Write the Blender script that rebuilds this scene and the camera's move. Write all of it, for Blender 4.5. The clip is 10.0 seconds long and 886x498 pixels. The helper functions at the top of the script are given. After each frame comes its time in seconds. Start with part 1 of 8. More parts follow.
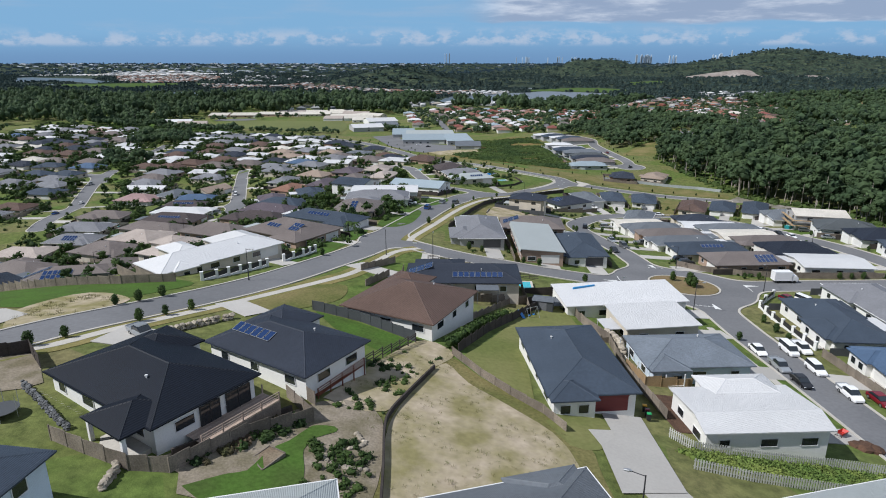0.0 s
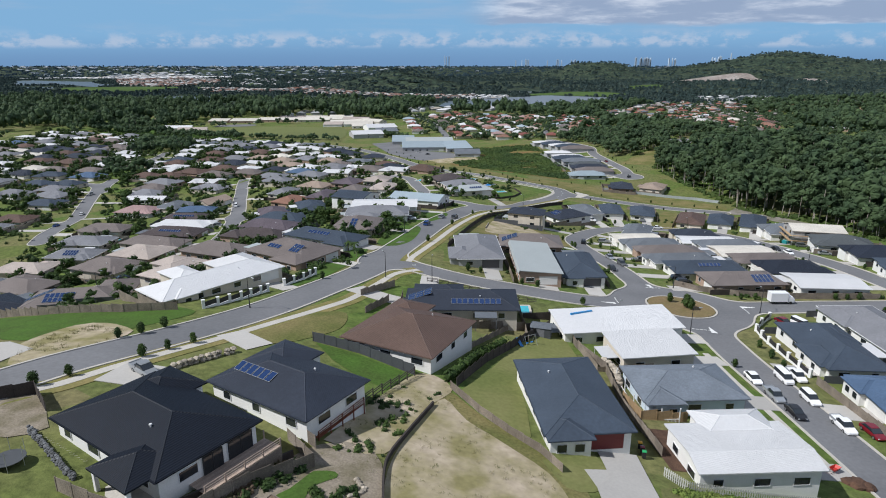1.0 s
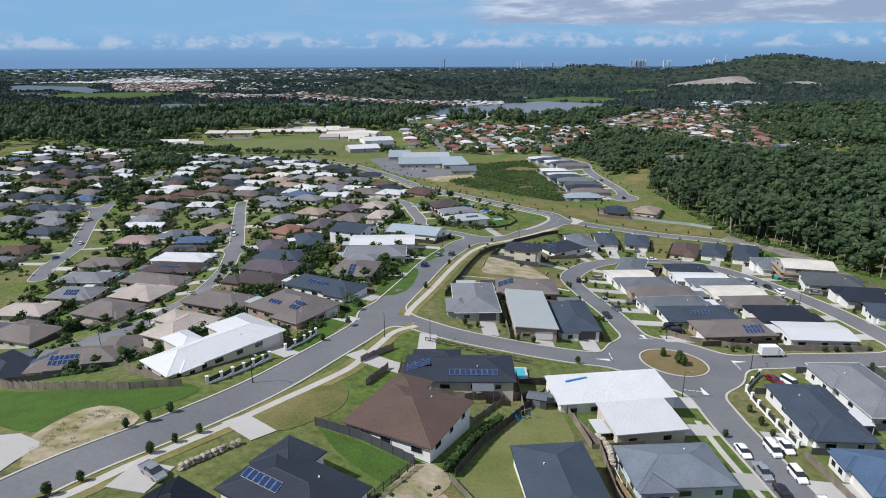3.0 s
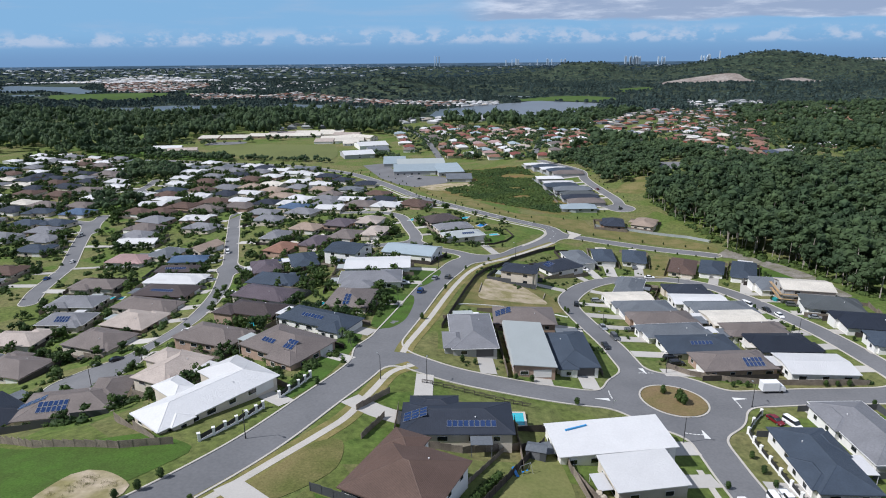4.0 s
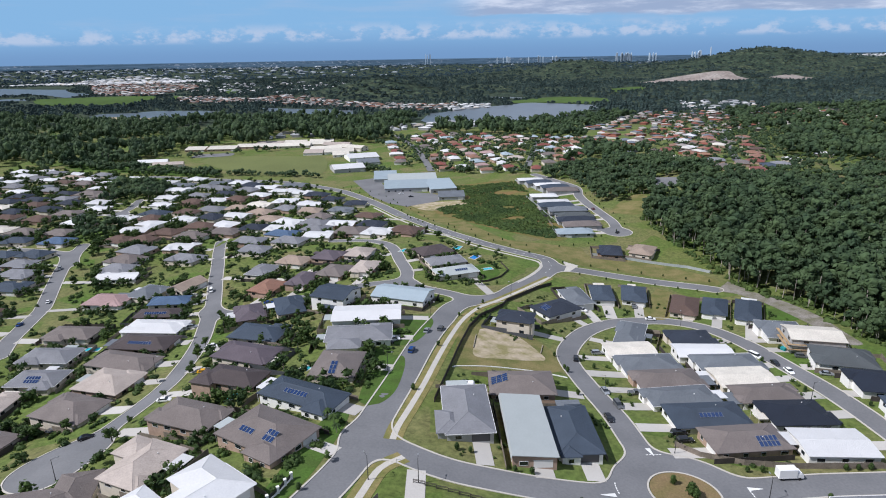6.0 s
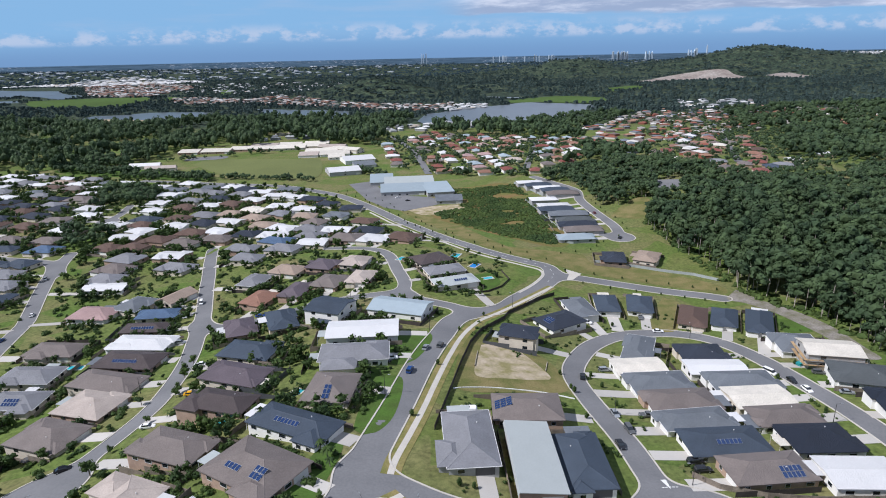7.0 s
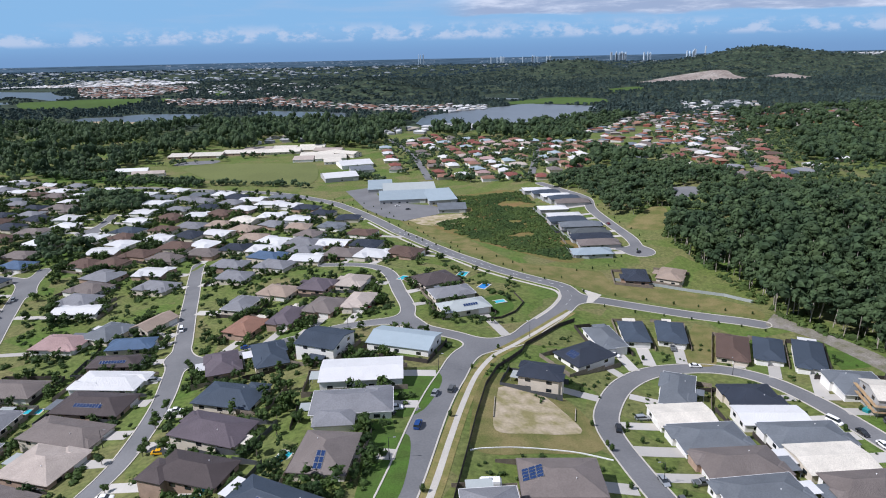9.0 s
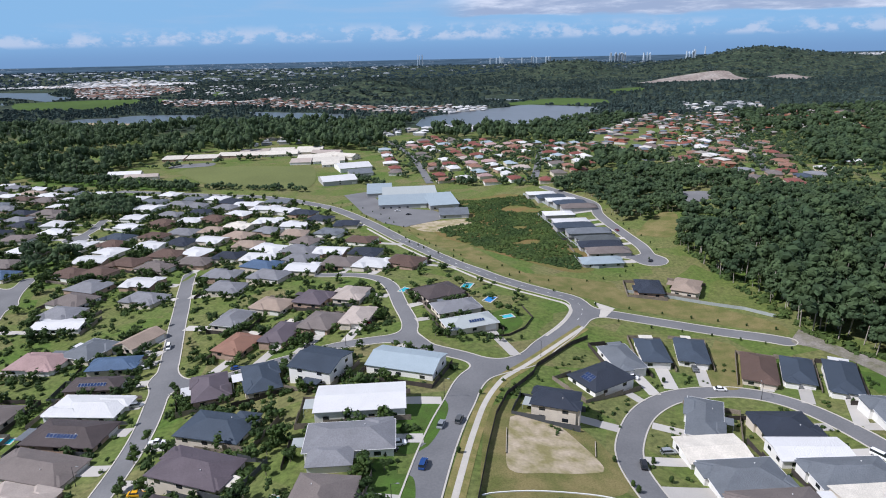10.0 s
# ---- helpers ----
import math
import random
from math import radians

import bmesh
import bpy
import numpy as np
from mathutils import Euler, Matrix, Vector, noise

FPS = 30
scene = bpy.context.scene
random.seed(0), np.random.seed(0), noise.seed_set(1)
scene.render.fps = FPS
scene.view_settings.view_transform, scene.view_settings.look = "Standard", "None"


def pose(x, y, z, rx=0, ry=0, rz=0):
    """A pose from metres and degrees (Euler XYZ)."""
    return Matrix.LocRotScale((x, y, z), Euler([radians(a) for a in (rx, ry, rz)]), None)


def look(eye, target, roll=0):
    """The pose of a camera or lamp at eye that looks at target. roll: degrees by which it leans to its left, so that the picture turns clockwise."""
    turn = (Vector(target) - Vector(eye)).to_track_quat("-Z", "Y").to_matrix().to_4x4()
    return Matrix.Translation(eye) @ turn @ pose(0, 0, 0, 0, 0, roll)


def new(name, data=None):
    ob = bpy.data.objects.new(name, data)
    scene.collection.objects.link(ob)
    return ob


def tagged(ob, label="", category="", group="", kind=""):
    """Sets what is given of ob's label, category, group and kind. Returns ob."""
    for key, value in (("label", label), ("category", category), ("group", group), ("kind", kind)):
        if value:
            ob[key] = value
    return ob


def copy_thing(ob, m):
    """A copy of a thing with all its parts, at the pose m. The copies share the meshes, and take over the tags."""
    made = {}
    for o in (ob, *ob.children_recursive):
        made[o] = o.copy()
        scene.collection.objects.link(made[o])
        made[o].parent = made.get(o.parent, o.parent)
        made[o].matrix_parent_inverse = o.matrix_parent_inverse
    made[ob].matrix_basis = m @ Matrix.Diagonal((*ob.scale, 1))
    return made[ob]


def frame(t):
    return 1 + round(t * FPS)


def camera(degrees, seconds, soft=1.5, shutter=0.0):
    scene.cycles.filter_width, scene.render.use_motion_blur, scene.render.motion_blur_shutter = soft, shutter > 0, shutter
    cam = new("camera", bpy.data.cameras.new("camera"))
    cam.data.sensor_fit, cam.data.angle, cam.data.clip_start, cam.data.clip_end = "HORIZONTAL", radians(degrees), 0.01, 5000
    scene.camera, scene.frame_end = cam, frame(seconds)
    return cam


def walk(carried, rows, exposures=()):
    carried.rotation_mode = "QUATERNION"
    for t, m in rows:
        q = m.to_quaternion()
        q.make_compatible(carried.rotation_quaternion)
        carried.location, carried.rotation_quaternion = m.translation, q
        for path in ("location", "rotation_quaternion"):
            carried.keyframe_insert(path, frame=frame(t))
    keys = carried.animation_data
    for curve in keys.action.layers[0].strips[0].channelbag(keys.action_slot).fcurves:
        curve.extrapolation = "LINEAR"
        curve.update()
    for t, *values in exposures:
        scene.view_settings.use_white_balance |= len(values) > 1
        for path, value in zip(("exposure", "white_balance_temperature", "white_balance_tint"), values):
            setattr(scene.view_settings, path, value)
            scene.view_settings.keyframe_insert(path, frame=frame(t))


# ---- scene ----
cam = camera(72.0, 10.0, soft=1.0)
PATH = [
    (0, (3.958, 148.906, 54.067), (3.874, 150.817, 53.481), 0.0),
    (0.5, (4.046, 149.086, 56.481), (3.963, 150.998, 55.898), 0.0),
    (1, (4.109, 149.144, 59.39), (4.026, 151.056, 58.81), -0.0),
    (1.5, (4.047, 149.033, 62.706), (3.966, 150.946, 62.128), -0.1),
    (2, (3.999, 149.193, 66.674), (3.919, 151.107, 66.1), -0.1),
    (2.5, (3.96, 149.277, 70.412), (3.882, 151.191, 69.837), -0.1),
    (4, (3.603, 156.333, 84.347), (3.545, 158.243, 83.757), -0.5),
    (4.5, (3.596, 159.734, 88.765), (3.541, 161.643, 88.171), -0.6),
    (5, (3.833, 164.336, 93.771), (3.784, 166.244, 93.172), -0.8),
    (5.5, (3.953, 169.206, 98.184), (3.912, 171.113, 97.583), -0.8),
    (7, (2.982, 186.615, 102.186), (2.956, 188.521, 101.581), -1.2),
    (7.5, (2.072, 193.645, 102.089), (2.048, 195.551, 101.484), -1.2),
    (8, (0.972, 201.657, 102.06), (0.95, 203.563, 101.455), -1.2),
    (8.5, (-0.359, 209.879, 101.958), (-0.378, 211.785, 101.354), -1.2),
    (9, (-1.979, 218.603, 101.677), (-1.995, 220.51, 101.074), -1.2),
    (9.5, (-3.391, 227.102, 101.514), (-3.403, 229.009, 100.913), -1.2),
    (10, (-4.332, 236.33, 101.243), (-4.344, 238.237, 100.642), -1.2),
]
walk(cam, [(t, look(eye, target, roll)) for t, eye, target, roll in PATH], [(0, -0.04, 5950, 10), (4, 0.04, 5900, 12), (10, 0.14, 5840, 15)])

# ---- light ----
SUN_FROM = Vector((-0.80, -0.28, 0.95)).normalized()
SUN_ELEV = math.asin(SUN_FROM.z)
SUN_AZ = math.atan2(SUN_FROM.x, SUN_FROM.y)


def make_world():
    world = bpy.data.worlds.new("sky")
    scene.world = world
    world.use_nodes = True
    nt = world.node_tree
    nt.nodes.clear()
    N, L = nt.nodes.new, nt.links.new
    out, bg = N("ShaderNodeOutputWorld"), N("ShaderNodeBackground")
    sky = N("ShaderNodeTexSky")
    sky.sky_type = "NISHITA"
    sky.sun_disc = False
    sky.sun_elevation, sky.sun_rotation = SUN_ELEV, SUN_AZ
    sky.altitude, sky.air_density, sky.dust_density, sky.ozone_density = 60, 1.0, 0.6, 2.2
    co = N("ShaderNodeTexCoord")
    sep = N("ShaderNodeSeparateXYZ")
    L(co.outputs["Generated"], sep.inputs[0])
    # clear blue haze low in the sky
    def span(src, *v, smooth=True):
        r = N("ShaderNodeMapRange")
        r.interpolation_type = "SMOOTHSTEP" if smooth else "LINEAR"
        for k, x in zip(("From Min", "From Max", "To Min", "To Max"), v):
            r.inputs[k].default_value = x
        L(src, r.inputs[0])
        return r.outputs[0]

    def calc(kind, a, b):
        m = N("ShaderNodeMath"); m.operation = kind
        for i, x in enumerate((a, b)):
            if isinstance(x, float):
                m.inputs[i].default_value = x
            else:
                L(x, m.inputs[i])
        return m.outputs[0]

    def blend(f, a, b):
        m = N("ShaderNodeMix"); m.data_type = "RGBA"
        L(f, m.inputs["Factor"])
        for i, x in ((6, a), (7, b)):
            if isinstance(x, tuple):
                m.inputs[i].default_value = (*x, 1)
            else:
                L(x, m.inputs[i])
        return m.outputs[2]

    def cloud_noise(scale, flat, detail):
        mp = N("ShaderNodeMapping")
        mp.inputs["Scale"].default_value = (1, 1, flat)
        L(co.outputs["Generated"], mp.inputs[0])
        n = N("ShaderNodeTexNoise")
        n.inputs["Scale"].default_value, n.inputs["Detail"].default_value, n.inputs["Roughness"].default_value = scale, detail, 0.6
        L(mp.outputs[0], n.inputs["Vector"])
        return n.outputs[0]

    up = sep.outputs[2]
    lift = calc("DIVIDE", up, calc("MAXIMUM", sep.outputs[1], 0.2))
    haze = blend(span(lift, -0.002, 0.05), (2.4, 4.1, 6.5), (3.3, 5.9, 8.5))
    dim = N("ShaderNodeVectorMath"); dim.operation = "SCALE"
    dim.inputs["Scale"].default_value = 0.24
    L(sky.outputs[0], dim.inputs[0])
    base = blend(span(up, 0.10, 0.2), haze, dim.outputs[0])
    # a row of small cumulus over the horizon, a thin veil, and a grey bank higher up to the east
    row_ = calc("MULTIPLY", span(lift, 0.022, 0.031, 0.0, 1.0), span(lift, 0.036, 0.056, 1.0, 0.0))
    puffs = calc("MULTIPLY", span(cloud_noise(30.0, 1.8, 9), 0.44, 0.6, 0.0, 0.75), row_)
    veil = calc("MULTIPLY", span(cloud_noise(5.0, 9.0, 6), 0.42, 0.7, 0.0, 0.4), span(lift, 0.02, 0.06, 0.0, 1.0))
    bank = calc("MULTIPLY", span(calc("ADD", cloud_noise(4.5, 5.0, 9), span(lift, 0.05, 0.068, -0.22, 0.2)), 0.44, 0.6, 0.0, 0.95), span(sep.outputs[0], -0.03, 0.07, 0.0, 1.0))
    sky_c = blend(veil, base, (5.2, 6.4, 8.0))
    sky_c = blend(puffs, sky_c, (6.8, 7.6, 8.8))
    shade = blend(span(cloud_noise(9.0, 6.0, 8), 0.43, 0.68), (4.4, 5.3, 6.9), (8.8, 9.2, 10.0))
    sky_c = blend(bank, sky_c, shade)
    # backdrop of distant land and sea under the horizon, haze painted into its colours
    land = N("ShaderNodeMapRange")
    for k, v in zip(("From Min", "From Max", "To Min", "To Max"), (-0.0042, -0.0030, 1.0, 0.0)):
        land.inputs[k].default_value = v
    L(sep.outputs[2], land.inputs[0])
    mp2 = N("ShaderNodeMapping"); mp2.inputs["Scale"].default_value = (30, 30, 500)
    L(co.outputs["Generated"], mp2.inputs[0])
    n2 = N("ShaderNodeTexNoise"); n2.inputs["Scale"].default_value, n2.inputs["Detail"].default_value = 1.2, 6
    L(mp2.outputs[0], n2.inputs["Vector"])
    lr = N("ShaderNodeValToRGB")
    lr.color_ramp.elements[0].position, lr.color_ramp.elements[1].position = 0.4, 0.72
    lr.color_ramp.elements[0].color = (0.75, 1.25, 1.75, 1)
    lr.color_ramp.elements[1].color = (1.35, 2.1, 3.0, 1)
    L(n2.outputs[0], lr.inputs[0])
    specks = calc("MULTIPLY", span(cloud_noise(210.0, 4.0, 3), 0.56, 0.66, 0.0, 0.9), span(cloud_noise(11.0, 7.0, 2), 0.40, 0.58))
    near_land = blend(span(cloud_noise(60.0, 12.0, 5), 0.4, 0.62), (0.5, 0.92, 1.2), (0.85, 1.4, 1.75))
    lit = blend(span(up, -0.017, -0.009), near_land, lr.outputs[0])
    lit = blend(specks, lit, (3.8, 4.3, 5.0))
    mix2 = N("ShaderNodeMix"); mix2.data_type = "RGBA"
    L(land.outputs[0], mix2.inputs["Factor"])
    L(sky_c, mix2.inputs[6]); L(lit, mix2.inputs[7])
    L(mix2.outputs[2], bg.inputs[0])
    bg.inputs[1].default_value = 0.075
    L(bg.outputs[0], out.inputs[0])
    sun = bpy.data.lights.new("sun", "SUN")
    sun.energy, sun.angle, sun.color = 5.0, radians(0.53), (1.0, 0.95, 0.88)
    ob = new("sun", sun)
    ob.matrix_world = look(SUN_FROM * 300, (0, 0, 0))


make_world()
scene.view_settings.exposure = 0.0


# ---- the lie of the land ----
SWELL_X, SWELL_Y = (-360, -210, -70, 60, 200, 350), (160, 270, 380, 490, 620, 780, 960)
SWELL = np.array([[0.3, 5.1, 17.3, 16.1, 6.0, 6.0],
                  [-0.7, 1.0, 6.4, 4.0, 2.6, 9.8],
                  [-2.6, -1.1, 1.8, -0.4, -0.8, 5.6],
                  [-4.3, 0.5, 2.4, 1.3, -0.9, -1.2],
                  [-7.5, 2.3, -3.5, -1.3, 6.5, -0.5],
                  [-5.4, 8.6, -4.7, -2.6, 11.3, 3.2],
                  [-5.7, -2.4, 2.5, 0.9, -0.3, 10.2]])
KNOLL_X, KNOLL_Y = (-230, -160, -90, -20, 50, 120), (200, 270, 340, 410, 480, 550)
KNOLL = np.array([[0.2, 1.2, 6.3, 1.1, -4.6, -5.0],
                  [-0.4, -4.1, 0.5, -1.3, -4.6, -0.7],
                  [0.7, -7.1, -2.0, 7.2, -2.8, 3.2],
                  [5.4, -0.8, -1.5, 8.2, -7.3, 1.1],
                  [-2.2, 2.3, -2.1, 1.4, 4.9, -3.0],
                  [-3.4, -0.2, 4.6, 4.5, 2.3, -2.5]])
# far hills: x, y, height, half-width across, half-width deep
HILLS = [(1585, 3500, 84, 170, 240), (1350, 3480, 48, 190, 240), (1830, 3500, 60, 190, 240), (1120, 3600, 42, 200, 240), (2300, 3500, 92, 300, 300), (560, 4200, 62, 330, 300), (-205, 2260, 42, 110, 90),
         (-330, 2300, 26, 150, 90), (60, 2500, 22, 200, 120), (1000, 2300, 26, 380, 200), (820, 1250, 14, 160, 260), (-1500, 1500, 36, 260, 300), (-900, 3600, 14, 700, 300), (250, 560, 8, 60, 120), (1205, 2970, 46, 100, 80), (1030, 2960, 18, 120, 70), (-96, 290, -5, 16, 9)]


def ground_z(x, y):
    """Height of the land; x and y may be arrays."""
    x, y = np.asarray(x, float), np.asarray(y, float)
    z = np.full(np.broadcast(x, y).shape, -22.0)
    for row, cy in zip(SWELL, SWELL_Y):
        for a, cx in zip(row, SWELL_X):
            z = z + a * np.exp(-((x - cx) ** 2 + (y - cy) ** 2) / (2 * 125.0 ** 2))
    for row, cy in zip(KNOLL, KNOLL_Y):
        for a, cx in zip(row, KNOLL_X):
            z = z + a * np.exp(-((x - cx) ** 2 + (y - cy) ** 2) / (2 * 58.0 ** 2))
    for cx, cy, a, sx, sy in HILLS:
        z = z + a * np.exp(-((x - cx) / sx) ** 2 / 2 - ((y - cy) / sy) ** 2 / 2)
    # the far coastal land rises slowly to the horizon
    t = np.clip((y - 3850) / 950, 0, 1)
    z = np.maximum(z, -22 + 64 * t * t * (3 - 2 * t))
    # a flat-topped ridge far behind the lake
    return z + 78 * (np.tanh((x - 500) / 45) - np.tanh((x - 860) / 70)) / 2 * np.exp(-((y - 3600) / 170) ** 2 / 2)


def gz(x, y):
    return float(ground_z(x, y))


# ---- materials ----
def material(name, base, rough=0.8, metal=0.0, vary=0.25, scale=0.6, fine=12.0, bump=0.0, bump_scale=20.0, rand=0.0, wave=None, tint=None, island=False, spec=0.4, thin=0.0):
    """A surface with two scales of variation; rand: value change from object to object; wave: (scale, axis, depth) of ribs; tint: second colour of the large stains."""
    m = bpy.data.materials.new(name)
    m.use_nodes = True
    nt = m.node_tree
    N, L = nt.nodes.new, nt.links.new
    b = nt.nodes["Principled BSDF"]
    b.inputs["Roughness"].default_value, b.inputs["Metallic"].default_value = rough, metal
    b.inputs["Specular IOR Level"].default_value = spec
    co = N("ShaderNodeTexCoord")
    geo = N("ShaderNodeNewGeometry")
    big, small = N("ShaderNodeTexNoise"), N("ShaderNodeTexNoise")
    for n, s, d in ((big, scale, 4), (small, fine, 5)):
        n.inputs["Scale"].default_value, n.inputs["Detail"].default_value = s, d
        L(geo.outputs["Position"], n.inputs["Vector"])
    other = tint or tuple(c * (1 - vary) for c in base)
    mix = N("ShaderNodeMix"); mix.data_type = "RGBA"
    mr = N("ShaderNodeMapRange")
    mr.inputs["From Min"].default_value, mr.inputs["From Max"].default_value = 0.35, 0.65
    L(big.outputs[0], mr.inputs[0]); L(mr.outputs[0], mix.inputs["Factor"])
    mix.inputs[6].default_value, mix.inputs[7].default_value = (*base, 1), (*other, 1)
    mr2 = N("ShaderNodeMapRange")
    for k, v in zip(("From Min", "From Max", "To Min", "To Max"), (0.3, 0.7, 1 - vary * 0.8, 1 + vary * 0.8)):
        mr2.inputs[k].default_value = v
    L(small.outputs[0], mr2.inputs[0])
    hsv = N("ShaderNodeHueSaturation")
    L(mix.outputs[2], hsv.inputs["Color"])
    val = mr2.outputs[0]
    if rand:
        info = N("ShaderNodeObjectInfo")
        mr3 = N("ShaderNodeMapRange")
        mr3.inputs["To Min"].default_value, mr3.inputs["To Max"].default_value = 1 - rand, 1 + rand
        L(geo.outputs["Random Per Island"] if island else info.outputs["Random"], mr3.inputs[0])
        mul = N("ShaderNodeMath"); mul.operation = "MULTIPLY"
        L(val, mul.inputs[0]); L(mr3.outputs[0], mul.inputs[1])
        val = mul.outputs[0]
    L(val, hsv.inputs["Value"])
    L(hsv.outputs[0], b.inputs["Base Color"])
    if thin:
        # leaves let part of the light through
        tr, mx = N("ShaderNodeBsdfTranslucent"), N("ShaderNodeMixShader")
        mx.inputs[0].default_value = thin
        L(hsv.outputs[0], tr.inputs[0])
        L(b.outputs[0], mx.inputs[1]); L(tr.outputs[0], mx.inputs[2])
        L(mx.outputs[0], nt.nodes["Material Output"].inputs[0])
    height = None
    if wave:
        w = N("ShaderNodeTexWave")
        w.bands_direction = wave[1]
        w.inputs["Scale"].default_value = wave[0]
        L(co.outputs["Object"], w.inputs["Vector"])
        height, depth = w.outputs["Fac"], wave[2]
    elif bump:
        nb = N("ShaderNodeTexNoise")
        nb.inputs["Scale"].default_value, nb.inputs["Detail"].default_value = bump_scale, 4
        L(geo.outputs["Position"], nb.inputs["Vector"])
        height, depth = nb.outputs[0], bump
    if height:
        bu = N("ShaderNodeBump")
        bu.inputs["Strength"].default_value, bu.inputs["Distance"].default_value = 0.7, depth
        L(height, bu.inputs["Height"]); L(bu.outputs[0], b.inputs["Normal"])
    return m


ROOF = {}
for key, col in dict(black=(0.005, 0.008, 0.0155), charcoal=(0.03, 0.037, 0.054), slate=(0.05, 0.066, 0.092), navy=(0.016, 0.021, 0.034), blue=(0.075, 0.12, 0.2),
                     steel=(0.155, 0.178, 0.21), bluegrey=(0.14, 0.155, 0.175), grey=(0.2, 0.203, 0.22), palegrey=(0.36, 0.39, 0.39), paleblue=(0.3, 0.36, 0.4), white=(0.6, 0.6, 0.605),
                     cream=(0.62, 0.58, 0.51), beige=(0.42, 0.36, 0.32), tan=(0.32, 0.25, 0.2), taupe=(0.17, 0.145, 0.135), brown=(0.115, 0.075, 0.06),
                     darkbrown=(0.075, 0.06, 0.06), plum=(0.11, 0.09, 0.105), rose=(0.38, 0.26, 0.25), terracotta=(0.25, 0.135, 0.095), slategreen=(0.09, 0.1, 0.105),
                     red=(0.2, 0.07, 0.055)).items():
    ROOF[key] = material("roof_" + key, col, 0.6 if key != "white" else 0.5, vary=0.05 if key in ("white", "palegrey", "paleblue") else 0.15, scale=0.22, fine=2.4, rand=0.09, spec=0.3, wave=(1.25, "X", 0.045) if key in ("black", "brown") else (2.2, "X", 0.03))
WALL = {
    "white": material("render_white", (0.78, 0.77, 0.74), 0.85, vary=0.06, scale=0.4, fine=6, bump=0.004),
    "cream": material("render_cream", (0.62, 0.56, 0.47), 0.85, vary=0.1, scale=0.4, fine=6, bump=0.004),
    "brick": material("brick_tan", (0.42, 0.3, 0.23), 0.9, vary=0.2, scale=0.7, fine=14, bump=0.006),
    "grey": material("render_grey", (0.4, 0.4, 0.4), 0.85, vary=0.1, scale=0.4, fine=6, bump=0.004),
    "blue": material("boards_pale_blue", (0.58, 0.66, 0.74), 0.7, vary=0.06, wave=(3.0, "Z", 0.02)),
}
GLASS = material("window_glass", (0.02, 0.025, 0.03), 0.08, vary=0.1, spec=0.8)
FRAME = material("window_frame_paint", (0.7, 0.7, 0.7), 0.5, vary=0.05)
GARAGE = {"white": material("garage_white", (0.7, 0.69, 0.66), 0.6, vary=0.05, wave=(1.6, "Z", 0.02)),
          "dark": material("garage_dark", (0.08, 0.08, 0.085), 0.6, vary=0.05, wave=(1.6, "Z", 0.02)),
          "red": material("garage_oxblood", (0.16, 0.03, 0.028), 0.6, vary=0.05, wave=(1.6, "Z", 0.02))}
ASPHALT = material("asphalt", (0.172, 0.173, 0.18), 0.92, vary=0.12, scale=0.06, fine=1.6, bump=0.006, bump_scale=30, tint=(0.138, 0.14, 0.147))
CONCRETE = material("concrete", (0.5, 0.47, 0.42), 0.9, vary=0.1, scale=0.2, fine=3, bump=0.003)
DRIVE = material("driveway_concrete", (0.44, 0.42, 0.39), 0.9, vary=0.06, scale=0.2, fine=3, rand=0.12)
PAINT = material("road_paint", (0.75, 0.75, 0.73), 0.7, vary=0.12, fine=5)


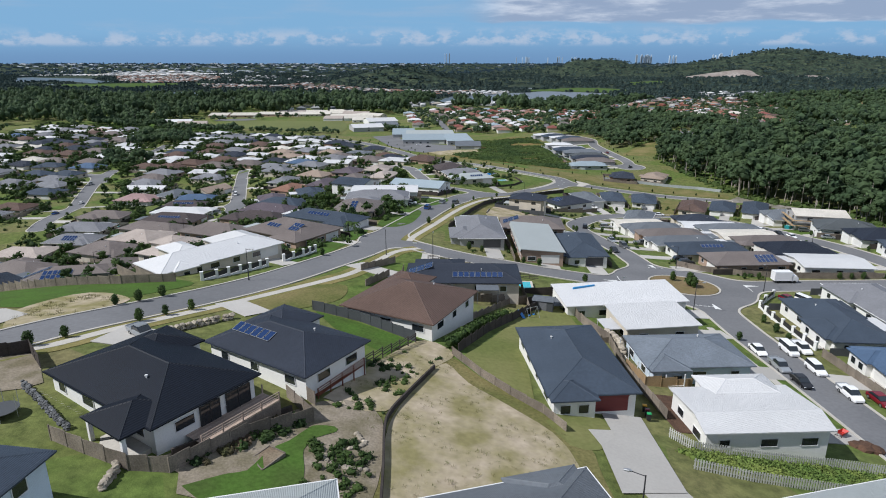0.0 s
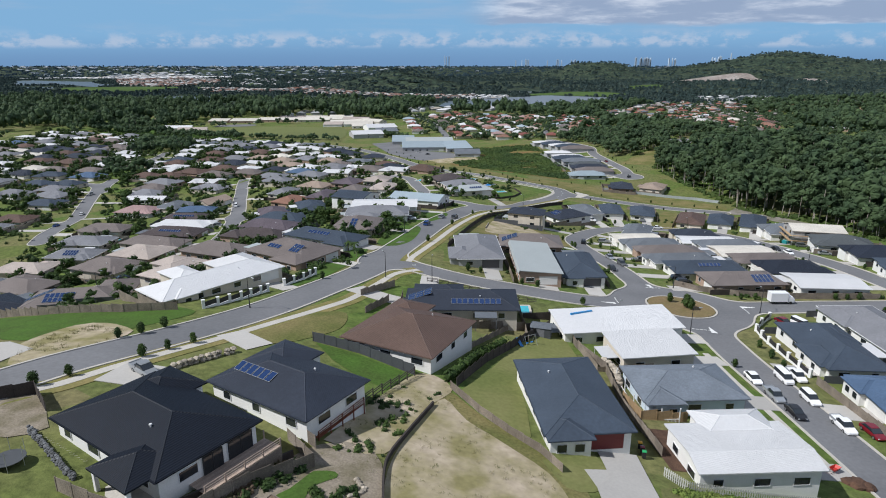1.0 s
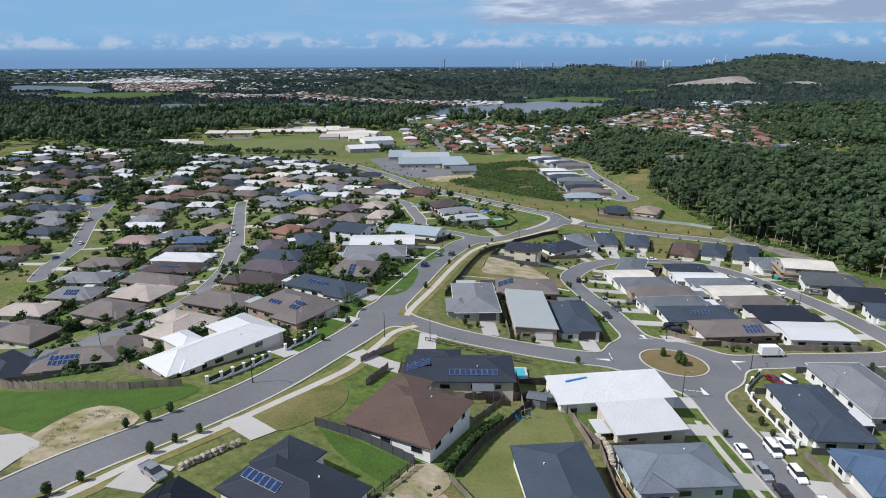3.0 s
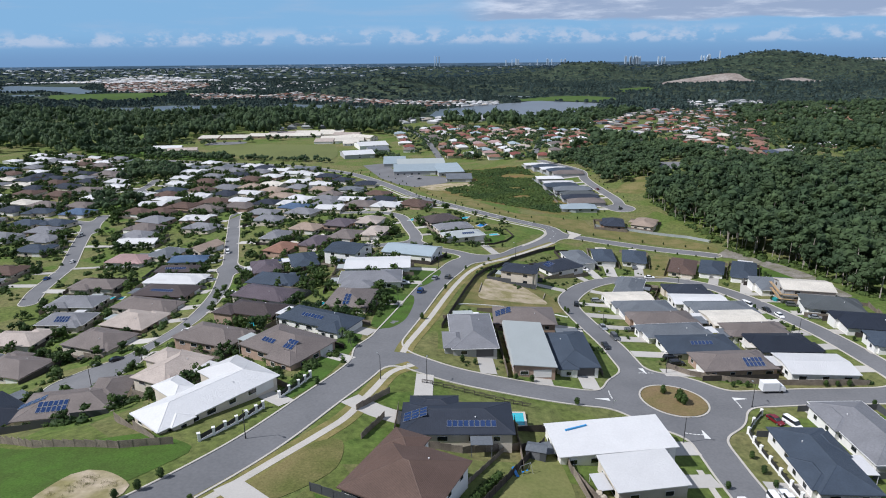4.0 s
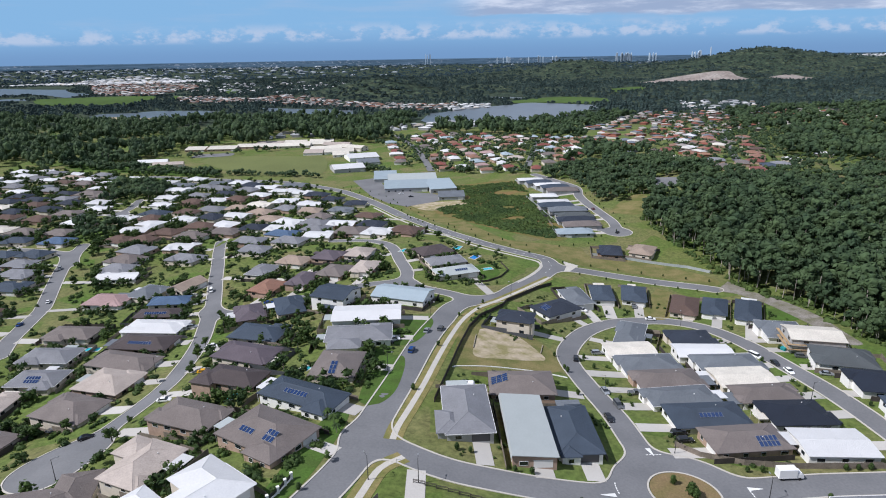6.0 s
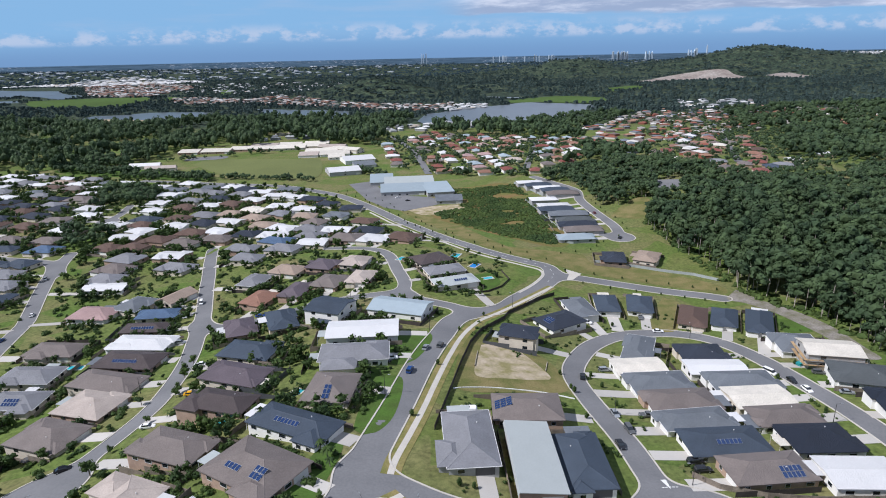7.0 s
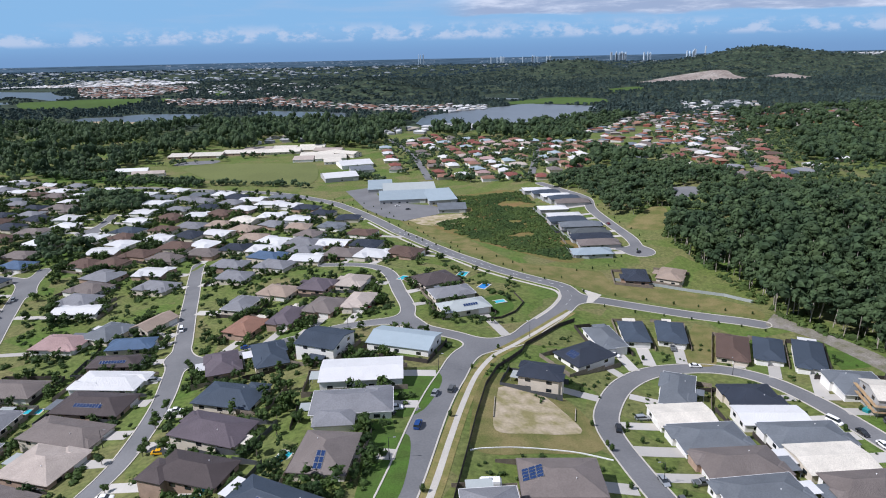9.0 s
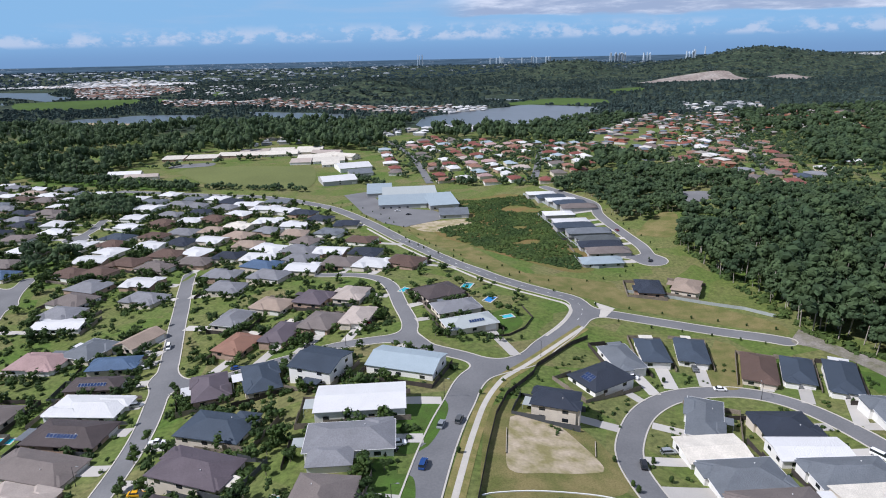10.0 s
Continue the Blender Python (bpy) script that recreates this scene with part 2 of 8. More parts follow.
def ground_material():
    """Mown, dry and rough grass by lots, darker bush land far off."""
    m = bpy.data.materials.new("grass_ground")
    m.use_nodes = True
    nt = m.node_tree
    N, L = nt.nodes.new, nt.links.new
    b = nt.nodes["Principled BSDF"]
    b.inputs["Roughness"].default_value, b.inputs["Specular IOR Level"].default_value = 0.95, 0.15
    geo = N("ShaderNodeNewGeometry")

    def noise_at(scale, detail=5, rough=0.6):
        n = N("ShaderNodeTexNoise")
        n.inputs["Scale"].default_value, n.inputs["Detail"].default_value, n.inputs["Roughness"].default_value = scale, detail, rough
        L(geo.outputs["Position"], n.inputs["Vector"])
        return n.outputs[0]

    def ramp(src, *stops):
        r = N("ShaderNodeValToRGB")
        while len(r.color_ramp.elements) < len(stops):
            r.color_ramp.elements.new(0.5)
        for e, (p, c) in zip(r.color_ramp.elements, stops):
            e.position, e.color = p, (*c, 1)
        L(src, r.inputs[0])
        return r.outputs[0]

    def mix(f, a, c, kind="MIX"):
        x = N("ShaderNodeMix"); x.data_type = "RGBA"; x.blend_type = kind
        if isinstance(f, float):
            x.inputs["Factor"].default_value = f
        else:
            L(f, x.inputs["Factor"])
        L(a, x.inputs[6]); L(c, x.inputs[7])
        return x.outputs[2]

    vor = N("ShaderNodeTexVoronoi")
    vor.inputs["Scale"].default_value = 0.055
    L(geo.outputs["Position"], vor.inputs["Vector"])
    lots = ramp(vor.outputs["Color"], (0.25, (0.12, 0.15, 0.042)), (0.5, (0.082, 0.145, 0.028)), (0.75, (0.18, 0.165, 0.08)))
    big = ramp(noise_at(0.03), (0.35, (0.085, 0.14, 0.03)), (0.5, (0.13, 0.155, 0.05)), (0.68, (0.2, 0.175, 0.09)))
    grass = mix(0.5, lots, big)
    fine = ramp(noise_at(0.55, 8, 0.72), (0.32, (0.5, 0.52, 0.5)), (0.68, (1.35, 1.32, 1.25)))
    grass = mix(1.0, grass, fine, "MULTIPLY")
    bush = ramp(noise_at(0.02, 8, 0.7), (0.3, (0.02, 0.033, 0.024)), (0.5, (0.034, 0.05, 0.033)), (0.68, (0.07, 0.085, 0.05)))
    crowns = ramp(noise_at(0.085, 3, 0.65), (0.36, (0.35, 0.38, 0.42)), (0.5, (0.9, 0.9, 0.9)), (0.64, (1.55, 1.6, 1.5)))
    bush = mix(1.0, bush, crowns, "MULTIPLY")
    sep = N("ShaderNodeSeparateXYZ")
    L(geo.outputs["Position"], sep.inputs[0])
    far = N("ShaderNodeMapRange")
    for k, v in zip(("From Min", "From Max"), (1250, 1400)):
        far.inputs[k].default_value = v
    L(sep.outputs[1], far.inputs[0])
    L(mix(far.outputs[0], grass, bush), b.inputs["Base Color"])
    bu = N("ShaderNodeBump")
    bu.inputs["Strength"].default_value, bu.inputs["Distance"].default_value = 0.6, 0.12
    L(noise_at(4.0, 4), bu.inputs["Height"]); L(bu.outputs[0], b.inputs["Normal"])
    return m


GROUND = ground_material()


# ---- mesh helpers ----
def mesh_of(name, verts, faces, mat):
    me = bpy.data.meshes.new(name)
    me.from_pydata([tuple(map(float, v)) for v in verts], [], faces)
    for m in (mat if isinstance(mat, (list, tuple)) else [mat]):
        me.materials.append(m)
    return me


def part(name, shape, mat, parent, label="", m=None):
    """One mesh object under a thing. shape: a bmesh, (verts, faces) or a mesh."""
    if isinstance(shape, bmesh.types.BMesh):
        me = bpy.data.meshes.new(name)
        shape.to_mesh(me)
        shape.free()
        me.materials.append(mat)
    elif isinstance(shape, tuple):
        me = mesh_of(name, shape[0], shape[1], mat)
    else:
        me = shape
    ob = new(name, me)
    ob.parent = parent
    if m is not None:
        ob.matrix_basis = m
    return tagged(ob, label)


def thing(name, m, label, category, group="", kind=""):
    ob = new(name)
    ob.empty_display_size = 0.2
    ob.matrix_basis = m
    return tagged(ob, label, category, group, kind)


def box_geo(x0, x1, y0, y1, z0, z1):
    v = [(x, y, z) for z in (z0, z1) for y in (y0, y1) for x in (x0, x1)]
    return v, [(0, 2, 3, 1), (4, 5, 7, 6), (0, 1, 5, 4), (2, 6, 7, 3), (0, 4, 6, 2), (1, 3, 7, 5)]


def join(*geos):
    V, F = [], []
    for v, f in geos:
        n = len(V)
        V += list(v)
        F += [tuple(i + n for i in q) for q in f]
    return V, F


def moved(geo, m):
    return [tuple(m @ Vector(p)) for p in geo[0]], geo[1]


def inside(x, y, poly):
    hit = False
    for (ax, ay), (bx, by) in zip(poly, poly[1:] + poly[:1]):
        if (ay > y) != (by > y) and x < (bx - ax) * (y - ay) / (by - ay) + ax:
            hit = not hit
    return hit


# ---- ground ----
def axis(lo, hi, step, far_lo, far_hi):
    a = list(np.arange(lo, hi + 0.1, step))
    s, x, up = step, hi, []
    while x < far_hi:
        s = min(s * 1.13, 55)
        x = min(x + s, far_hi)
        up.append(x)
    s, x, down = step, lo, []
    while x > far_lo:
        s = min(s * 1.13, 55)
        x = max(x - s, far_lo)
        down.append(x)
    return np.array(down[::-1] + a + up)


def build_ground():
    xs, ys = axis(-420, 420, 5.5, -3900, 3900), axis(130, 1000, 5.5, -400, 4850)
    X, Y = np.meshgrid(xs, ys)
    Z = ground_z(X, Y)
    nx, ny = len(xs), len(ys)
    idx = np.arange(nx * ny).reshape(ny, nx)
    F = np.stack([idx[:-1, :-1], idx[:-1, 1:], idx[1:, 1:], idx[1:, :-1]], -1).reshape(-1, 4)
    me = bpy.data.meshes.new("ground")
    me.from_pydata(np.stack([X, Y, Z], -1).reshape(-1, 3), [], F.tolist())
    me.materials.append(GROUND)
    me.shade_smooth()
    tagged(new("ground", me), "rolling grassy land with lawns and dry verges", "ground", kind="structure")


build_ground()


# ---- roads, by distance to their centre lines ----
def smooth_line(pts, step=3.0):
    """Catmull-Rom through the points, sampled about every step metres."""
    p = [np.array(q, float) for q in pts]
    p = [2 * p[0] - p[1]] + p + [2 * p[-1] - p[-2]]
    out = []
    for a, b, c, d in zip(p, p[1:], p[2:], p[3:]):
        n = max(2, int(np.linalg.norm(c - b) / step))
        for t in np.arange(n) / n:
            out.append(0.5 * (2 * b + (c - a) * t + (2 * a - 5 * b + 4 * c - d) * t * t + (3 * b - a - 3 * c + d) * t ** 3))
    return np.array(out + [p[-2]])


# name: half-width and centre line
ROADS = {
    "collector": (4.6, [(-64, 205), (-57.4, 218), (-53.5, 226), (-44.8, 240), (-36.5, 257), (-29, 278), (-21.5, 299), (-17.8, 320), (-13, 345), (-7.5, 378), (-2, 402), (6, 427), (25.7, 443.2), (34.2, 456.5), (45.1, 471.9), (53.2, 485.4), (58.4, 497.4), (56.6, 510.6), (46.8, 517.3), (35.3, 525.4), (22.0, 538.2), (13.8, 550.2), (1.9, 568.7), (-11.6, 597.6), (-27.6, 634.5), (-45.8, 667.1), (-66.5, 700.8), (-89.4, 733.8), (-113.4, 760.1), (-165, 793), (-260, 822), (-330, 840)]),
    "stub": (4.3, [(60.1, 495.8), (71.7, 494.9), (87.4, 490.8), (103.4, 485.7), (128.7, 475.5), (137.8, 469.8)]),
    "cross_street": (4.2, [(-20, 310), (-1, 299), (14, 295.5), (30, 294), (43, 294.5), (58.5, 297), (90, 301), (113, 301.6), (170, 302)]),
    "crescent": (3.7, [(58.5, 297), (53.6, 313), (51.4, 334), (47.4, 357), (45.6, 378), (50, 394), (60.5, 412), (76, 424), (97, 427), (112, 418), (120, 398), (123.5, 369), (125.6, 344), (126.4, 302)]),
    "south_street": (4.0, [(58.5, 297), (60, 280), (60.3, 264), (61.3, 249), (62, 235), (62.5, 218), (63, 190), (62, 150)]),
    "west_close": (3.6, [(-105.5, 314), (-102.5, 333), (-99.5, 350), (-97.8, 366), (-100, 389), (-103.5, 408), (-109, 428), (-114, 446), (-117.5, 458), (-131, 497), (-139, 521), (-149, 549), (-158, 576), (-160, 584)]),
    "west_bulb": (12.0, [(-107.5, 316.5), (-106, 319)]),
    "link": (3.6, [(-114, 444), (-104, 438.5), (-93, 437), (-83, 441), (-71.8, 446.5), (-60, 450.5), (-48, 456), (-21.5, 459), (-12, 449), (3, 441), (10, 436)]),
    "north_lane": (3.2, [(-21.5, 459), (-20.6, 475), (-26, 498), (-35, 532), (-50, 549), (-75, 556)]),
    "far_west": (3.8, [(-190, 405), (-196, 420), (-201.5, 438), (-211, 465), (-228, 502), (-242, 534), (-249, 556), (-256, 580)]),
    "bush_lane": (3.2, [(-286, 722), (-279, 692), (-278, 668)]),
    "far_west_arm": (3.4, [(-240, 540), (-262, 562), (-300, 572)]),
    "hill_close": (3.6, [(117, 580), (119, 603), (115.6, 631), (112, 663), (111, 686), (113.5, 718), (98, 765), (87, 797)]),
    "hill_spur": (3.4, [(117, 580), (104, 588)]),
}
BULBS = [(-105.5, 313, 9.5), (117, 579, 9.0), (58.5, 297, 17.0), (-277, 667, 9.0)]
ISLAND = (58.8, 297.2, 8.8)


class Field:
    """Signed distance to the kerb line on a grid."""

    def __init__(self, x0, x1, y0, y1, step):
        self.xs, self.ys, self.step = np.arange(x0, x1, step), np.arange(y0, y1, step), step
        self.d = np.full((len(self.ys), len(self.xs)), 60.0)

    def window(self, x0, x1, y0, y1):
        i0, i1 = np.searchsorted(self.xs, (x0, x1))
        j0, j1 = np.searchsorted(self.ys, (y0, y1))
        return slice(j0, j1), slice(i0, i1)

    def line(self, pts, half):
        d = np.full_like(self.d, 60.0)
        for a, b in zip(pts, pts[1:]):
            w = self.window(min(a[0], b[0]) - 24, max(a[0], b[0]) + 24, min(a[1], b[1]) - 24, max(a[1], b[1]) + 24)
            X, Y = np.meshgrid(self.xs[w[1]], self.ys[w[0]])
            ab = b - a
            t = np.clip(((X - a[0]) * ab[0] + (Y - a[1]) * ab[1]) / max(ab @ ab, 1e-9), 0, 1)
            d[w] = np.minimum(d[w], np.hypot(X - a[0] - t * ab[0], Y - a[1] - t * ab[1]) - half)
        return d

    def disc(self, x, y, r):
        X, Y = np.meshgrid(self.xs, self.ys)
        return np.hypot(X - x, Y - y) - r

    def blend(self, d, k=7.0):
        h = np.maximum(k - np.abs(self.d - d), 0) / k
        self.d = np.minimum(self.d, d) - np.where((self.d < 14) & (d < 14), h * h * k / 4, 0)

    def sheet(self, lo, hi, lift, drop=0.0):
        """The part of the ground where lo < distance < hi, as verts and faces; drop: depth of the sides."""
        V, F, keys = [], [], {}
        ny, nx = self.d.shape

        def vert(x, y):
            k = (round(x, 3), round(y, 3))
            if k not in keys:
                keys[k] = len(V)
                V.append(k)
            return keys[k]

        D = self.d
        c = np.stack([D[:-1, :-1], D[:-1, 1:], D[1:, 1:], D[1:, :-1]], -1)
        inside = (c.min(-1) >= lo) & (c.max(-1) <= hi)
        cut = ~inside & (c.max(-1) > lo) & (c.min(-1) < hi)
        for j, i in zip(*np.nonzero(inside)):
            x0, x1, y0, y1 = self.xs[i], self.xs[i + 1], self.ys[j], self.ys[j + 1]
            F.append((vert(x0, y0), vert(x1, y0), vert(x1, y1), vert(x0, y1)))
        for j, i in zip(*np.nonzero(cut)):
            x0, x1, y0, y1 = self.xs[i], self.xs[i + 1], self.ys[j], self.ys[j + 1]
            quad = [(x0, y0, D[j, i]), (x1, y0, D[j, i + 1]), (x1, y1, D[j + 1, i + 1]), (x0, y1, D[j + 1, i])]
            for tri in (quad[:3], [quad[0], quad[2], quad[3]]):
                poly = tri
                for level, sign in ((lo, 1), (hi, -1)):
                    res = []
                    for p, q in zip(poly, poly[1:] + poly[:1]):
                        fp, fq = sign * (p[2] - level), sign * (q[2] - level)
                        if fp >= 0:
                            res.append(p)
                        if fp * fq < 0:
                            t = fp / (fp - fq)
                            res.append(tuple(p[k] + t * (q[k] - p[k]) for k in range(3)))
                    poly = res
                    if len(poly) < 3:
                        break
                if len(poly) >= 3:
                    f = []
                    for p in poly:
                        k = vert(p[0], p[1])
                        if not f or (k != f[-1] and k != f[0]):
                            f.append(k)
                    if len(f) >= 3:
                        F.append(tuple(f))
        P = np.array(V)
        Z = ground_z(P[:, 0], P[:, 1]) + lift
        V3 = np.column_stack([P, Z]).tolist()
        if drop:
            edges = {}
            for f in F:
                for a, b in zip(f, f[1:] + f[:1]):
                    edges[(a, b)] = 1
            low = {}
            sides = []
            for a, b in edges:
                if (b, a) not in edges:
                    for k in (a, b):
                        if k not in low:
                            low[k] = len(V3)
                            V3.append((V3[k][0], V3[k][1], V3[k][2] - drop))
                    sides.append((b, a, low[a], low[b]))
            F = F + sides
        return V3, F


def build_roads():
    f = Field(-345, 180, 188, 850, 1.25)
    for name, (half, pts) in ROADS.items():
        f.blend(f.line(smooth_line(pts), half))
    for x, y, r in BULBS:
        f.blend(f.disc(x, y, r), 5.0)
    island = f.disc(*ISLAND)
    f.d = np.maximum(f.d, -island)
    road = tagged(new("road", mesh_of("road", *f.sheet(-99, 0, 0.05), ASPHALT)), "grey asphalt suburban streets with a roundabout", "road", kind="structure")
    tagged(new("kerb", mesh_of("kerb", *f.sheet(0, 0.45, 0.19, 0.25), CONCRETE)), "pale concrete kerbs along the streets", "kerb", kind="structure")
    return f


STREETS = build_roads()


# ---- houses ----
def hip_roof(w, d, rise, over=0.5, thick=0.18, cx=0.0, cy=0.0):
    """A hipped roof with its soffit over a w by d body (w the longer), eaves at z 0."""
    flip = d > w
    a, b = ((d, w) if flip else (w, d))
    a, b = a / 2 + over, b / 2 + over
    r = max(a - b, 0.01)
    v = [(-a, -b, 0), (a, -b, 0), (a, b, 0), (-a, b, 0), (-a, -b, -thick), (a, -b, -thick), (a, b, -thick), (-a, b, -thick), (-r, 0, rise), (r, 0, rise)]
    f = [(0, 1, 9, 8), (1, 2, 9), (2, 3, 8, 9), (3, 0, 8), (0, 4, 5, 1), (1, 5, 6, 2), (2, 6, 7, 3), (3, 7, 4, 0), (4, 7, 6, 5)]
    if flip:
        v = [(-y, x, z) for x, y, z in v]
    return [(x + cx, y + cy, z) for x, y, z in v], f


def gable_roof(w, d, rise, over=0.5, thick=0.18, cx=0.0, cy=0.0, skew=0.5):
    """Two slopes with the ridge along x; skew 1 gives a single slope."""
    a, b = w / 2 + over, d / 2 + over
    r = -b + 2 * b * skew
    v = [(-a, -b, 0), (a, -b, 0), (a, b, 0), (-a, b, 0), (-a, r, rise), (a, r, rise)]
    v += [(x, y, z - thick) for x, y, z in v]
    f = [(0, 1, 5, 4), (4, 5, 2, 3), (6, 10, 11, 7), (10, 9, 8, 11), (0, 6, 7, 1), (2, 8, 9, 3), (0, 4, 10, 6), (4, 3, 9, 10), (1, 7, 11, 5), (5, 11, 8, 2)]
    return [(x + cx, y + cy, z) for x, y, z in v], f


def ridge_caps(w, d, rise, over=0.5, cx=0.0, cy=0.0):
    """Thin rounded-off caps along the ridge and the hips."""
    flip = d > w
    a, b = ((d, w) if flip else (w, d))
    a, b = a / 2 + over, b / 2 + over
    r = max(a - b, 0.01)
    geos = []
    for p, q in (((-r, 0, rise), (r, 0, rise)), ((-r, 0, rise), (-a, -b, 0)), ((-r, 0, rise), (-a, b, 0)), ((r, 0, rise), (a, -b, 0)), ((r, 0, rise), (a, b, 0))):
        p, q = Vector(p), Vector(q)
        u = (q - p)
        if u.length < 0.3:
            continue
        s = u.cross(Vector((0, 0, 1))).normalized() * 0.13
        up = Vector((0, 0, 0.05))
        v = [p + s - up, p + up, p - s - up, q + s - up, q + up, q - s - up]
        geos.append(([tuple(k) for k in v], [(0, 3, 4, 1), (1, 4, 5, 2), (0, 1, 2), (3, 5, 4)]))
    if flip:
        geos = [([(-y, x, z) for x, y, z in v], f) for v, f in geos]
    return [([(x + cx, y + cy, z) for x, y, z in v], f) for v, f in geos]


def frame_ring(w, h, t, depth):
    """A rectangular frame in the xz plane, centred."""
    return join(box_geo(-w / 2, w / 2, -depth, 0, -h / 2, -h / 2 + t), box_geo(-w / 2, w / 2, -depth, 0, h / 2 - t, h / 2),
                box_geo(-w / 2, -w / 2 + t, -depth, 0, -h / 2 + t, h / 2 - t), box_geo(w / 2 - t, w / 2, -depth, 0, -h / 2 + t, h / 2 - t))


SHARED = {}


def shared(key, make, mat):
    if key not in SHARED:
        v, f = make()
        SHARED[key] = mesh_of(key[0], v, f, mat)
    return SHARED[key]


def window(parent, x, y, turn, z, w=1.8, h=1.2):
    """A window set on the wall face at x, y that looks along turn (degrees, 0 = -y)."""
    fr = part("window", shared(("window", w, h), lambda: frame_ring(w, h, 0.07, 0.09), FRAME), FRAME, parent, m=pose(x, y, z, 0, 0, turn))
    part("pane", shared(("pane", w, h), lambda: box_geo(-w / 2 + 0.06, w / 2 - 0.06, -0.05, -0.02, -h / 2 + 0.06, h / 2 - 0.06), GLASS), GLASS, fr)


ROOF_WORDS = dict(black="black tiled", charcoal="charcoal metal", slate="slate-blue metal", navy="dark navy metal", blue="bright blue metal", steel="steel-blue metal", bluegrey="blue-grey metal", grey="mid-grey",
                  palegrey="pale grey-green metal", paleblue="pale blue-grey metal", white="bright white metal", cream="cream metal", beige="beige tiled", tan="tan tiled", taupe="taupe-grey tiled",
                  brown="chocolate-brown tiled", darkbrown="dark brown tiled", plum="plum-grey tiled", rose="faded rose tiled", terracotta="terracotta tiled", slategreen="dark grey-green metal", red="brick-red tiled")
RISE = 0.36
HOUSES = []


def house(x, y, turn, w, d, roof="taupe", wall="cream", h=2.7, kind="hip", wings=(), front=0, garage="white", near=True, rise=None, over=0.5, group="", noun="house", bare=False, plain=False, porch=()):
    """A detached house. w along its own x, d along its own y. wings: (x, y, w, d) boxes added to it. front: the side with the garage (0 -y, 1 +x, 2 +y, 3 -x)."""
    z = gz(x, y)
    corners = [gz(x + sx * w / 2.4, y + sy * d / 2.4) for sx in (-1, 1) for sy in (-1, 1)]
    z = 0.5 * z + 0.5 * max(corners)
    storeys = "two-storey" if h > 4 else "single-storey"
    shape = "hipped" if kind == "hip" else "low-pitched"
    words = f"{storeys} house with {WALL_WORDS[wall]} walls and {shape} {ROOF_WORDS[roof]} roof" if noun == "house" else f"large {noun} with a low {ROOF_WORDS[roof]} roof"
    ob = thing(noun.replace(" ", "_"), pose(x, y, z, 0, 0, turn), words, noun, group)
    if kind == "hip" and not wings and not bare and plain is False:
        lw, ld = (w, d) if front in (0, 2) else (d, w)
        k = -1 if int(abs(x * 3 + y)) % 2 else 1
        # a projecting wing at the front and a smaller one at the back, in the frame of the front side
        for u, v, a, b in ((k * lw * 0.22, ld / 2 - ld * 0.27 + 0.9, lw * 0.46, ld * 0.56), (-k * lw * 0.24, -(ld / 2 - ld * 0.24 + 0.6), lw * 0.42, ld * 0.5)):
            c = [(u, -v), (v, u), (-u, v), (-v, -u)][front]
            wings = [*wings, (*c, *((a, b) if front in (0, 2) else (b, a)))]
    HOUSES.append((x, y, radians(turn), w, d, wings, front, ob, h, z, near))
    w, d = w - 2 * over, d - 2 * over
    rise = rise if rise is not None else RISE * min(w, d) / 2 + 0.1
    base = z - min(corners) + 1.2
    geos, roofs, caps = [box_geo(-w / 2, w / 2, -d / 2, d / 2, -base, h)], [], []
    if kind == "hip":
        roofs.append(hip_roof(w, d, rise, over))
        caps += (ridge_caps(w, d, rise, over))
    else:
        roofs.append(gable_roof(w, d, rise, over, skew={"gable": 0.5, "skillion": 0.97, "split": 0.3}[kind]))
        a = w / 2
        r = -d / 2 + d * {"gable": 0.5, "skillion": 0.97, "split": 0.3}[kind]
        geos.append(([(-a, -d / 2, h - 0.1), (-a, d / 2, h - 0.1), (-a, r, h + rise * 0.93), (a, -d / 2, h - 0.1), (a, d / 2, h - 0.1), (a, r, h + rise * 0.93)],
                     [(0, 2, 1), (3, 4, 5), (0, 3, 5, 2), (1, 2, 5, 4), (0, 1, 4, 3)]))
    for k, (wx, wy, ww, wd) in enumerate(wings):
        if k in porch:
            for sx in (-1, 1):
                for sy in (-1, 1):
                    qx, qy = wx + sx * (ww / 2 - over), wy + sy * (wd / 2 - over)
                    if abs(qx) > w / 2 or abs(qy) > d / 2:
                        part("porch_post", box_geo(qx - 0.2, qx + 0.2, qy - 0.2, qy + 0.2, -base, h), WALL[wall], ob)
            part("porch_floor", box_geo(wx - ww / 2 + over, wx + ww / 2 - over, wy - wd / 2 + over, wy + wd / 2 - over, -base, 0.05), CONCRETE, ob)
        else:
            geos.append(box_geo(wx - ww / 2 + over, wx + ww / 2 - over, wy - wd / 2 + over, wy + wd / 2 - over, -base, h - 0.02))
        rr = RISE * (min(ww, wd) - 2 * over) / 2 + 0.1
        wing_roof = hip_roof(ww - 2 * over, wd - 2 * over, rr, over - 0.02, cx=wx, cy=wy)
        if near or k:
            part("wing_roof", moved(wing_roof, Matrix.Translation((0, 0, h + 0.1))), ROOF[roof], ob)
        else:
            roofs.append(wing_roof)
        caps += (ridge_caps(ww - 2 * over, wd - 2 * over, rr, over - 0.02, cx=wx, cy=wy))
    part("wall", join(*geos), WALL[wall], ob)
    up = Matrix.Translation((0, 0, h + 0.1))
    part("roof", moved(join(*roofs), up), ROOF[roof], ob)
    if near and y < 330:
        for cap in caps:
            part("ridge_cap", moved(cap, up), ROOF[roof], ob)
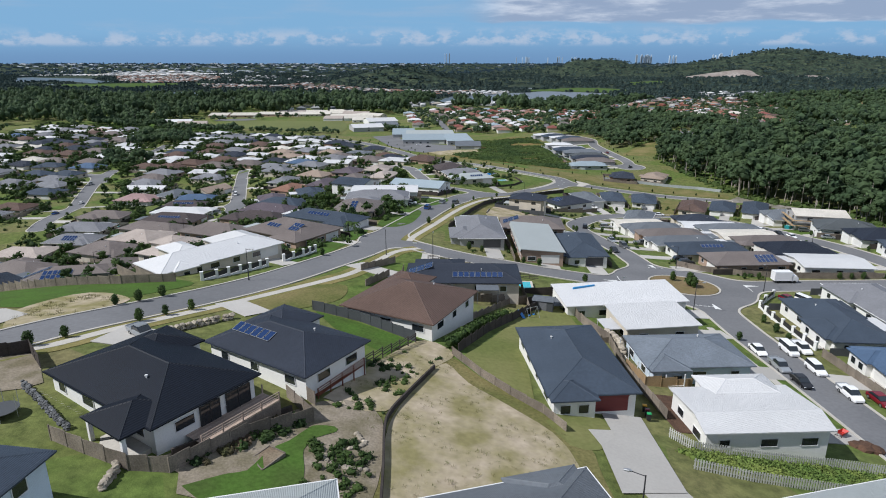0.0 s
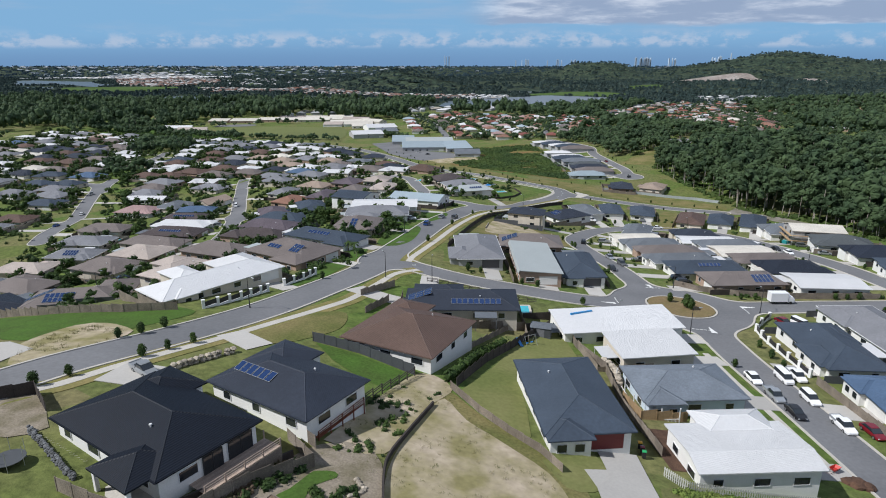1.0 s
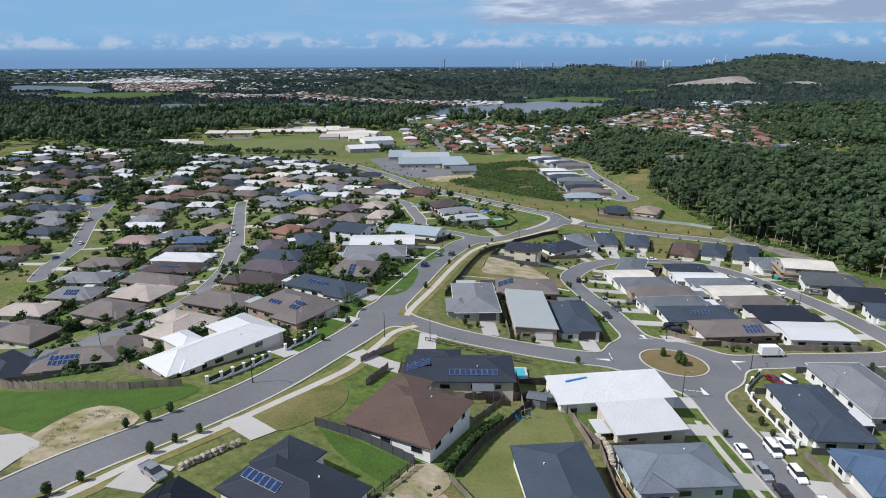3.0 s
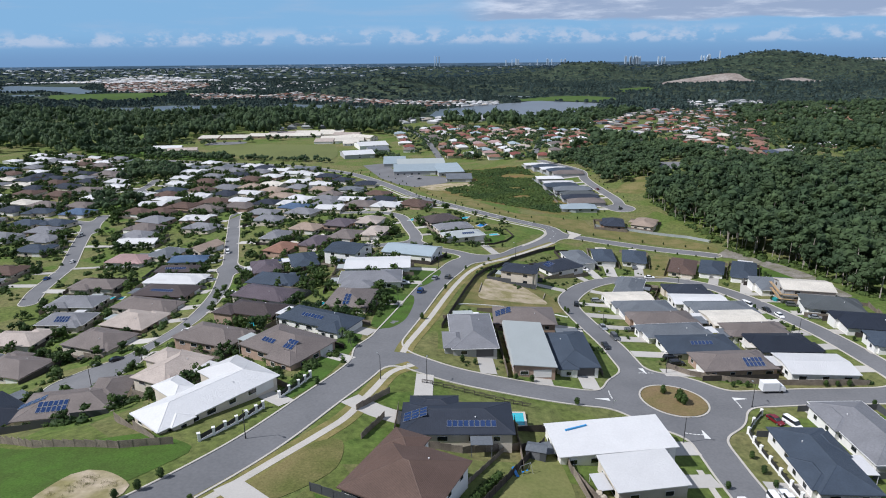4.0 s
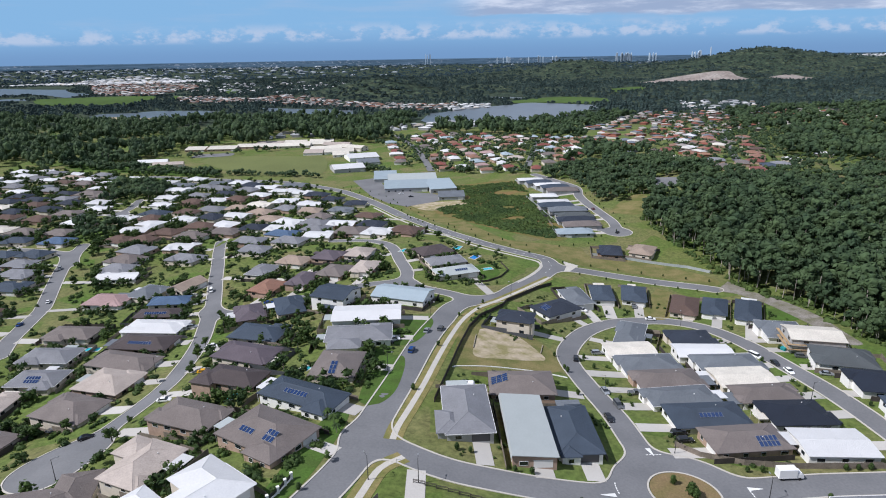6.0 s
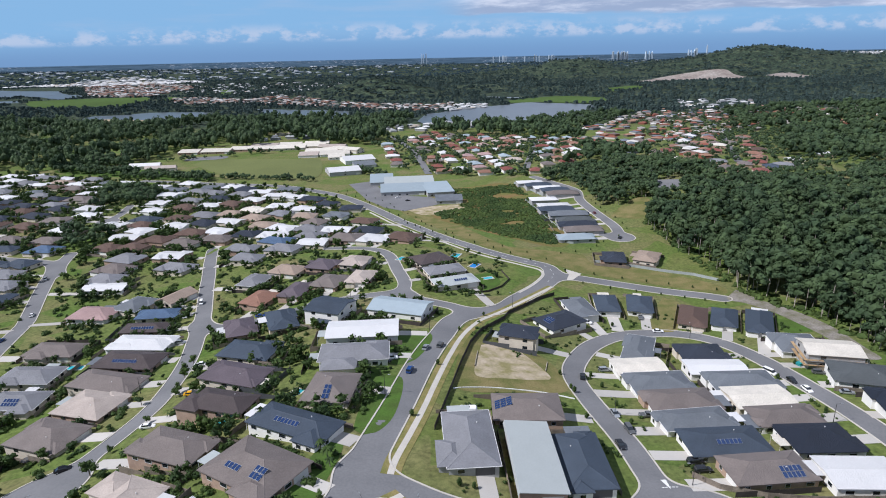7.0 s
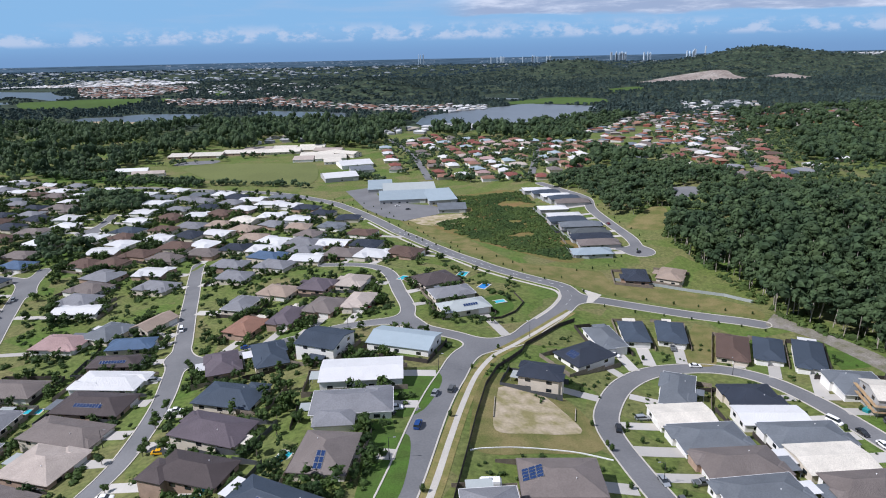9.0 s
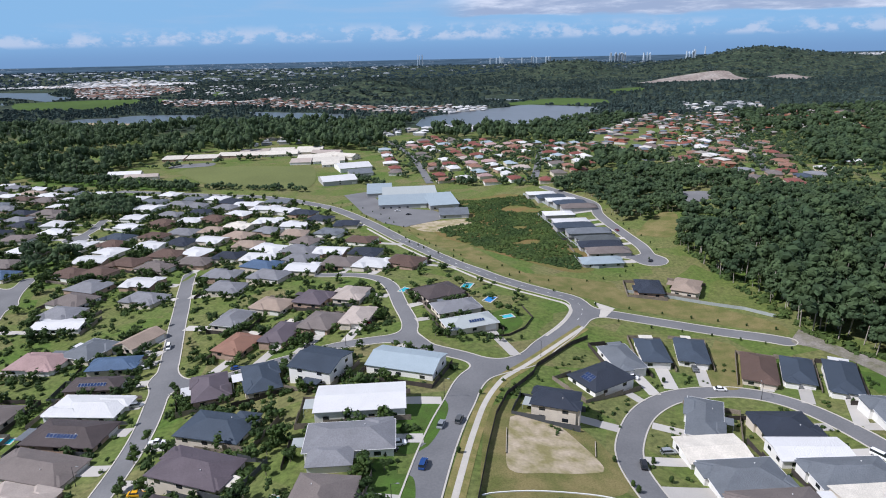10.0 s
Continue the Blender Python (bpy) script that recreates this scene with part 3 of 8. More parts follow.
    if near:
        light = roof in ("white", "cream", "palegrey", "paleblue", "bluegrey", "grey")
        a, b = w / 2 + over, d / 2 + over
        trims = [box_geo(-a - 0.1, a + 0.1, s * b - 0.06, s * b + 0.06, -0.17, -0.02) for s in (-1.012, 1.012)]
        trims += [box_geo(s * a - 0.06, s * a + 0.06, -b, b, -0.17, -0.02) for s in (-1.008, 1.008)]
        if kind == "hip" and y < 420:
            vx, vy = w * 0.17, d * (0.2 if int(x) % 2 else -0.2)
            part("roof_vent", shared(("roof_vent",), lambda: join(box_geo(-0.06, 0.06, -0.06, 0.06, -0.3, 0.2), box_geo(-0.12, 0.12, -0.12, 0.12, 0.2, 0.34)), FRAME), None, ob, "white roof vent", m=pose(vx, vy, h + 0.1 + rise * (1 - abs(vy) / (min(w, d) / 2 + over)), 0, 0, 20))
        if kind == "hip":
            part("gutter", moved(join(*trims), up), ROOF[roof] if not light else FRAME, ob)
    # openings
    if bare:
        return ob
    pick = random.Random(int(x * 5 + y * 11))
    if near and 255 < y < 560 and noun == "house" and pick.random() < 0.6:
        pw, pd = pick.uniform(4, 7), pick.uniform(2.8, 4)
        k = (front + 2) % 4
        u = pick.uniform(-0.22, 0.22) * (w if k in (0, 2) else d)
        m = pose(0, 0, 0, 0, 0, (0, 90, 180, 270)[k]) @ pose(u, -(d if k in (0, 2) else w) / 2 - pd / 2 - 0.45, 0)
        tone = pick.choice(("palegrey", "white", "cream", "bluegrey", roof))
        part("patio_roof", join(box_geo(-pw / 2, pw / 2, -pd / 2, pd / 2, 2.35, 2.47), *[box_geo(s * (pw / 2 - 0.2) - 0.05, s * (pw / 2 - 0.2) + 0.05, -pd / 2 + 0.1, -pd / 2 + 0.2, -base, 2.35) for s in (-1, 1)]), ROOF[tone], ob, "low patio roof on slim posts", m=m)
    sides = [(0, -d / 2, 0, w), (w / 2, 0, 90, d), (0, d / 2, 180, w), (-w / 2, 0, -90, d)]
    rnd = random.Random(int(x * 13 + y * 7))
    for k, (sx, sy, t, length) in enumerate(sides):
        n = max(2, int(length / (4.6 if y < 350 else 6.5)))
        for i in range(n):
            s = (i + 0.5) / n * length - length / 2 + rnd.uniform(-0.4, 0.4)
            px, py = sx + s * math.cos(radians(t)), sy + s * math.sin(radians(t))
            if k == front and i == n - 1 and length > 8:
                px, py = sx + (length / 2 - 3.4) * math.cos(radians(t)), sy + (length / 2 - 3.4) * math.sin(radians(t))
                part("garage_door", shared(("garage_door", garage), lambda: join(box_geo(-2.4, 2.4, -0.05, 0.02, 0, 2.15), box_geo(-2.5, 2.5, -0.07, 0.02, 2.15, 2.27)), GARAGE[garage]), GARAGE[garage], ob, m=pose(px, py, 0, 0, 0, t))
                continue
            if not near and (k in (2, 3) or rnd.random() < 0.35 or y > 600 and noun == "house"):
                continue
            for level in ((1.35, 4.2) if h > 4 else (1.4,)):
                if near and y < 345:
                    window(ob, px, py, t, level, rnd.choice((1.4, 1.8, 2.2)), 1.2)
                else:
                    part("window", shared(("far_window",), lambda: box_geo(-0.9, 0.9, -0.04, 0.02, -0.6, 0.6), GLASS), None, ob, m=pose(px, py, level, 0, 0, t))
    if near and y < 345:
        for k, (wx, wy, ww, wd) in enumerate(wings):
            if k in porch:
                continue
            a, b = ww / 2 - over, wd / 2 - over
            for fx, fy, t, length, clear in ((wx, wy - b, 0, 2 * a, wy - b < -d / 2 - 0.3), (wx + a, wy, 90, 2 * b, wx + a > w / 2 + 0.3), (wx, wy + b, 180, 2 * a, wy + b > d / 2 + 0.3), (wx - a, wy, -90, 2 * b, wx - a < -w / 2 - 0.3)):
                if clear:
                    for s in ((-0.22, 0.22) if length > 5 else (0,)):
                        window(ob, fx + s * length * math.cos(radians(t)), fy + s * length * math.sin(radians(t)), t, 1.35, 1.4, 1.3)
    return ob


WALL_WORDS = {"white": "white rendered", "cream": "cream rendered", "brick": "tan brick", "grey": "grey rendered", "blue": "pale blue boarded"}

# south end of the hill, by the vacant lot
house(-30.2, 206.7, -31, 20.0, 12.6, "black", "white", wings=[(5.8, -5.2, 6.8, 7.2), (-6.0, 4.6, 7.8, 7.4)], front=2, garage="dark", porch=(0,))
house(-19.3, 219.8, -30, 17.9, 11.6, "charcoal", "white", wings=[(-5.6, 4.6, 8, 8)], front=2)
house(-5.9, 246.6, -25, 17.7, 16.5, "brown", "white", wings=[(-5, 7.5, 8, 8)], front=2)
house(2.8, 269.5, 1, 23.5, 12.1, "charcoal", "cream", wings=[(-5, 5, 11, 8)], front=2)
house(19.2, 229.9, 97, 21.4, 12.3, "slate", "white", wings=[(-8.9, 2.9, 6.4, 6.4)], front=3, garage="red")
house(35.2, 269.4, 9, 25.7, 11.5, "white", "white", h=3.1, kind="skillion", rise=0.7, front=1)
house(38.9, 258.0, 10, 14.7, 11.0, "white", "cream", h=3.1, kind="skillion", rise=0.6, front=1)
house(39.8, 241.3, 5, 17.0, 11.8, "steel", "blue", h=2.9, wings=[(-5.2, -3.6, 6.4, 7)], front=1)
house(40.8, 220.9, 5, 16.6, 11.2, "white", "white", h=3.1, kind="split", rise=0.9, wings=[(1.6, 5.6, 10.5, 6.6)], front=1)
house(79.8, 268.6, 89, 22.7, 12.4, "slate", "white", front=2)
house(97.0, 280.2, 92, 25.0, 13.5, "grey", "white", front=2)
house(80.2, 246.6, 88, 13.6, 13.0, "blue", "white", front=2)
part("clerestory", moved(box_geo(-2.6, 2.6, -0.15, 0.15, -0.3, 0.22), pose(28.4, 271.2, gz(28.4, 271.2) + 4.0, 0, 0, 22)), material("blue_fascia", (0.05, 0.3, 0.62), 0.5, vary=0.1), thing("roof_strip", pose(0, 0, 0), "bright blue fascia strip along a white metal roof", "roof trim"))
# by the cross street
house(6.9, 322.6, 94, 24.5, 13.2, "grey", "grey", wings=[(-6.0, 5, 11, 8)], front=3, garage="dark")
house(22.8, 316.2, 92, 29.0, 12.0, "palegrey", "brick", h=3.1, kind="skillion", rise=0.9, front=3)
house(35.3, 317.5, 92, 22.5, 12.2, "slate", "white", front=3, garage="dark")
house(24.4, 343.1, -1, 20.2, 14.5, "taupe", "brick", front=1, plain=True)
house(28.8, 403.0, -19, 14.5, 11.5, "charcoal", "cream", h=5.4, front=1)
house(49.4, 428.6, 30, 19.0, 14.7, "charcoal", "white", front=1, plain=True)
house(61.7, 446.4, -81, 20.0, 12.0, "bluegrey", "white", front=1)
house(76.1, 454.3, 84, 20.5, 10.9, "slate", "white", front=3, plain=True)
house(92.3, 455.9, 76, 20.3, 11.9, "slate", "white", front=3)
house(111.8, 440.8, 67, 22.6, 12.3, "brown", "cream", front=3)
house(124.5, 437.7, 66, 20.5, 11.0, "slate", "white", front=3)
house(136.3, 430.4, 65, 24.8, 10.9, "slate", "white", front=3)
house(137.4, 403.6, 82, 17.3, 16.3, "bluegrey", "white", front=2)
house(141.8, 390.4, -11, 19.5, 14.1, "cream", "grey", h=5.4, kind="gable", rise=1.6)
house(142.2, 372.1, -15, 19.5, 15.7, "slategreen", "white", front=3)
house(142.2, 350.4, -10, 19.5, 15.1, "navy", "white", front=3)
house(140.1, 332.0, -10, 17.9, 12.2, "slate", "white", front=3)
# inner block, west row
house(76.0, 403.6, 67, 22.9, 11.0, "bluegrey", "white", front=2)
house(70.2, 384.6, 3, 18.7, 13.0, "cream", "white", kind="gable", rise=0.9, front=3)
house(73.0, 370.5, 3, 20.7, 14.6, "bluegrey", "white", front=3)
house(75.0, 356.8, 3, 21.8, 13.5, "taupe", "brick", front=3)
house(74.4, 344.3, 6, 21.6, 10.8, "bluegrey", "white", front=3)
house(77.5, 331.5, 3, 22.5, 12.9, "slate", "white", front=3, plain=True)
house(82.6, 318.6, 5, 21.7, 12.0, "taupe", "brick", front=3, plain=True)
# inner block, east row
house(98.5, 398.4, -2, 17.3, 15.0, "charcoal", "cream", front=1)
house(97.7, 384.2, -2, 21.2, 11.5, "white", "white", kind="gable", rise=0.8, front=1)
house(101.2, 371.6, 1, 22.7, 12.9, "bluegrey", "white", front=1)
house(100.4, 358.4, 3, 19.9, 13.6, "cream", "cream", kind="gable", rise=0.9, front=1)
house(101.6, 345.6, 4, 19.9, 11.0, "taupe", "white", front=1)
house(103.7, 332.2, 1, 18.4, 13.4, "navy", "white", front=1)
house(104.6, 315.7, -2, 18.9, 13.0, "white", "white", kind="gable", rise=0.8, front=1)
# west side of the collector
house(-52.6, 275.4, 53, 29.5, 11.6, "white", "cream", h=2.5, wings=[(9.3, 3.0, 11, 17), (-3.2, 8.5, 6.5, 10), (-9.5, -3.6, 5.5, 6)], front=0)
house(-72.3, 299.2, 68, 17.0, 12.0, "beige", "cream", h=2.4, wings=[(4.0, 6.5, 8.5, 9), (-5, -3.5, 5.5, 7)], front=2)
house(-93.5, 288.0, 13, 22.5, 13.5, "taupe", "cream", wings=[(7.5, 4.5, 10, 15)], front=2)
house(-44.1, 308.3, -30, 22.0, 15.7, "taupe", "brick", wings=[(6, -6, 10, 8)], front=1)
house(-39.8, 328.9, -25, 25.2, 11.1, "slate", "white", wings=[(8, -3, 8, 9)], front=1)
house(-33.7, 349.4, 84, 17.3, 14.6, "taupe", "cream", front=3, plain=True)
house(-31.0, 376.8, 4, 24.0, 13.5, "grey", "white", h=3.0, wings=[(-4.5, -8.2, 12, 9), (7.5, 3, 8, 10)], front=1)
house(-31.2, 399.4, 4, 27.4, 15.5, "white", "white", h=3.6, kind="gable", rise=1.0, front=1)
house(-19.2, 430.2, -18, 25.4, 16.0, "paleblue", "white", h=3.2, kind="gable", rise=2.0, front=2)
house(-49.4, 429.8, -20, 17.1, 17.0, "slate", "white", h=5.2, kind="gable", rise=1.8, front=2)
house(-70.2, 426.7, -67, 21.0, 11.9, "slate", "cream", front=2)
house(-88.0, 425.3, -69, 18.7, 12.2, "plum", "brick", front=2)
house(-73.0, 392.4, -13, 20.7, 13.9, "slate", "cream", wings=[(6, 5, 8, 8)], front=3)
house(-70.3, 370.0, -18, 21.7, 13.3, "plum", "cream", front=3)
house(-67.1, 348.5, -16, 19.7, 11.4, "darkbrown", "brick", wings=[(-8, -3, 8, 9)], front=3)
house(-71.1, 323.4, -19, 20.1, 12.7, "taupe", "brick", front=3)
house(-122.3, 370.2, -14, 19.6, 16.0, "beige", "brick", wings=[(5, 5, 9, 8)], front=1)
house(-126.1, 388.0, -14, 26.6, 13.5, "taupe", "cream", front=1)
house(-126.5, 405.7, -6, 25.4, 14.6, "darkbrown", "brick", front=1, plain=True)
house(-130.1, 423.0, -3, 25.6, 14.2, "white", "white", front=1, rise=1.5)
house(-124.9, 351.0, -17, 19.9, 15.8, "taupe", "cream", front=1)
house(-165.0, 363.0, -2, 20.5, 13.0, "beige", "cream", wings=[(5, 5, 8, 7)])
house(-145.0, 334.5, -14, 20.5, 14.0, "taupe", "cream", wings=[(-5, 5, 9, 8)])
house(-236.0, 452.5, -6, 20.0, 14.0, "brown", "cream", wings=[(5, 5, 8, 8)])
house(-116.0, 289.0, -30, 19.0, 13.5, "charcoal", "cream", wings=[(5, -5, 8, 8)])
house(-232.0, 428.0, -6, 20.0, 14.0, "grey", "cream", wings=[(5, -5, 8, 8)])
house(-168.0, 344.0, -10, 18.0, 13.0, "bluegrey", "cream", wings=[(-4, -5, 8, 7)])
house(-167.5, 421.9, -4, 22.3, 13.2, "taupe", "cream", wings=[(-4, -5, 9, 8)])
house(-163.7, 399.7, -2, 22.1, 13.6, "grey", "cream")
house(-156.2, 380.7, 0, 19.7, 13.1, "grey", "cream", wings=[(5, -5, 8, 8)])
house(-137.3, 440.2, 3, 20.0, 10.7, "darkbrown", "brick", front=1, plain=True)
house(-139.1, 456.9, 5, 18.5, 11.8, "blue", "cream", front=1)
house(-158.0, 473.2, 73, 18.4, 15.2, "bluegrey", "cream")
house(-174.1, 463.8, -3, 21.4, 15.2, "rose", "white")
house(-193.1, 508.8, 0, 24.4, 13.3, "white", "white", kind="gable", rise=1.2)
house(-139.8, 480.2, 67, 18.9, 11.5, "tan", "cream", kind="gable", rise=2.2)
house(-91.3, 464.5, 72, 17.6, 13.6, "terracotta", "brick", front=3)
house(-74.4, 471.1, 75, 19.7, 12.1, "plum", "brick", front=3)
house(-103.0, 494.6, 75, 18.8, 12.8, "grey", "cream", front=2)
house(-88.2, 507.6, -20, 18.1, 14.4, "tan", "cream")
house(-68.9, 511.4, 74, 17.3, 15.0, "plum", "brick")
house(-50.8, 512.3, 74, 18.0, 13.2, "beige", "cream")
house(-59.3, 479.6, 72, 17.5, 15.0, "taupe", "brick", front=3)
house(-43.5, 482.1, 78, 18.5, 12.2, "beige", "cream", front=3)
house(-8.5, 509.6, 30, 20.3, 16.2, "darkbrown", "cream")
house(-0.7, 488.9, 20, 20.6, 12.8, "grey", "cream")
house(4.6, 470.4, 20, 22.3, 12.6, "palegrey", "cream", front=0, plain=True)
house(99.3, 529.5, 80, 19.8, 13.0, "charcoal", "brick", wings=[(-3, 5, 8, 7)])
house(119.4, 531.2, 60, 20.2, 12.9, "tan", "cream", h=3.2)

# further rows: x, y, roof letter
LETTER = dict(u="blue", w="white", g="grey", d="charcoal", b="bluegrey", t="taupe", n="brown", c="cream", a="tan", r="red", s="slate")


def row(text, turn, seed):
    rnd = random.Random(seed)
    for item in text.split(";"):
        x, y, c = item.split()
        wall = rnd.choice(("cream", "white", "brick", "cream"))
        ww, dd = rnd.uniform(18.5, 22.5), rnd.uniform(14, 16.5)
        k = rnd.choice((-1, 1))
        wings = [(k * ww * 0.26, rnd.choice((-1, 1)) * dd * 0.36, ww * 0.42, dd * 0.6), (-k * ww * 0.3, rnd.choice((-1, 1)) * dd * 0.3, ww * 0.36, dd * 0.66)]
        house(float(x), float(y), turn + rnd.uniform(-8, 8), ww, dd, LETTER[c], wall, near=False, wings=wings[:rnd.choice((1, 2, 2))], front=rnd.randrange(4), group="houses in the far rows", kind="gable" if c in "wcb" and rnd.random() < 0.4 else "hip", rise=1.3 if c in "wcb" else None)


row("-498 871 w;-469 873 w;-450 858 g;-476 843 w;-431 818 w;-468 808 w;-452 828 g;-445 783 g;-409 780 b;-393 762 g;-421 756 w;-405 735 d;-402 712 d;-356 721 g;-368 744 d;-421 850 w;-388 817 w;-355 796 w;-350 769 w;-325 733 t;-314 705 w", -8, 1)
row("-302 680 w;-318 664 t;-346 681 d;-370 673 d;-332 648 n;-294 634 w;-317 608 t;-288 606 t;-306 586 s;-276 584 u;-293 553 s;-272 554 s;-269 534 g;-257 515 g;-247 492 s;-286 520 g;-300 500 t;-284 482 g", -8, 2)
row("-293 797 w;-271 780 b;-268 810 w;-234 788 b;-215 786 w;-197 771 d;-264 756 w;-243 769 g;-194 750 g;-178 759 w;-159 744 w;-141 736 w;-259 721 w;-233 729 g;-211 735 d;-250 692 w;-228 702 n;-209 709 w;-191 713 n;-175 728 w;-145 703 w;-243 663 s;-217 666 n;-200 674 g;-179 678 a;-163 689 c", -14, 3)
row("-238 646 n;-231 629 w;-209 641 w;-191 648 d;-171 652 w;-155 663 a;-137 675 g;-233 611 w;-207 604 n;-189 620 n;-171 624 w;-164 604 t;-145 612 d;-123 626 w;-233 586 n;-216 586 n;-185 594 t;-180 566 w;-166 540 g;-134 567 g;-122 541 g;-115 580 u;-103 556 g;-208 560 g;-205 541 t;-201 523 g", -14, 4)
row("-122 727 d;-105 707 d;-120 689 w;-89 668 b;-64 642 n;-94 590 g;-86 565 w;-78 608 w;-66 572 t;-55 600 d;-46 566 w;-28 569 n;-102 642 t;-100 615 g", -18, 7)
# the long row beside the hill close
for x, y, roof, w in [(79.1, 761.0, "white", 25), (85.2, 744.5, "slate", 25), (91.2, 730.5, "white", 25), (96.1, 717.6, "slate", 26), (99.8, 702.7, "taupe", 27), (81.6, 689.7, "white", 23), (86.3, 665.7, "white", 26), (86.2, 653.5, "slate", 28), (92.4, 636.8, "bluegrey", 29), (94.2, 618.7, "slategreen", 26), (93.2, 607.1, "charcoal", 27), (94.8, 593.7, "taupe", 26), (85.6, 573.5, "paleblue", 24)]:
    house(x, y, 4, w, 13.8, roof, "grey", near=False, front=1, h=2.4, rise=1.5 if roof == "white" else None, group="houses of the long row", plain=roof in ("white", "slate"))

row("-441 746 n;-394 689 c;-361 652 n;-340 616 c;-331 592 d;-385 640 w;-424 714 c;-468 772 u;-362 608 w;-410 660 t;-448 700 g;-330 560 g;-352 575 t;-492 780 w;-500 830 w", -8, 8)


def infill():
    """Further houses where the estate's blocks are still open."""
    rnd = random.Random(90)
    block = [(-380, 560), (-270, 545), (-180, 545), (-120, 560), (-60, 600), (-70, 690), (-120, 745), (-180, 790), (-330, 825), (-500, 880), (-430, 650)]
    for i in range(5000):
        x, y = rnd.uniform(-500, -60), rnd.uniform(400, 880)
        a, b = int(round((x - STREETS.xs[0]) / STREETS.step)), int(round((y - STREETS.ys[0]) / STREETS.step))
        if not inside(x, y, block) or any(inside(x, y, p) for p in GROVES):
            continue
        if 0 <= a < len(STREETS.xs) and 0 <= b < len(STREETS.ys) and STREETS.d[b, a] < 11:
            continue
        if any(math.hypot(x - h[0], y - h[1]) < 21.5 for h in HOUSES):
            continue
        row(f"{x:.0f} {y:.0f} {rnd.choice('wwgtgndcbat')}", -10, 900 + i)


GROVES = [[(-318, 715), (-272, 722), (-268, 760), (-300, 800), (-340, 800), (-336, 768)], [(-290, 600), (-262, 588), (-245, 610), (-250, 640), (-280, 640)]]

infill()


# ---- bush ----
BARK = material("bark", (0.2, 0.17, 0.14), 0.95, vary=0.3, fine=8, bump=0.02)
GUM_BARK = material("pale_gum_bark", (0.4, 0.36, 0.31), 0.9, vary=0.3, fine=3)
LEAF = {
    "gum": material("leaf_gum", (0.088, 0.132, 0.058), 0.7, vary=0.3, scale=0.055, fine=0.5, rand=0.24, island=True, tint=(0.045, 0.077, 0.04), spec=0.2, thin=0.35),
    # gum green shifted to blue-grey: aerial haze is put into this leaf colour
    "blue": material("leaf_gum_haze_tint", (0.068, 0.1, 0.088), 0.75, vary=0.25, scale=0.006, fine=0.06, rand=0.3, island=True, tint=(0.038, 0.062, 0.06), spec=0.15, thin=0.25),
    "garden": material("leaf_garden", (0.064, 0.105, 0.025), 0.65, vary=0.25, scale=0.14, fine=2.0, rand=0.26, island=True, tint=(0.028, 0.054, 0.017), spec=0.2, thin=0.25),
}


def lump(rnd, r, squash=0.8, fine=1):
    """A dented ball, the dark mass inside a crown."""
    bm = bmesh.new()
    bmesh.ops.create_icosphere(bm, subdivisions=fine, radius=r)
    for v in bm.verts:
        v.co *= rnd.uniform(0.72, 1.12)
        v.co.z *= squash
    out = [tuple(v.co) for v in bm.verts], [tuple(v.index for v in f.verts) for f in bm.faces]
    bm.free()
    return out


def clump(rnd, r, squash=0.8, n=26, leaf=0.3, fine=1, core=0.8):
    """A mass of small leaf sprays lying roughly along the surface of a dented core, as verts and faces."""
    V, F = lump(rnd, r * core, squash, fine)
    V, F = list(V), list(F)
    for i in range(n):
        a = Vector((rnd.gauss(0, 1), rnd.gauss(0, 1), rnd.gauss(0.35, 1))).normalized()
        c = a * r * rnd.uniform(0.74, 1.04)
        c.z *= squash
        out = (a + Vector((rnd.gauss(0, 0.38), rnd.gauss(0, 0.38), rnd.gauss(0.15, 0.38)))).normalized()
        u = out.cross(Vector((rnd.gauss(0, 1), rnd.gauss(0, 1), rnd.gauss(0, 1)))).normalized()
        v = out.cross(u)
        s = r * leaf * rnd.uniform(0.55, 1.15)
        k = len(V)
        V += [tuple(c - u * s), tuple(c - v * s * 0.7 - out * s * 0.2), tuple(c + u * s), tuple(c + v * s * 0.7 - out * s * 0.2)]
        F += [(k, k + 1, k + 2), (k, k + 2, k + 3)]
    return V, F


def scatter_stuff(name, spots, protos, mat, label, category, lift=0.0):
    """One object of many copies of the given shapes. spots: x, y, size, turn."""
    rnd = random.Random(len(spots))
    P = [(np.array(v), f) for v, f in protos]
    xy = np.array([(s[0], s[1]) for s in spots])
    Z = ground_z(xy[:, 0], xy[:, 1])
    V, F, n = [], [], 0
    for (x, y, s, t), z in zip(spots, Z):
        v, f = P[rnd.randrange(len(P))]
        c, d = math.cos(t) * s, math.sin(t) * s
        V.append(np.column_stack([v[:, 0] * c - v[:, 1] * d + x, v[:, 0] * d + v[:, 1] * c + y, v[:, 2] * s + z + lift]))
        F += [tuple(i + n for i in q) for q in f]
        n += len(v)
    me = bpy.data.meshes.new(name)
    me.from_pydata(np.concatenate(V), [], F)
    me.materials.append(mat)
    return tagged(new(name, me), label, category, kind="stuff")


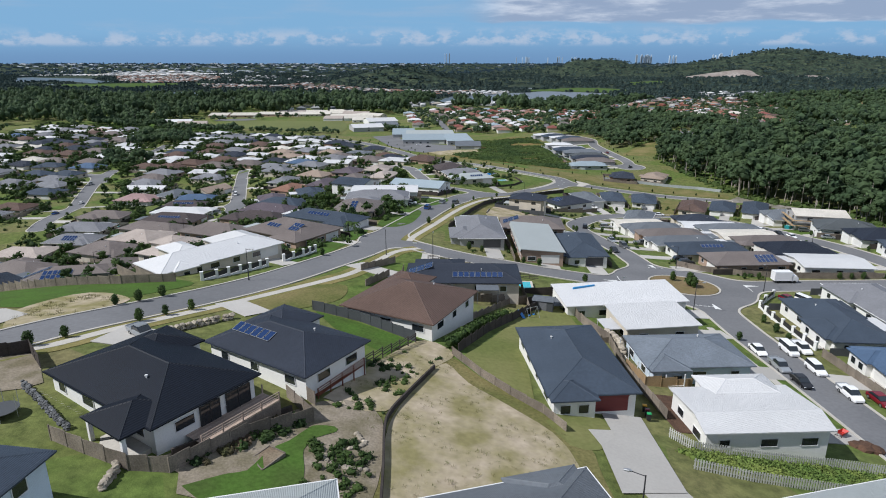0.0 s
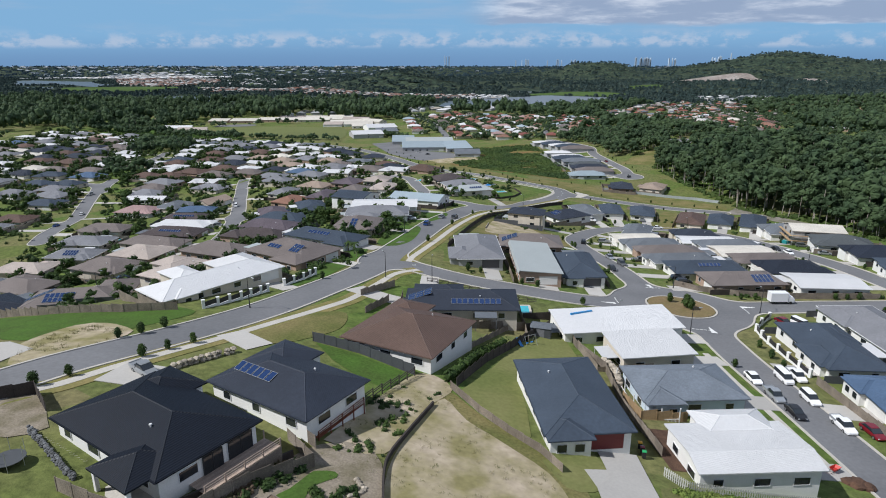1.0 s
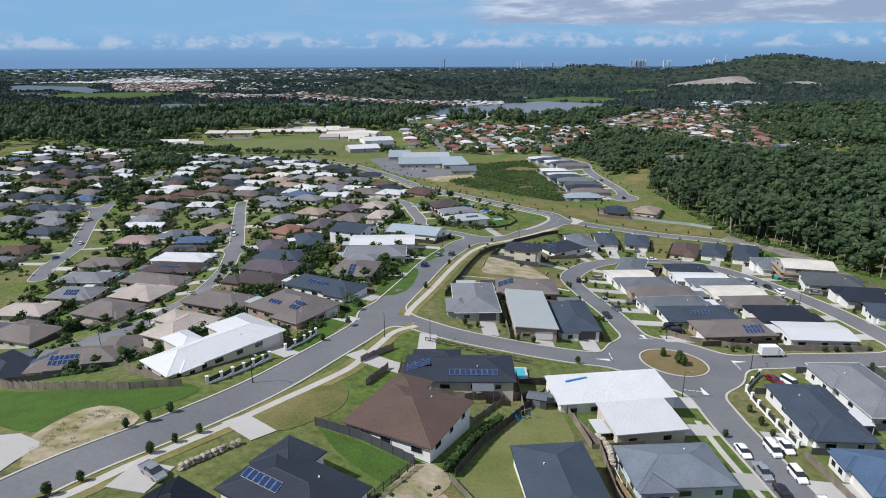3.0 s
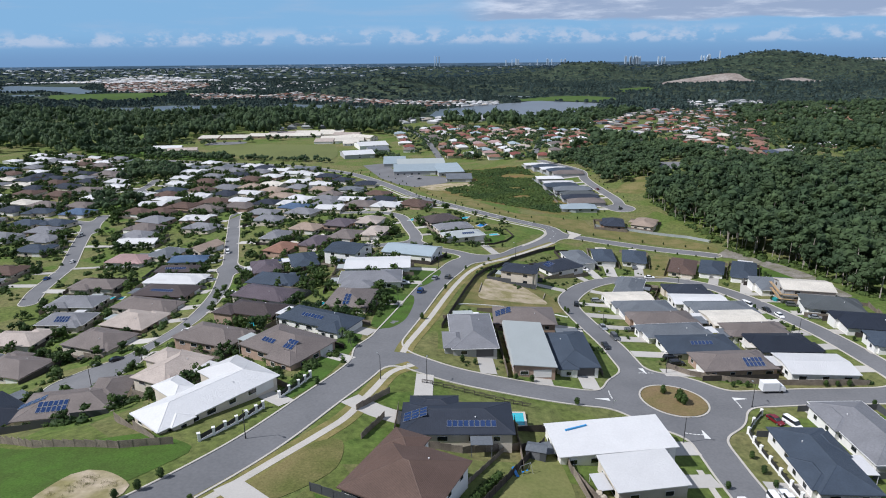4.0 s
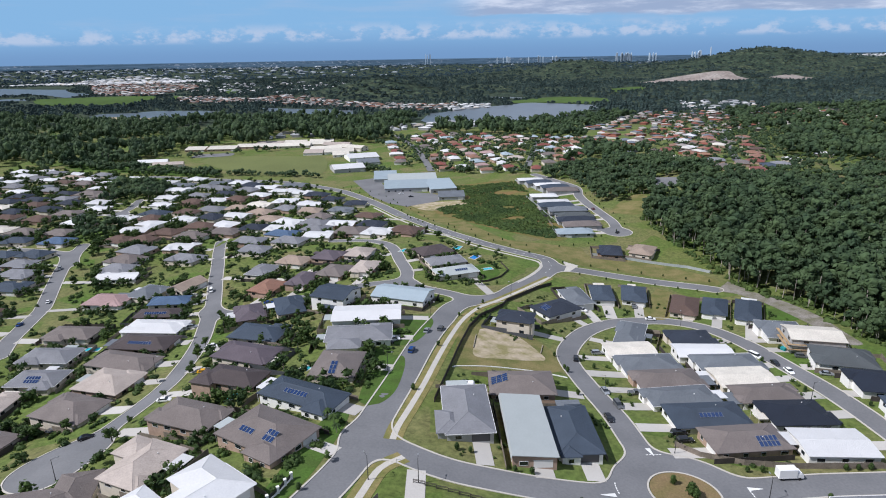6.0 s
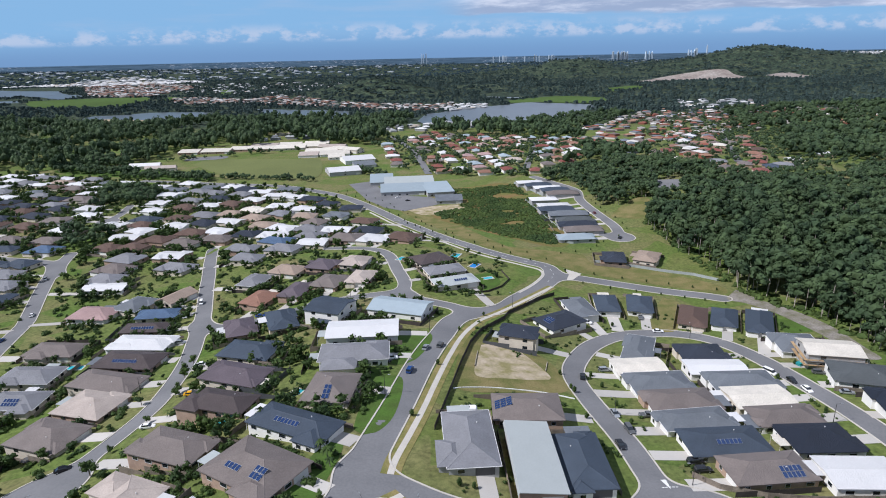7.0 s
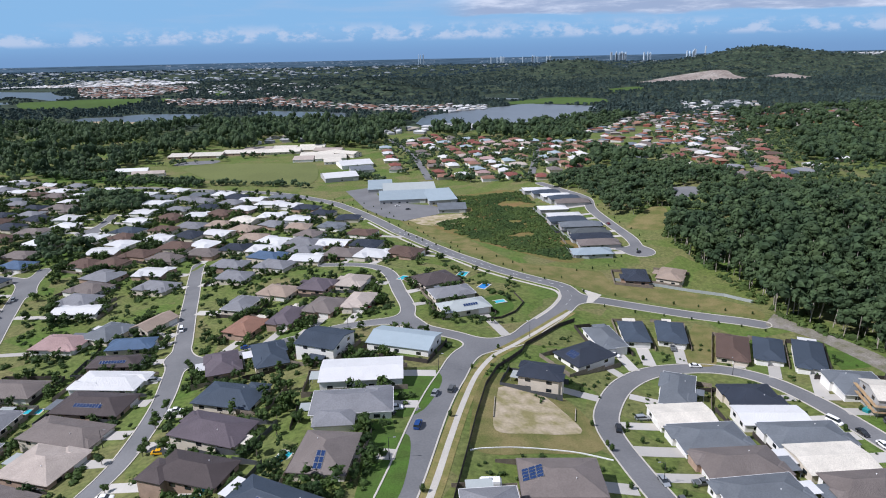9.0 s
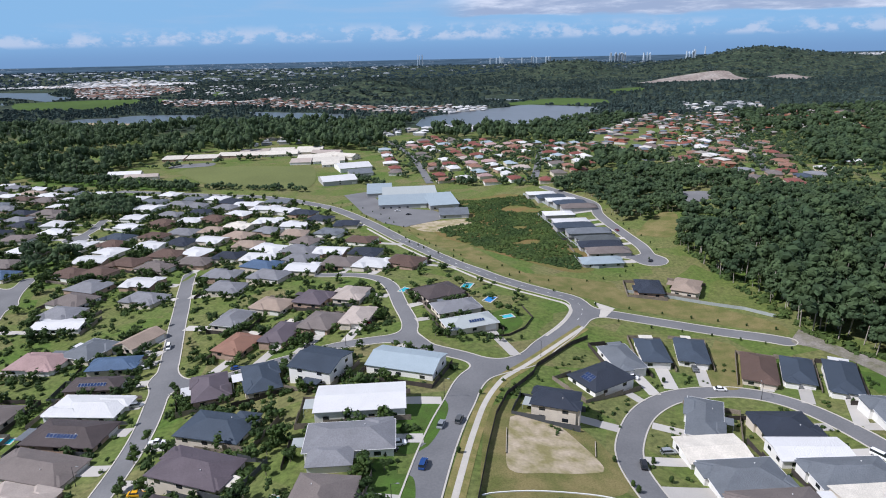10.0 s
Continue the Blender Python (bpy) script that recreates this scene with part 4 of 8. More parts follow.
def gum_shape(seed):
    """A tall tree crown on the unit height: billowing lobes round a rising centre."""
    rnd = random.Random(seed)
    geos = []
    top = rnd.uniform(0.86, 1.0)
    for i in range(7):
        a, q = i * 2.4 + rnd.uniform(-0.4, 0.4), (0.0 if i == 0 else rnd.uniform(0.1, 0.25))
        r = rnd.uniform(0.1, 0.16) if i else 0.17
        c = Vector((math.cos(a) * q, math.sin(a) * q, top - r - q * rnd.uniform(0.6, 1.7)))
        geos.append(moved(clump(rnd, r, 0.82, 14, 0.38, 1, 0.84), Matrix.Translation(c)))
    return join(*geos)


def trunk_geo(h, r0, r1, sides=5, lean=(0, 0)):
    V = [(math.cos(a) * r + lean[0] * k, math.sin(a) * r + lean[1] * k, z) for k, (z, r) in enumerate(((0, r0), (h, r1))) for a in (i * 2 * math.pi / sides for i in range(sides))]
    return V, [(i, (i + 1) % sides, sides + (i + 1) % sides, sides + i) for i in range(sides)]


GUMS = [gum_shape(s) for s in range(8)]
TRUNKS = [trunk_geo(0.8, 0.013, 0.006, 4, (random.Random(s).uniform(-0.08, 0.08), 0.03)) for s in range(5)]
EAST_WOOD = [(168.9, 383.7), (166.0, 391.9), (163.8, 402.6), (165.6, 426.4), (164.8, 444.1), (155.6, 455.8), (150.6, 473.1), (147.4, 488.8), (147, 500), (146, 515), (146, 540), (143, 570), (139, 601), (148, 620), (163, 655), (156, 672), (138, 656), (120, 657), (118, 691), (116, 745), (94, 771), (130, 816), (189, 820), (218, 780), (228, 730), (250, 700), (330, 690), (430, 800), (520, 640),
             (560, 400), (330, 330), (230, 350), (195, 372)]


PARK = [(186, 722), (206, 713), (186, 660), (166, 664)]


def wood(name, poly, gap, lo, hi, seed, label, keep=lambda x, y: True, crowns=None):
    rnd = random.Random(seed)
    xs, ys = [p[0] for p in poly], [p[1] for p in poly]
    spots = []
    y = min(ys)
    while y < max(ys):
        x = min(xs)
        while x < max(xs):
            px, py = x + rnd.uniform(-0.75, 0.75) * gap, y + rnd.uniform(-0.75, 0.75) * gap
            if inside(px, py, poly) and keep(px, py):
                rise = 0.98 + 0.42 * noise.noise((px * 0.035, py * 0.035, 2.6))
                spots.append((px, py, rnd.uniform(lo * 0.85, hi * 1.04) * rise, rnd.uniform(0, 6.28)))
            x += gap
        y += gap
    scatter_stuff(name, spots, crowns or GUMS, LEAF["gum"], label, "woodland")
    scatter_stuff(name, spots, TRUNKS, GUM_BARK, "pale trunks of the " + label, "tree trunks")


LOW_GUMS = [join(*[moved(clump(rr, rr.uniform(0.19, 0.27), 0.85, 8, 0.4, 1, 0.86), Matrix.Translation((math.cos(i * 1.7) * 0.24 * (i > 0), math.sin(i * 1.7) * 0.24 * (i > 0), rr.uniform(0.5, 0.78)))) for i in range(4)]) for rr in (random.Random(s + 500) for s in range(8))]
wood("woodland", EAST_WOOD, 6.2, 11, 22, 5, "dense eucalypt woodland on the slope", lambda x, y: y < 615 and x < 0.77 * (y - 149) + 25)
wood("woodland", EAST_WOOD, 5.2, 6.5, 12.5, 55, "lower eucalypt woodland behind the slope", lambda x, y: y >= 612 and not inside(x, y, PARK) and x < 0.77 * (y - 149) + 25, crowns=LOW_GUMS)


# ---- paths, patches of ground, driveways ----
TURF = material("turf_bright", (0.07, 0.132, 0.025), 0.95, vary=0.25, scale=0.2, fine=2.5, tint=(0.062, 0.1, 0.024), bump=0.03, bump_scale=6, spec=0.1)
DRY = material("dry_grass", (0.2, 0.17, 0.075), 0.95, vary=0.3, scale=0.12, fine=2.5, tint=(0.115, 0.125, 0.04), bump=0.04, bump_scale=6, spec=0.1)
SAND = material("sandy_soil", (0.42, 0.34, 0.24), 0.95, vary=0.25, scale=0.12, fine=2.0, tint=(0.27, 0.22, 0.13), bump=0.05, bump_scale=4, spec=0.1)
GRAVEL = material("gravel_track", (0.25, 0.23, 0.21), 0.95, vary=0.35, scale=0.2, fine=1.6, tint=(0.15, 0.145, 0.1), bump=0.06, bump_scale=3, spec=0.1)
LOT = material("worn_lot", (0.43, 0.36, 0.27), 0.95, vary=0.16, scale=0.2, fine=1.1, tint=(0.235, 0.21, 0.1), bump=0.05, bump_scale=4, spec=0.1)
MULCH = material("garden_mulch", (0.13, 0.09, 0.06), 0.95, vary=0.35, scale=0.4, fine=5, tint=(0.2, 0.16, 0.11), bump=0.05, bump_scale=6)
SCRUB_SOIL = material("scrub_grass", (0.12, 0.13, 0.04), 0.95, vary=0.3, scale=0.05, fine=1.0, tint=(0.19, 0.125, 0.055), bump=0.06, bump_scale=3, spec=0.1)
WATER = material("lake_water", (0.11, 0.13, 0.145), 0.3, vary=0.15, scale=0.01, fine=0.05, bump=0.05, bump_scale=0.3, spec=0.6)
POOL = material("pool_water", (0.05, 0.42, 0.5), 0.06, vary=0.1, scale=0.4, fine=2, bump=0.01, spec=0.6)
POOL_BLUE = material("pool_water_blue", (0.02, 0.2, 0.55), 0.06, vary=0.1, scale=0.4, fine=2, bump=0.01, spec=0.6)
TIMBER = material("weathered_timber", (0.25, 0.21, 0.17), 0.9, vary=0.3, scale=0.5, fine=6, rand=0.2, wave=(5.0, "X", 0.02))
TIMBER_NEW = material("new_timber", (0.42, 0.29, 0.16), 0.85, vary=0.2, scale=0.5, fine=6, rand=0.15, wave=(5.0, "X", 0.02))
TIMBER_DARK = material("dark_timber", (0.06, 0.05, 0.045), 0.9, vary=0.3, scale=0.5, fine=6, rand=0.2)
TIMBER_RED = material("red_stained_timber", (0.2, 0.065, 0.035), 0.85, vary=0.25, scale=0.5, fine=6, rand=0.15)
SHEET = material("dark_sheet_fence", (0.08, 0.085, 0.095), 0.6, vary=0.1, wave=(4.0, "X", 0.02))
SHEET_PALE = material("pale_sheet_fence", (0.35, 0.38, 0.38), 0.6, vary=0.1, wave=(4.0, "X", 0.02))
WHITE = material("white_paint", (0.8, 0.8, 0.78), 0.6, vary=0.05)
STONE = material("sandstone", (0.4, 0.35, 0.28), 0.9, vary=0.35, scale=0.6, fine=3, rand=0.25, bump=0.04, bump_scale=5)
METAL = material("galvanised_steel", (0.45, 0.46, 0.47), 0.45, 0.7, vary=0.1)
DARK_METAL = material("dark_steel", (0.05, 0.05, 0.055), 0.5, 0.4, vary=0.1)


def patch(name, poly, mat, label, category, lift=0.06, step=5.0, kind="structure"):
    """A sheet of ground cover draped inside the outline."""
    bm = bmesh.new()
    bm.faces.new([bm.verts.new((x, y, 0)) for x, y in poly])
    bmesh.ops.triangulate(bm, faces=bm.faces[:])
    for i in range(6):
        long = [e for e in bm.edges if e.calc_length() > step]
        if not long:
            break
        bmesh.ops.subdivide_edges(bm, edges=long, cuts=1)
        bmesh.ops.triangulate(bm, faces=bm.faces[:])
    P = np.array([v.co[:2] for v in bm.verts])
    for v, z in zip(bm.verts, ground_z(P[:, 0], P[:, 1])):
        v.co.z = z + lift
    bmesh.ops.recalc_face_normals(bm, faces=bm.faces[:])
    if bm.faces and bm.faces[:][0].normal.z < 0:
        bmesh.ops.reverse_faces(bm, faces=bm.faces[:])
    me = bpy.data.meshes.new(name)
    bm.to_mesh(me)
    bm.free()
    me.materials.append(mat)
    return tagged(new(name, me), label, category, kind=kind)


def rounded(poly, step=2.0):
    """The outline with its corners smoothed."""
    line = smooth_line(list(poly) + [poly[0]], step)
    return [tuple(p) for p in line[:-1]]


def strip_geo(line, width, lift=0.07, thick=0.1):
    line = np.array(line, float)
    d = np.gradient(line, axis=0)
    d /= np.maximum(np.linalg.norm(d, axis=1), 1e-6)[:, None]
    n = np.column_stack([-d[:, 1], d[:, 0]]) * width / 2
    L, R = line + n, line - n
    V, F = [], []
    for a, b in zip(L, R):
        za, zb = gz(*a) + lift, gz(*b) + lift
        V += [(*a, za), (*b, zb), (*a, za - thick), (*b, zb - thick)]
    for i in range(len(line) - 1):
        k = 4 * i
        F += [(k, k + 1, k + 5, k + 4), (k + 2, k, k + 4, k + 6), (k + 1, k + 3, k + 7, k + 5)]
    return V, F


def strip(name, pts, width, mat, label, category, lift=0.1, smooth=True):
    line = smooth_line(pts, 2.0) if smooth else np.array([np.array(pts[0]) + (np.array(pts[-1]) - np.array(pts[0])) * t for t in np.linspace(0, 1, 5)])
    return tagged(new(name, mesh_of(name, *strip_geo(line, width, lift), mat)), label, category, kind="structure")


PATHS = [
    [(-60, 203), (-54, 213.9), (-49.6, 218.5), (-46.2, 224.8), (-42.0, 231.8), (-36.6, 240.9), (-30.8, 252), (-24.8, 263.4), (-21.0, 271.5), (-17.4, 285), (-14.2, 296), (-9, 301.5)],
    [(-12.4, 309.0), (-11.6, 315.5), (-8.6, 328.5), (-5.7, 342.3), (-2.3, 361.5), (1.9, 384), (7.1, 406.5), (13.4, 423.0), (17.9, 430.1), (23.9, 437.8), (31.9, 448.6), (43.7, 464.4), (54.4, 478.3)],
    [(35.8, 466.3), (43.1, 476.9), (49.1, 487.7), (52.6, 497.3), (51.3, 504.3), (45.3, 508.4), (39.1, 512.4), (26.3, 521.4), (13.0, 535.8), (-1.5, 560.1), (-14.8, 583.9), (-30.5, 619.1), (-44.2, 648.0), (-64.3, 682.7)],
]
for p in PATHS:
    strip("pavement", p, 1.7, CONCRETE, "pale concrete footpath beside the street", "pavement")
VERGE = material("golden_verge", (0.24, 0.2, 0.085), 0.95, vary=0.25, scale=0.25, fine=2.0, tint=(0.15, 0.155, 0.05), bump=0.04, bump_scale=6, spec=0.1)
for p in PATHS[:2]:
    strip("verge", p, 5.0, VERGE, "dry golden verge grass beside the footpath", "lawn", lift=0.075)
strip("pavement", [(53.5, 266), (54, 252), (55, 240), (55.5, 226)], 1.3, CONCRETE, "narrow concrete footpath beside the street", "pavement")
# the wide pale apron and threshold where the side road leaves
patch("threshold", [(66.0, 509.6), (74.6, 502.9), (67.4, 491.3), (64.1, 490.6), (67.1, 499.8)], CONCRETE, "pale concrete threshold across the side road", "pavement", lift=0.12)

patch("lot_grass", rounded([(-4, 188), (-5, 208), (-2, 224), (1.2, 231), (6, 225), (11, 220), (17.5, 212.5), (18.6, 206), (17, 190)]), DRY, "dry grass round a sandy lot", "lawn", lift=0.045)
patch("vacant_lot", rounded([(-3.3, 190), (-4.7, 208), (-1.5, 222), (0.9, 228.1), (4.2, 222.6), (9.3, 217.8), (15.4, 210.2), (16, 196), (8, 190)]), LOT, "bare sandy lot with worn dry grass", "soil")
patch("lot_margin", rounded([(-13, 212), (-5.5, 211), (-1.5, 224), (2, 232), (-3, 236), (-8, 226)]), LOT, "weedy sandy strip beside the vacant lot", "soil", lift=0.09)
SANDBED = material("sandy_garden_soil", (0.27, 0.23, 0.18), 0.95, vary=0.25, scale=0.35, fine=4, tint=(0.16, 0.14, 0.09), bump=0.05, bump_scale=5, spec=0.1)
patch("garden_bed", rounded([(-21, 192), (-6, 191), (-4.9, 206), (-8, 212), (-13, 211), (-18, 204), (-23, 199)]), SANDBED, "sandy terrace garden with gravel and shrubs on the slope", "garden bed", lift=0.09)
patch("lawn", rounded([(-21.0, 193.0), (-18.0, 195.4), (-16.4, 196.3), (-15.8, 198.7), (-15.0, 200.8), (-14.1, 202.0), (-12.9, 204.8), (-12.2, 205.6), (-10.3, 205.9), (-9.9, 204.9), (-11.6, 203.3), (-12.3, 200.8), (-11.2, 196.7), (-11.4, 192.5), (-18, 191.5)], 1.0), TURF, "bright green artificial turf with a curved edge", "lawn", lift=0.14)
patch("dry_yard", rounded([(-43.5, 207.9), (-46.5, 205.2), (-56, 208), (-57, 213), (-50.4, 215.6)]), SANDBED, "bare brown yard with dead grass", "soil", lift=0.08)
LAWN_DRY = material("dry_green_lawn", (0.19, 0.19, 0.075), 0.95, vary=0.15, scale=0.12, fine=1.5, tint=(0.135, 0.155, 0.05), bump=0.03, bump_scale=6, spec=0.1)
patch("lawn", rounded([(3.0, 231.5), (8.0, 241.9), (14.9, 258.6), (22, 268.5), (24.6, 258), (24, 248.6), (14, 244), (13.0, 226.3), (12.5, 220.3), (8.1, 225)]), LAWN_DRY, "half-dry mown back lawn", "lawn", lift=0.07)
patch("lawn", rounded([(13.7, 215.4), (21.1, 218.9), (21.6, 213), (19.3, 210.2), (16.0, 210.2)]), LAWN_DRY, "half-dry front lawn beside the drive", "lawn", lift=0.07)
patch("lawn", [(-21.6, 242.8), (-13.8, 239.8), (-4.6, 234.6), (-7.6, 227.9), (-12.5, 231.5), (-17.2, 236.0)], TURF, "fresh green back lawn inside a dark fence", "lawn", lift=0.08)
patch("lawn", rounded([(-60, 262), (-48, 255.5), (-50.5, 248), (-57, 239), (-66, 236), (-78, 241), (-95, 262), (-82, 258)]), TURF, "bright green grass on an empty block", "lawn")
patch("bare_earth", rounded([(-62.1, 226.0), (-66.5, 234.5), (-65.0, 245.3), (-59.8, 246.5), (-52.4, 241.6), (-53.2, 236.5), (-57, 230), (-60, 224)]), LOT, "scraped sandy earth beside the road", "soil", lift=0.1)
patch("hardstand", [(-73.0, 235.0), (-69.3, 235.5), (-62.5, 231.5), (-63.1, 226.0), (-63, 218), (-70, 214), (-80, 225)], DRIVE, "pale concrete crossing beside the road", "pavement", lift=0.12)
patch("verge", rounded([(-33.2, 243.2), (-25.2, 259.5), (-20.1, 261), (-19.3, 251.4), (-24.5, 242.9), (-28.6, 239.8)]), DRY, "dry mown verge grass", "lawn", lift=0.08)
patch("vacant_block", rounded([(7.5, 403), (19.9, 410.9), (37.8, 391.9), (41, 366), (22.4, 358.9), (4.5, 357), (4.5, 380)]), DRY, "empty block with rough dry grass", "soil")
patch("bare_earth", rounded([(14.0, 398.0), (20.3, 402.5), (25.7, 401.0), (32.3, 388.7), (36.9, 374.9), (31.6, 371.3), (21.2, 369.2), (10.8, 368.7), (11.9, 384.8)]), LOT, "levelled sandy building pad", "soil", lift=0.1)
patch("verge", rounded([(109.3, 472.6), (114.9, 462.9), (101.2, 430.8), (90.2, 433.9), (99, 455)]), DRY, "dry empty block between houses", "lawn", lift=0.08)
patch("lawn", [(147.6, 440.8), (159.0, 433.6), (155.0, 422.1), (143.6, 421.6)], TURF, "bright green side lawn", "lawn")
patch("bare_earth", rounded([(149.5, 481.1), (154.8, 463.1), (161.3, 447.7), (165.3, 425.9), (163.5, 402.1), (162.0, 390.8), (155.7, 393.0), (156.2, 409.6), (155.6, 424.2), (151.8, 447.8), (145.6, 461.6), (139.9, 468.7)]), GRAVEL, "gravelly track along the edge of the woodland", "soil", lift=0.1)
patch("lawn", rounded([(-38.3, 275), (-38.6, 287), (-31.2, 322.0), (-25.6, 321.1), (-28.7, 297), (-33.6, 282)]), TURF, "well-kept green lawn sloping to the street", "lawn")
patch("lawn", rounded([(-24.5, 361.0), (-13.7, 362.1), (-13.6, 338.9), (-18.0, 327.5), (-23.9, 328.5), (-24.2, 346.4)]), TURF, "mown green front lawn sloping to the street", "lawn")
patch("lawn", rounded([(-21.1, 399.3), (-8.8, 407.4), (-4.7, 399.4), (-10.4, 376.9), (-18.7, 374.2)]), TURF, "green front lawn beside a curved drive", "lawn")
patch("lawn", rounded([(-24, 345), (-19.5, 344), (-17.5, 362), (-20, 372), (-25, 366)]), TURF, "green front lawn with shrubs", "lawn")
patch("lawn", rounded([(9, 462), (20, 466), (28, 478), (24, 492), (14, 486), (12, 474)]), TURF, "green lawn behind a timber wall", "lawn")
patch("verge", rounded([(75.6, 504.3), (90.4, 500.0), (113.3, 491.2), (132.1, 482.3), (142.5, 476.4), (144.5, 487.1), (131.8, 503.6), (110.6, 518.7), (86.5, 523.5), (82.8, 541.9), (67.6, 528.3), (46.1, 539.8), (30.9, 566.7), (17.0, 605.7), (-0.4, 650.0), (-36.1, 714.7), (-43.9, 697.5), (-8.2, 622.0), (17.5, 559.3), (41.7, 530.1), (66.6, 512.1)]), DRY, "wide mown verge with young trees", "lawn", lift=0.07)
patch("scrub", rounded([(-1, 772), (61, 777), (75, 667), (82, 575), (66, 556), (40, 580), (6, 632), (-14, 675), (10, 690)], 8), SCRUB_SOIL, "rough scrubby grass with rusty patches", "scrub", lift=0.08)
patch("oval", rounded([(-317, 941), (-304, 978), (-184, 971), (-159, 952), (-143, 838), (-208, 852), (-257, 872)], 10), material("oval_grass", (0.13, 0.15, 0.045), 0.95, vary=0.15, scale=0.02, fine=0.5), "mown playing field beside the school", "playing field", lift=0.3, step=14)
patch("lawn", rounded([(-451, 943), (-290, 880), (-270, 836), (-466, 904)], 10), TURF, "green park strip behind the estate", "lawn", lift=0.2, step=14)
patch("car_park", [(-100.4, 802.1), (-78.9, 816.1), (-56.0, 750.2), (-14.9, 735.9), (-1.2, 714.9), (-10.1, 704.0), (-35.8, 684.3), (-53.1, 697.8), (-72.5, 728.1)], ASPHALT, "asphalt car park in front of the centre", "car park", lift=0.15)
patch("bare_earth", rounded([(-33.3, 687.5), (-9.6, 702.0), (12.2, 703.9), (15.2, 687.7), (1.6, 671.5), (-20.2, 671.2)], 6), LOT, "bare building site", "soil", lift=0.15)
patch("island_grass", [(ISLAND[0] + math.cos(a) * 8.2, ISLAND[1] + math.sin(a) * 8.2) for a in np.arange(0, 6.28, 0.2)],
      material("island_mulch", (0.2, 0.14, 0.07), 0.95, vary=0.25, scale=0.2, fine=2, tint=(0.16, 0.13, 0.05)), "dry brown grass on the roundabout island", "lawn", lift=0.2)


def driveways():
    """A concrete drive from each garage door down to the street."""
    rnd = random.Random(8)
    f = STREETS
    for x, y, turn, w, d, wings, front, ob, h, z, near in HOUSES:
        if not near:
            continue
        dx, dy = [(w / 2 - 3.9, -d / 2 + 0.5), (w / 2 - 0.5, d / 2 - 3.9), (-w / 2 + 3.9, d / 2 - 0.5), (-w / 2 + 0.5, -d / 2 + 3.9)][front]
        ux, uy = [(0, -1), (1, 0), (0, 1), (-1, 0)][front]
        c, s = math.cos(turn), math.sin(turn)
        p = np.array((x + dx * c - dy * s, y + dx * s + dy * c))
        u = np.array((ux * c - uy * s, ux * s + uy * c))
        for k in np.arange(0.5, 26, 0.5):
            q = p + u * k
            i, j = int(round((q[0] - f.xs[0]) / f.step)), int(round((q[1] - f.ys[0]) / f.step))
            if not (0 <= i < len(f.xs) and 0 <= j < len(f.ys)):
                break
            if f.d[j, i] < 0.6:
                if k > 2:
                    line = [p + u * t for t in np.linspace(0, k, 6)]
                    tagged(new("driveway", mesh_of("driveway", *strip_geo(line, rnd.uniform(4.2, 5.4), 0.11), DRIVE)), "plain concrete driveway running to the street", "driveway", kind="structure")
                break


def side_drives():
    """The shortest concrete drive to the street for houses that have none yet."""
    rnd = random.Random(15)
    f = STREETS
    have = [ob.data.vertices[0].co.to_2d() for ob in scene.collection.objects if ob.name.startswith("driveway")]
    for x, y, turn, w, d, wings, front, ob, h, z, near in HOUSES:
        if y > 780 or y < 255 or any(math.hypot(p.x - x, p.y - y) < max(w, d) * 0.75 for p in have):
            continue
        best = None
        for k in range(4):
            a = turn + k * math.pi / 2
            u = np.array((math.cos(a), math.sin(a)))
            half = (w if k % 2 == 0 else d) / 2
            p = np.array((x, y)) + u * half + np.array((-u[1], u[0])) * (d if k % 2 == 0 else w) * 0.26
            for s in np.arange(1.5, 22, 0.75):
                q = p + u * s
                i, j = int(round((q[0] - f.xs[0]) / f.step)), int(round((q[1] - f.ys[0]) / f.step))
                if 0 <= i < len(f.xs) and 0 <= j < len(f.ys) and f.d[j, i] < 0.5:
                    if best is None or s < best[0]:
                        best = (s, p, u)
                    break
        if best:
            s, p, u = best
            line = [p + u * t for t in np.linspace(-0.5, s, 5)]
            tagged(new("driveway", mesh_of("driveway", *strip_geo(line, rnd.uniform(3.6, 5.2), 0.11), DRIVE)), "plain concrete driveway running to the street", "driveway", kind="structure")


driveways()
side_drives()
strip("driveway", [(-45.5, 223.8), (-39.5, 223)], 7.0, DRIVE, "pale concrete driveway and crossing", "driveway", 0.12, smooth=False)
strip("driveway", [(-36.5, 243.2), (-29.5, 238)], 5.0, DRIVE, "concrete driveway and crossing", "driveway", 0.12, smooth=False)
strip("driveway", [(21.5, 215.5), (23.5, 208), (27, 199), (33, 192)], 5.2, DRIVE, "long pale concrete driveway", "driveway", 0.12)
strip("driveway", [(-22, 280), (-15, 275), (-8.5, 272.5)], 5.5, DRIVE, "concrete driveway curving to the garage", "driveway", 0.12)


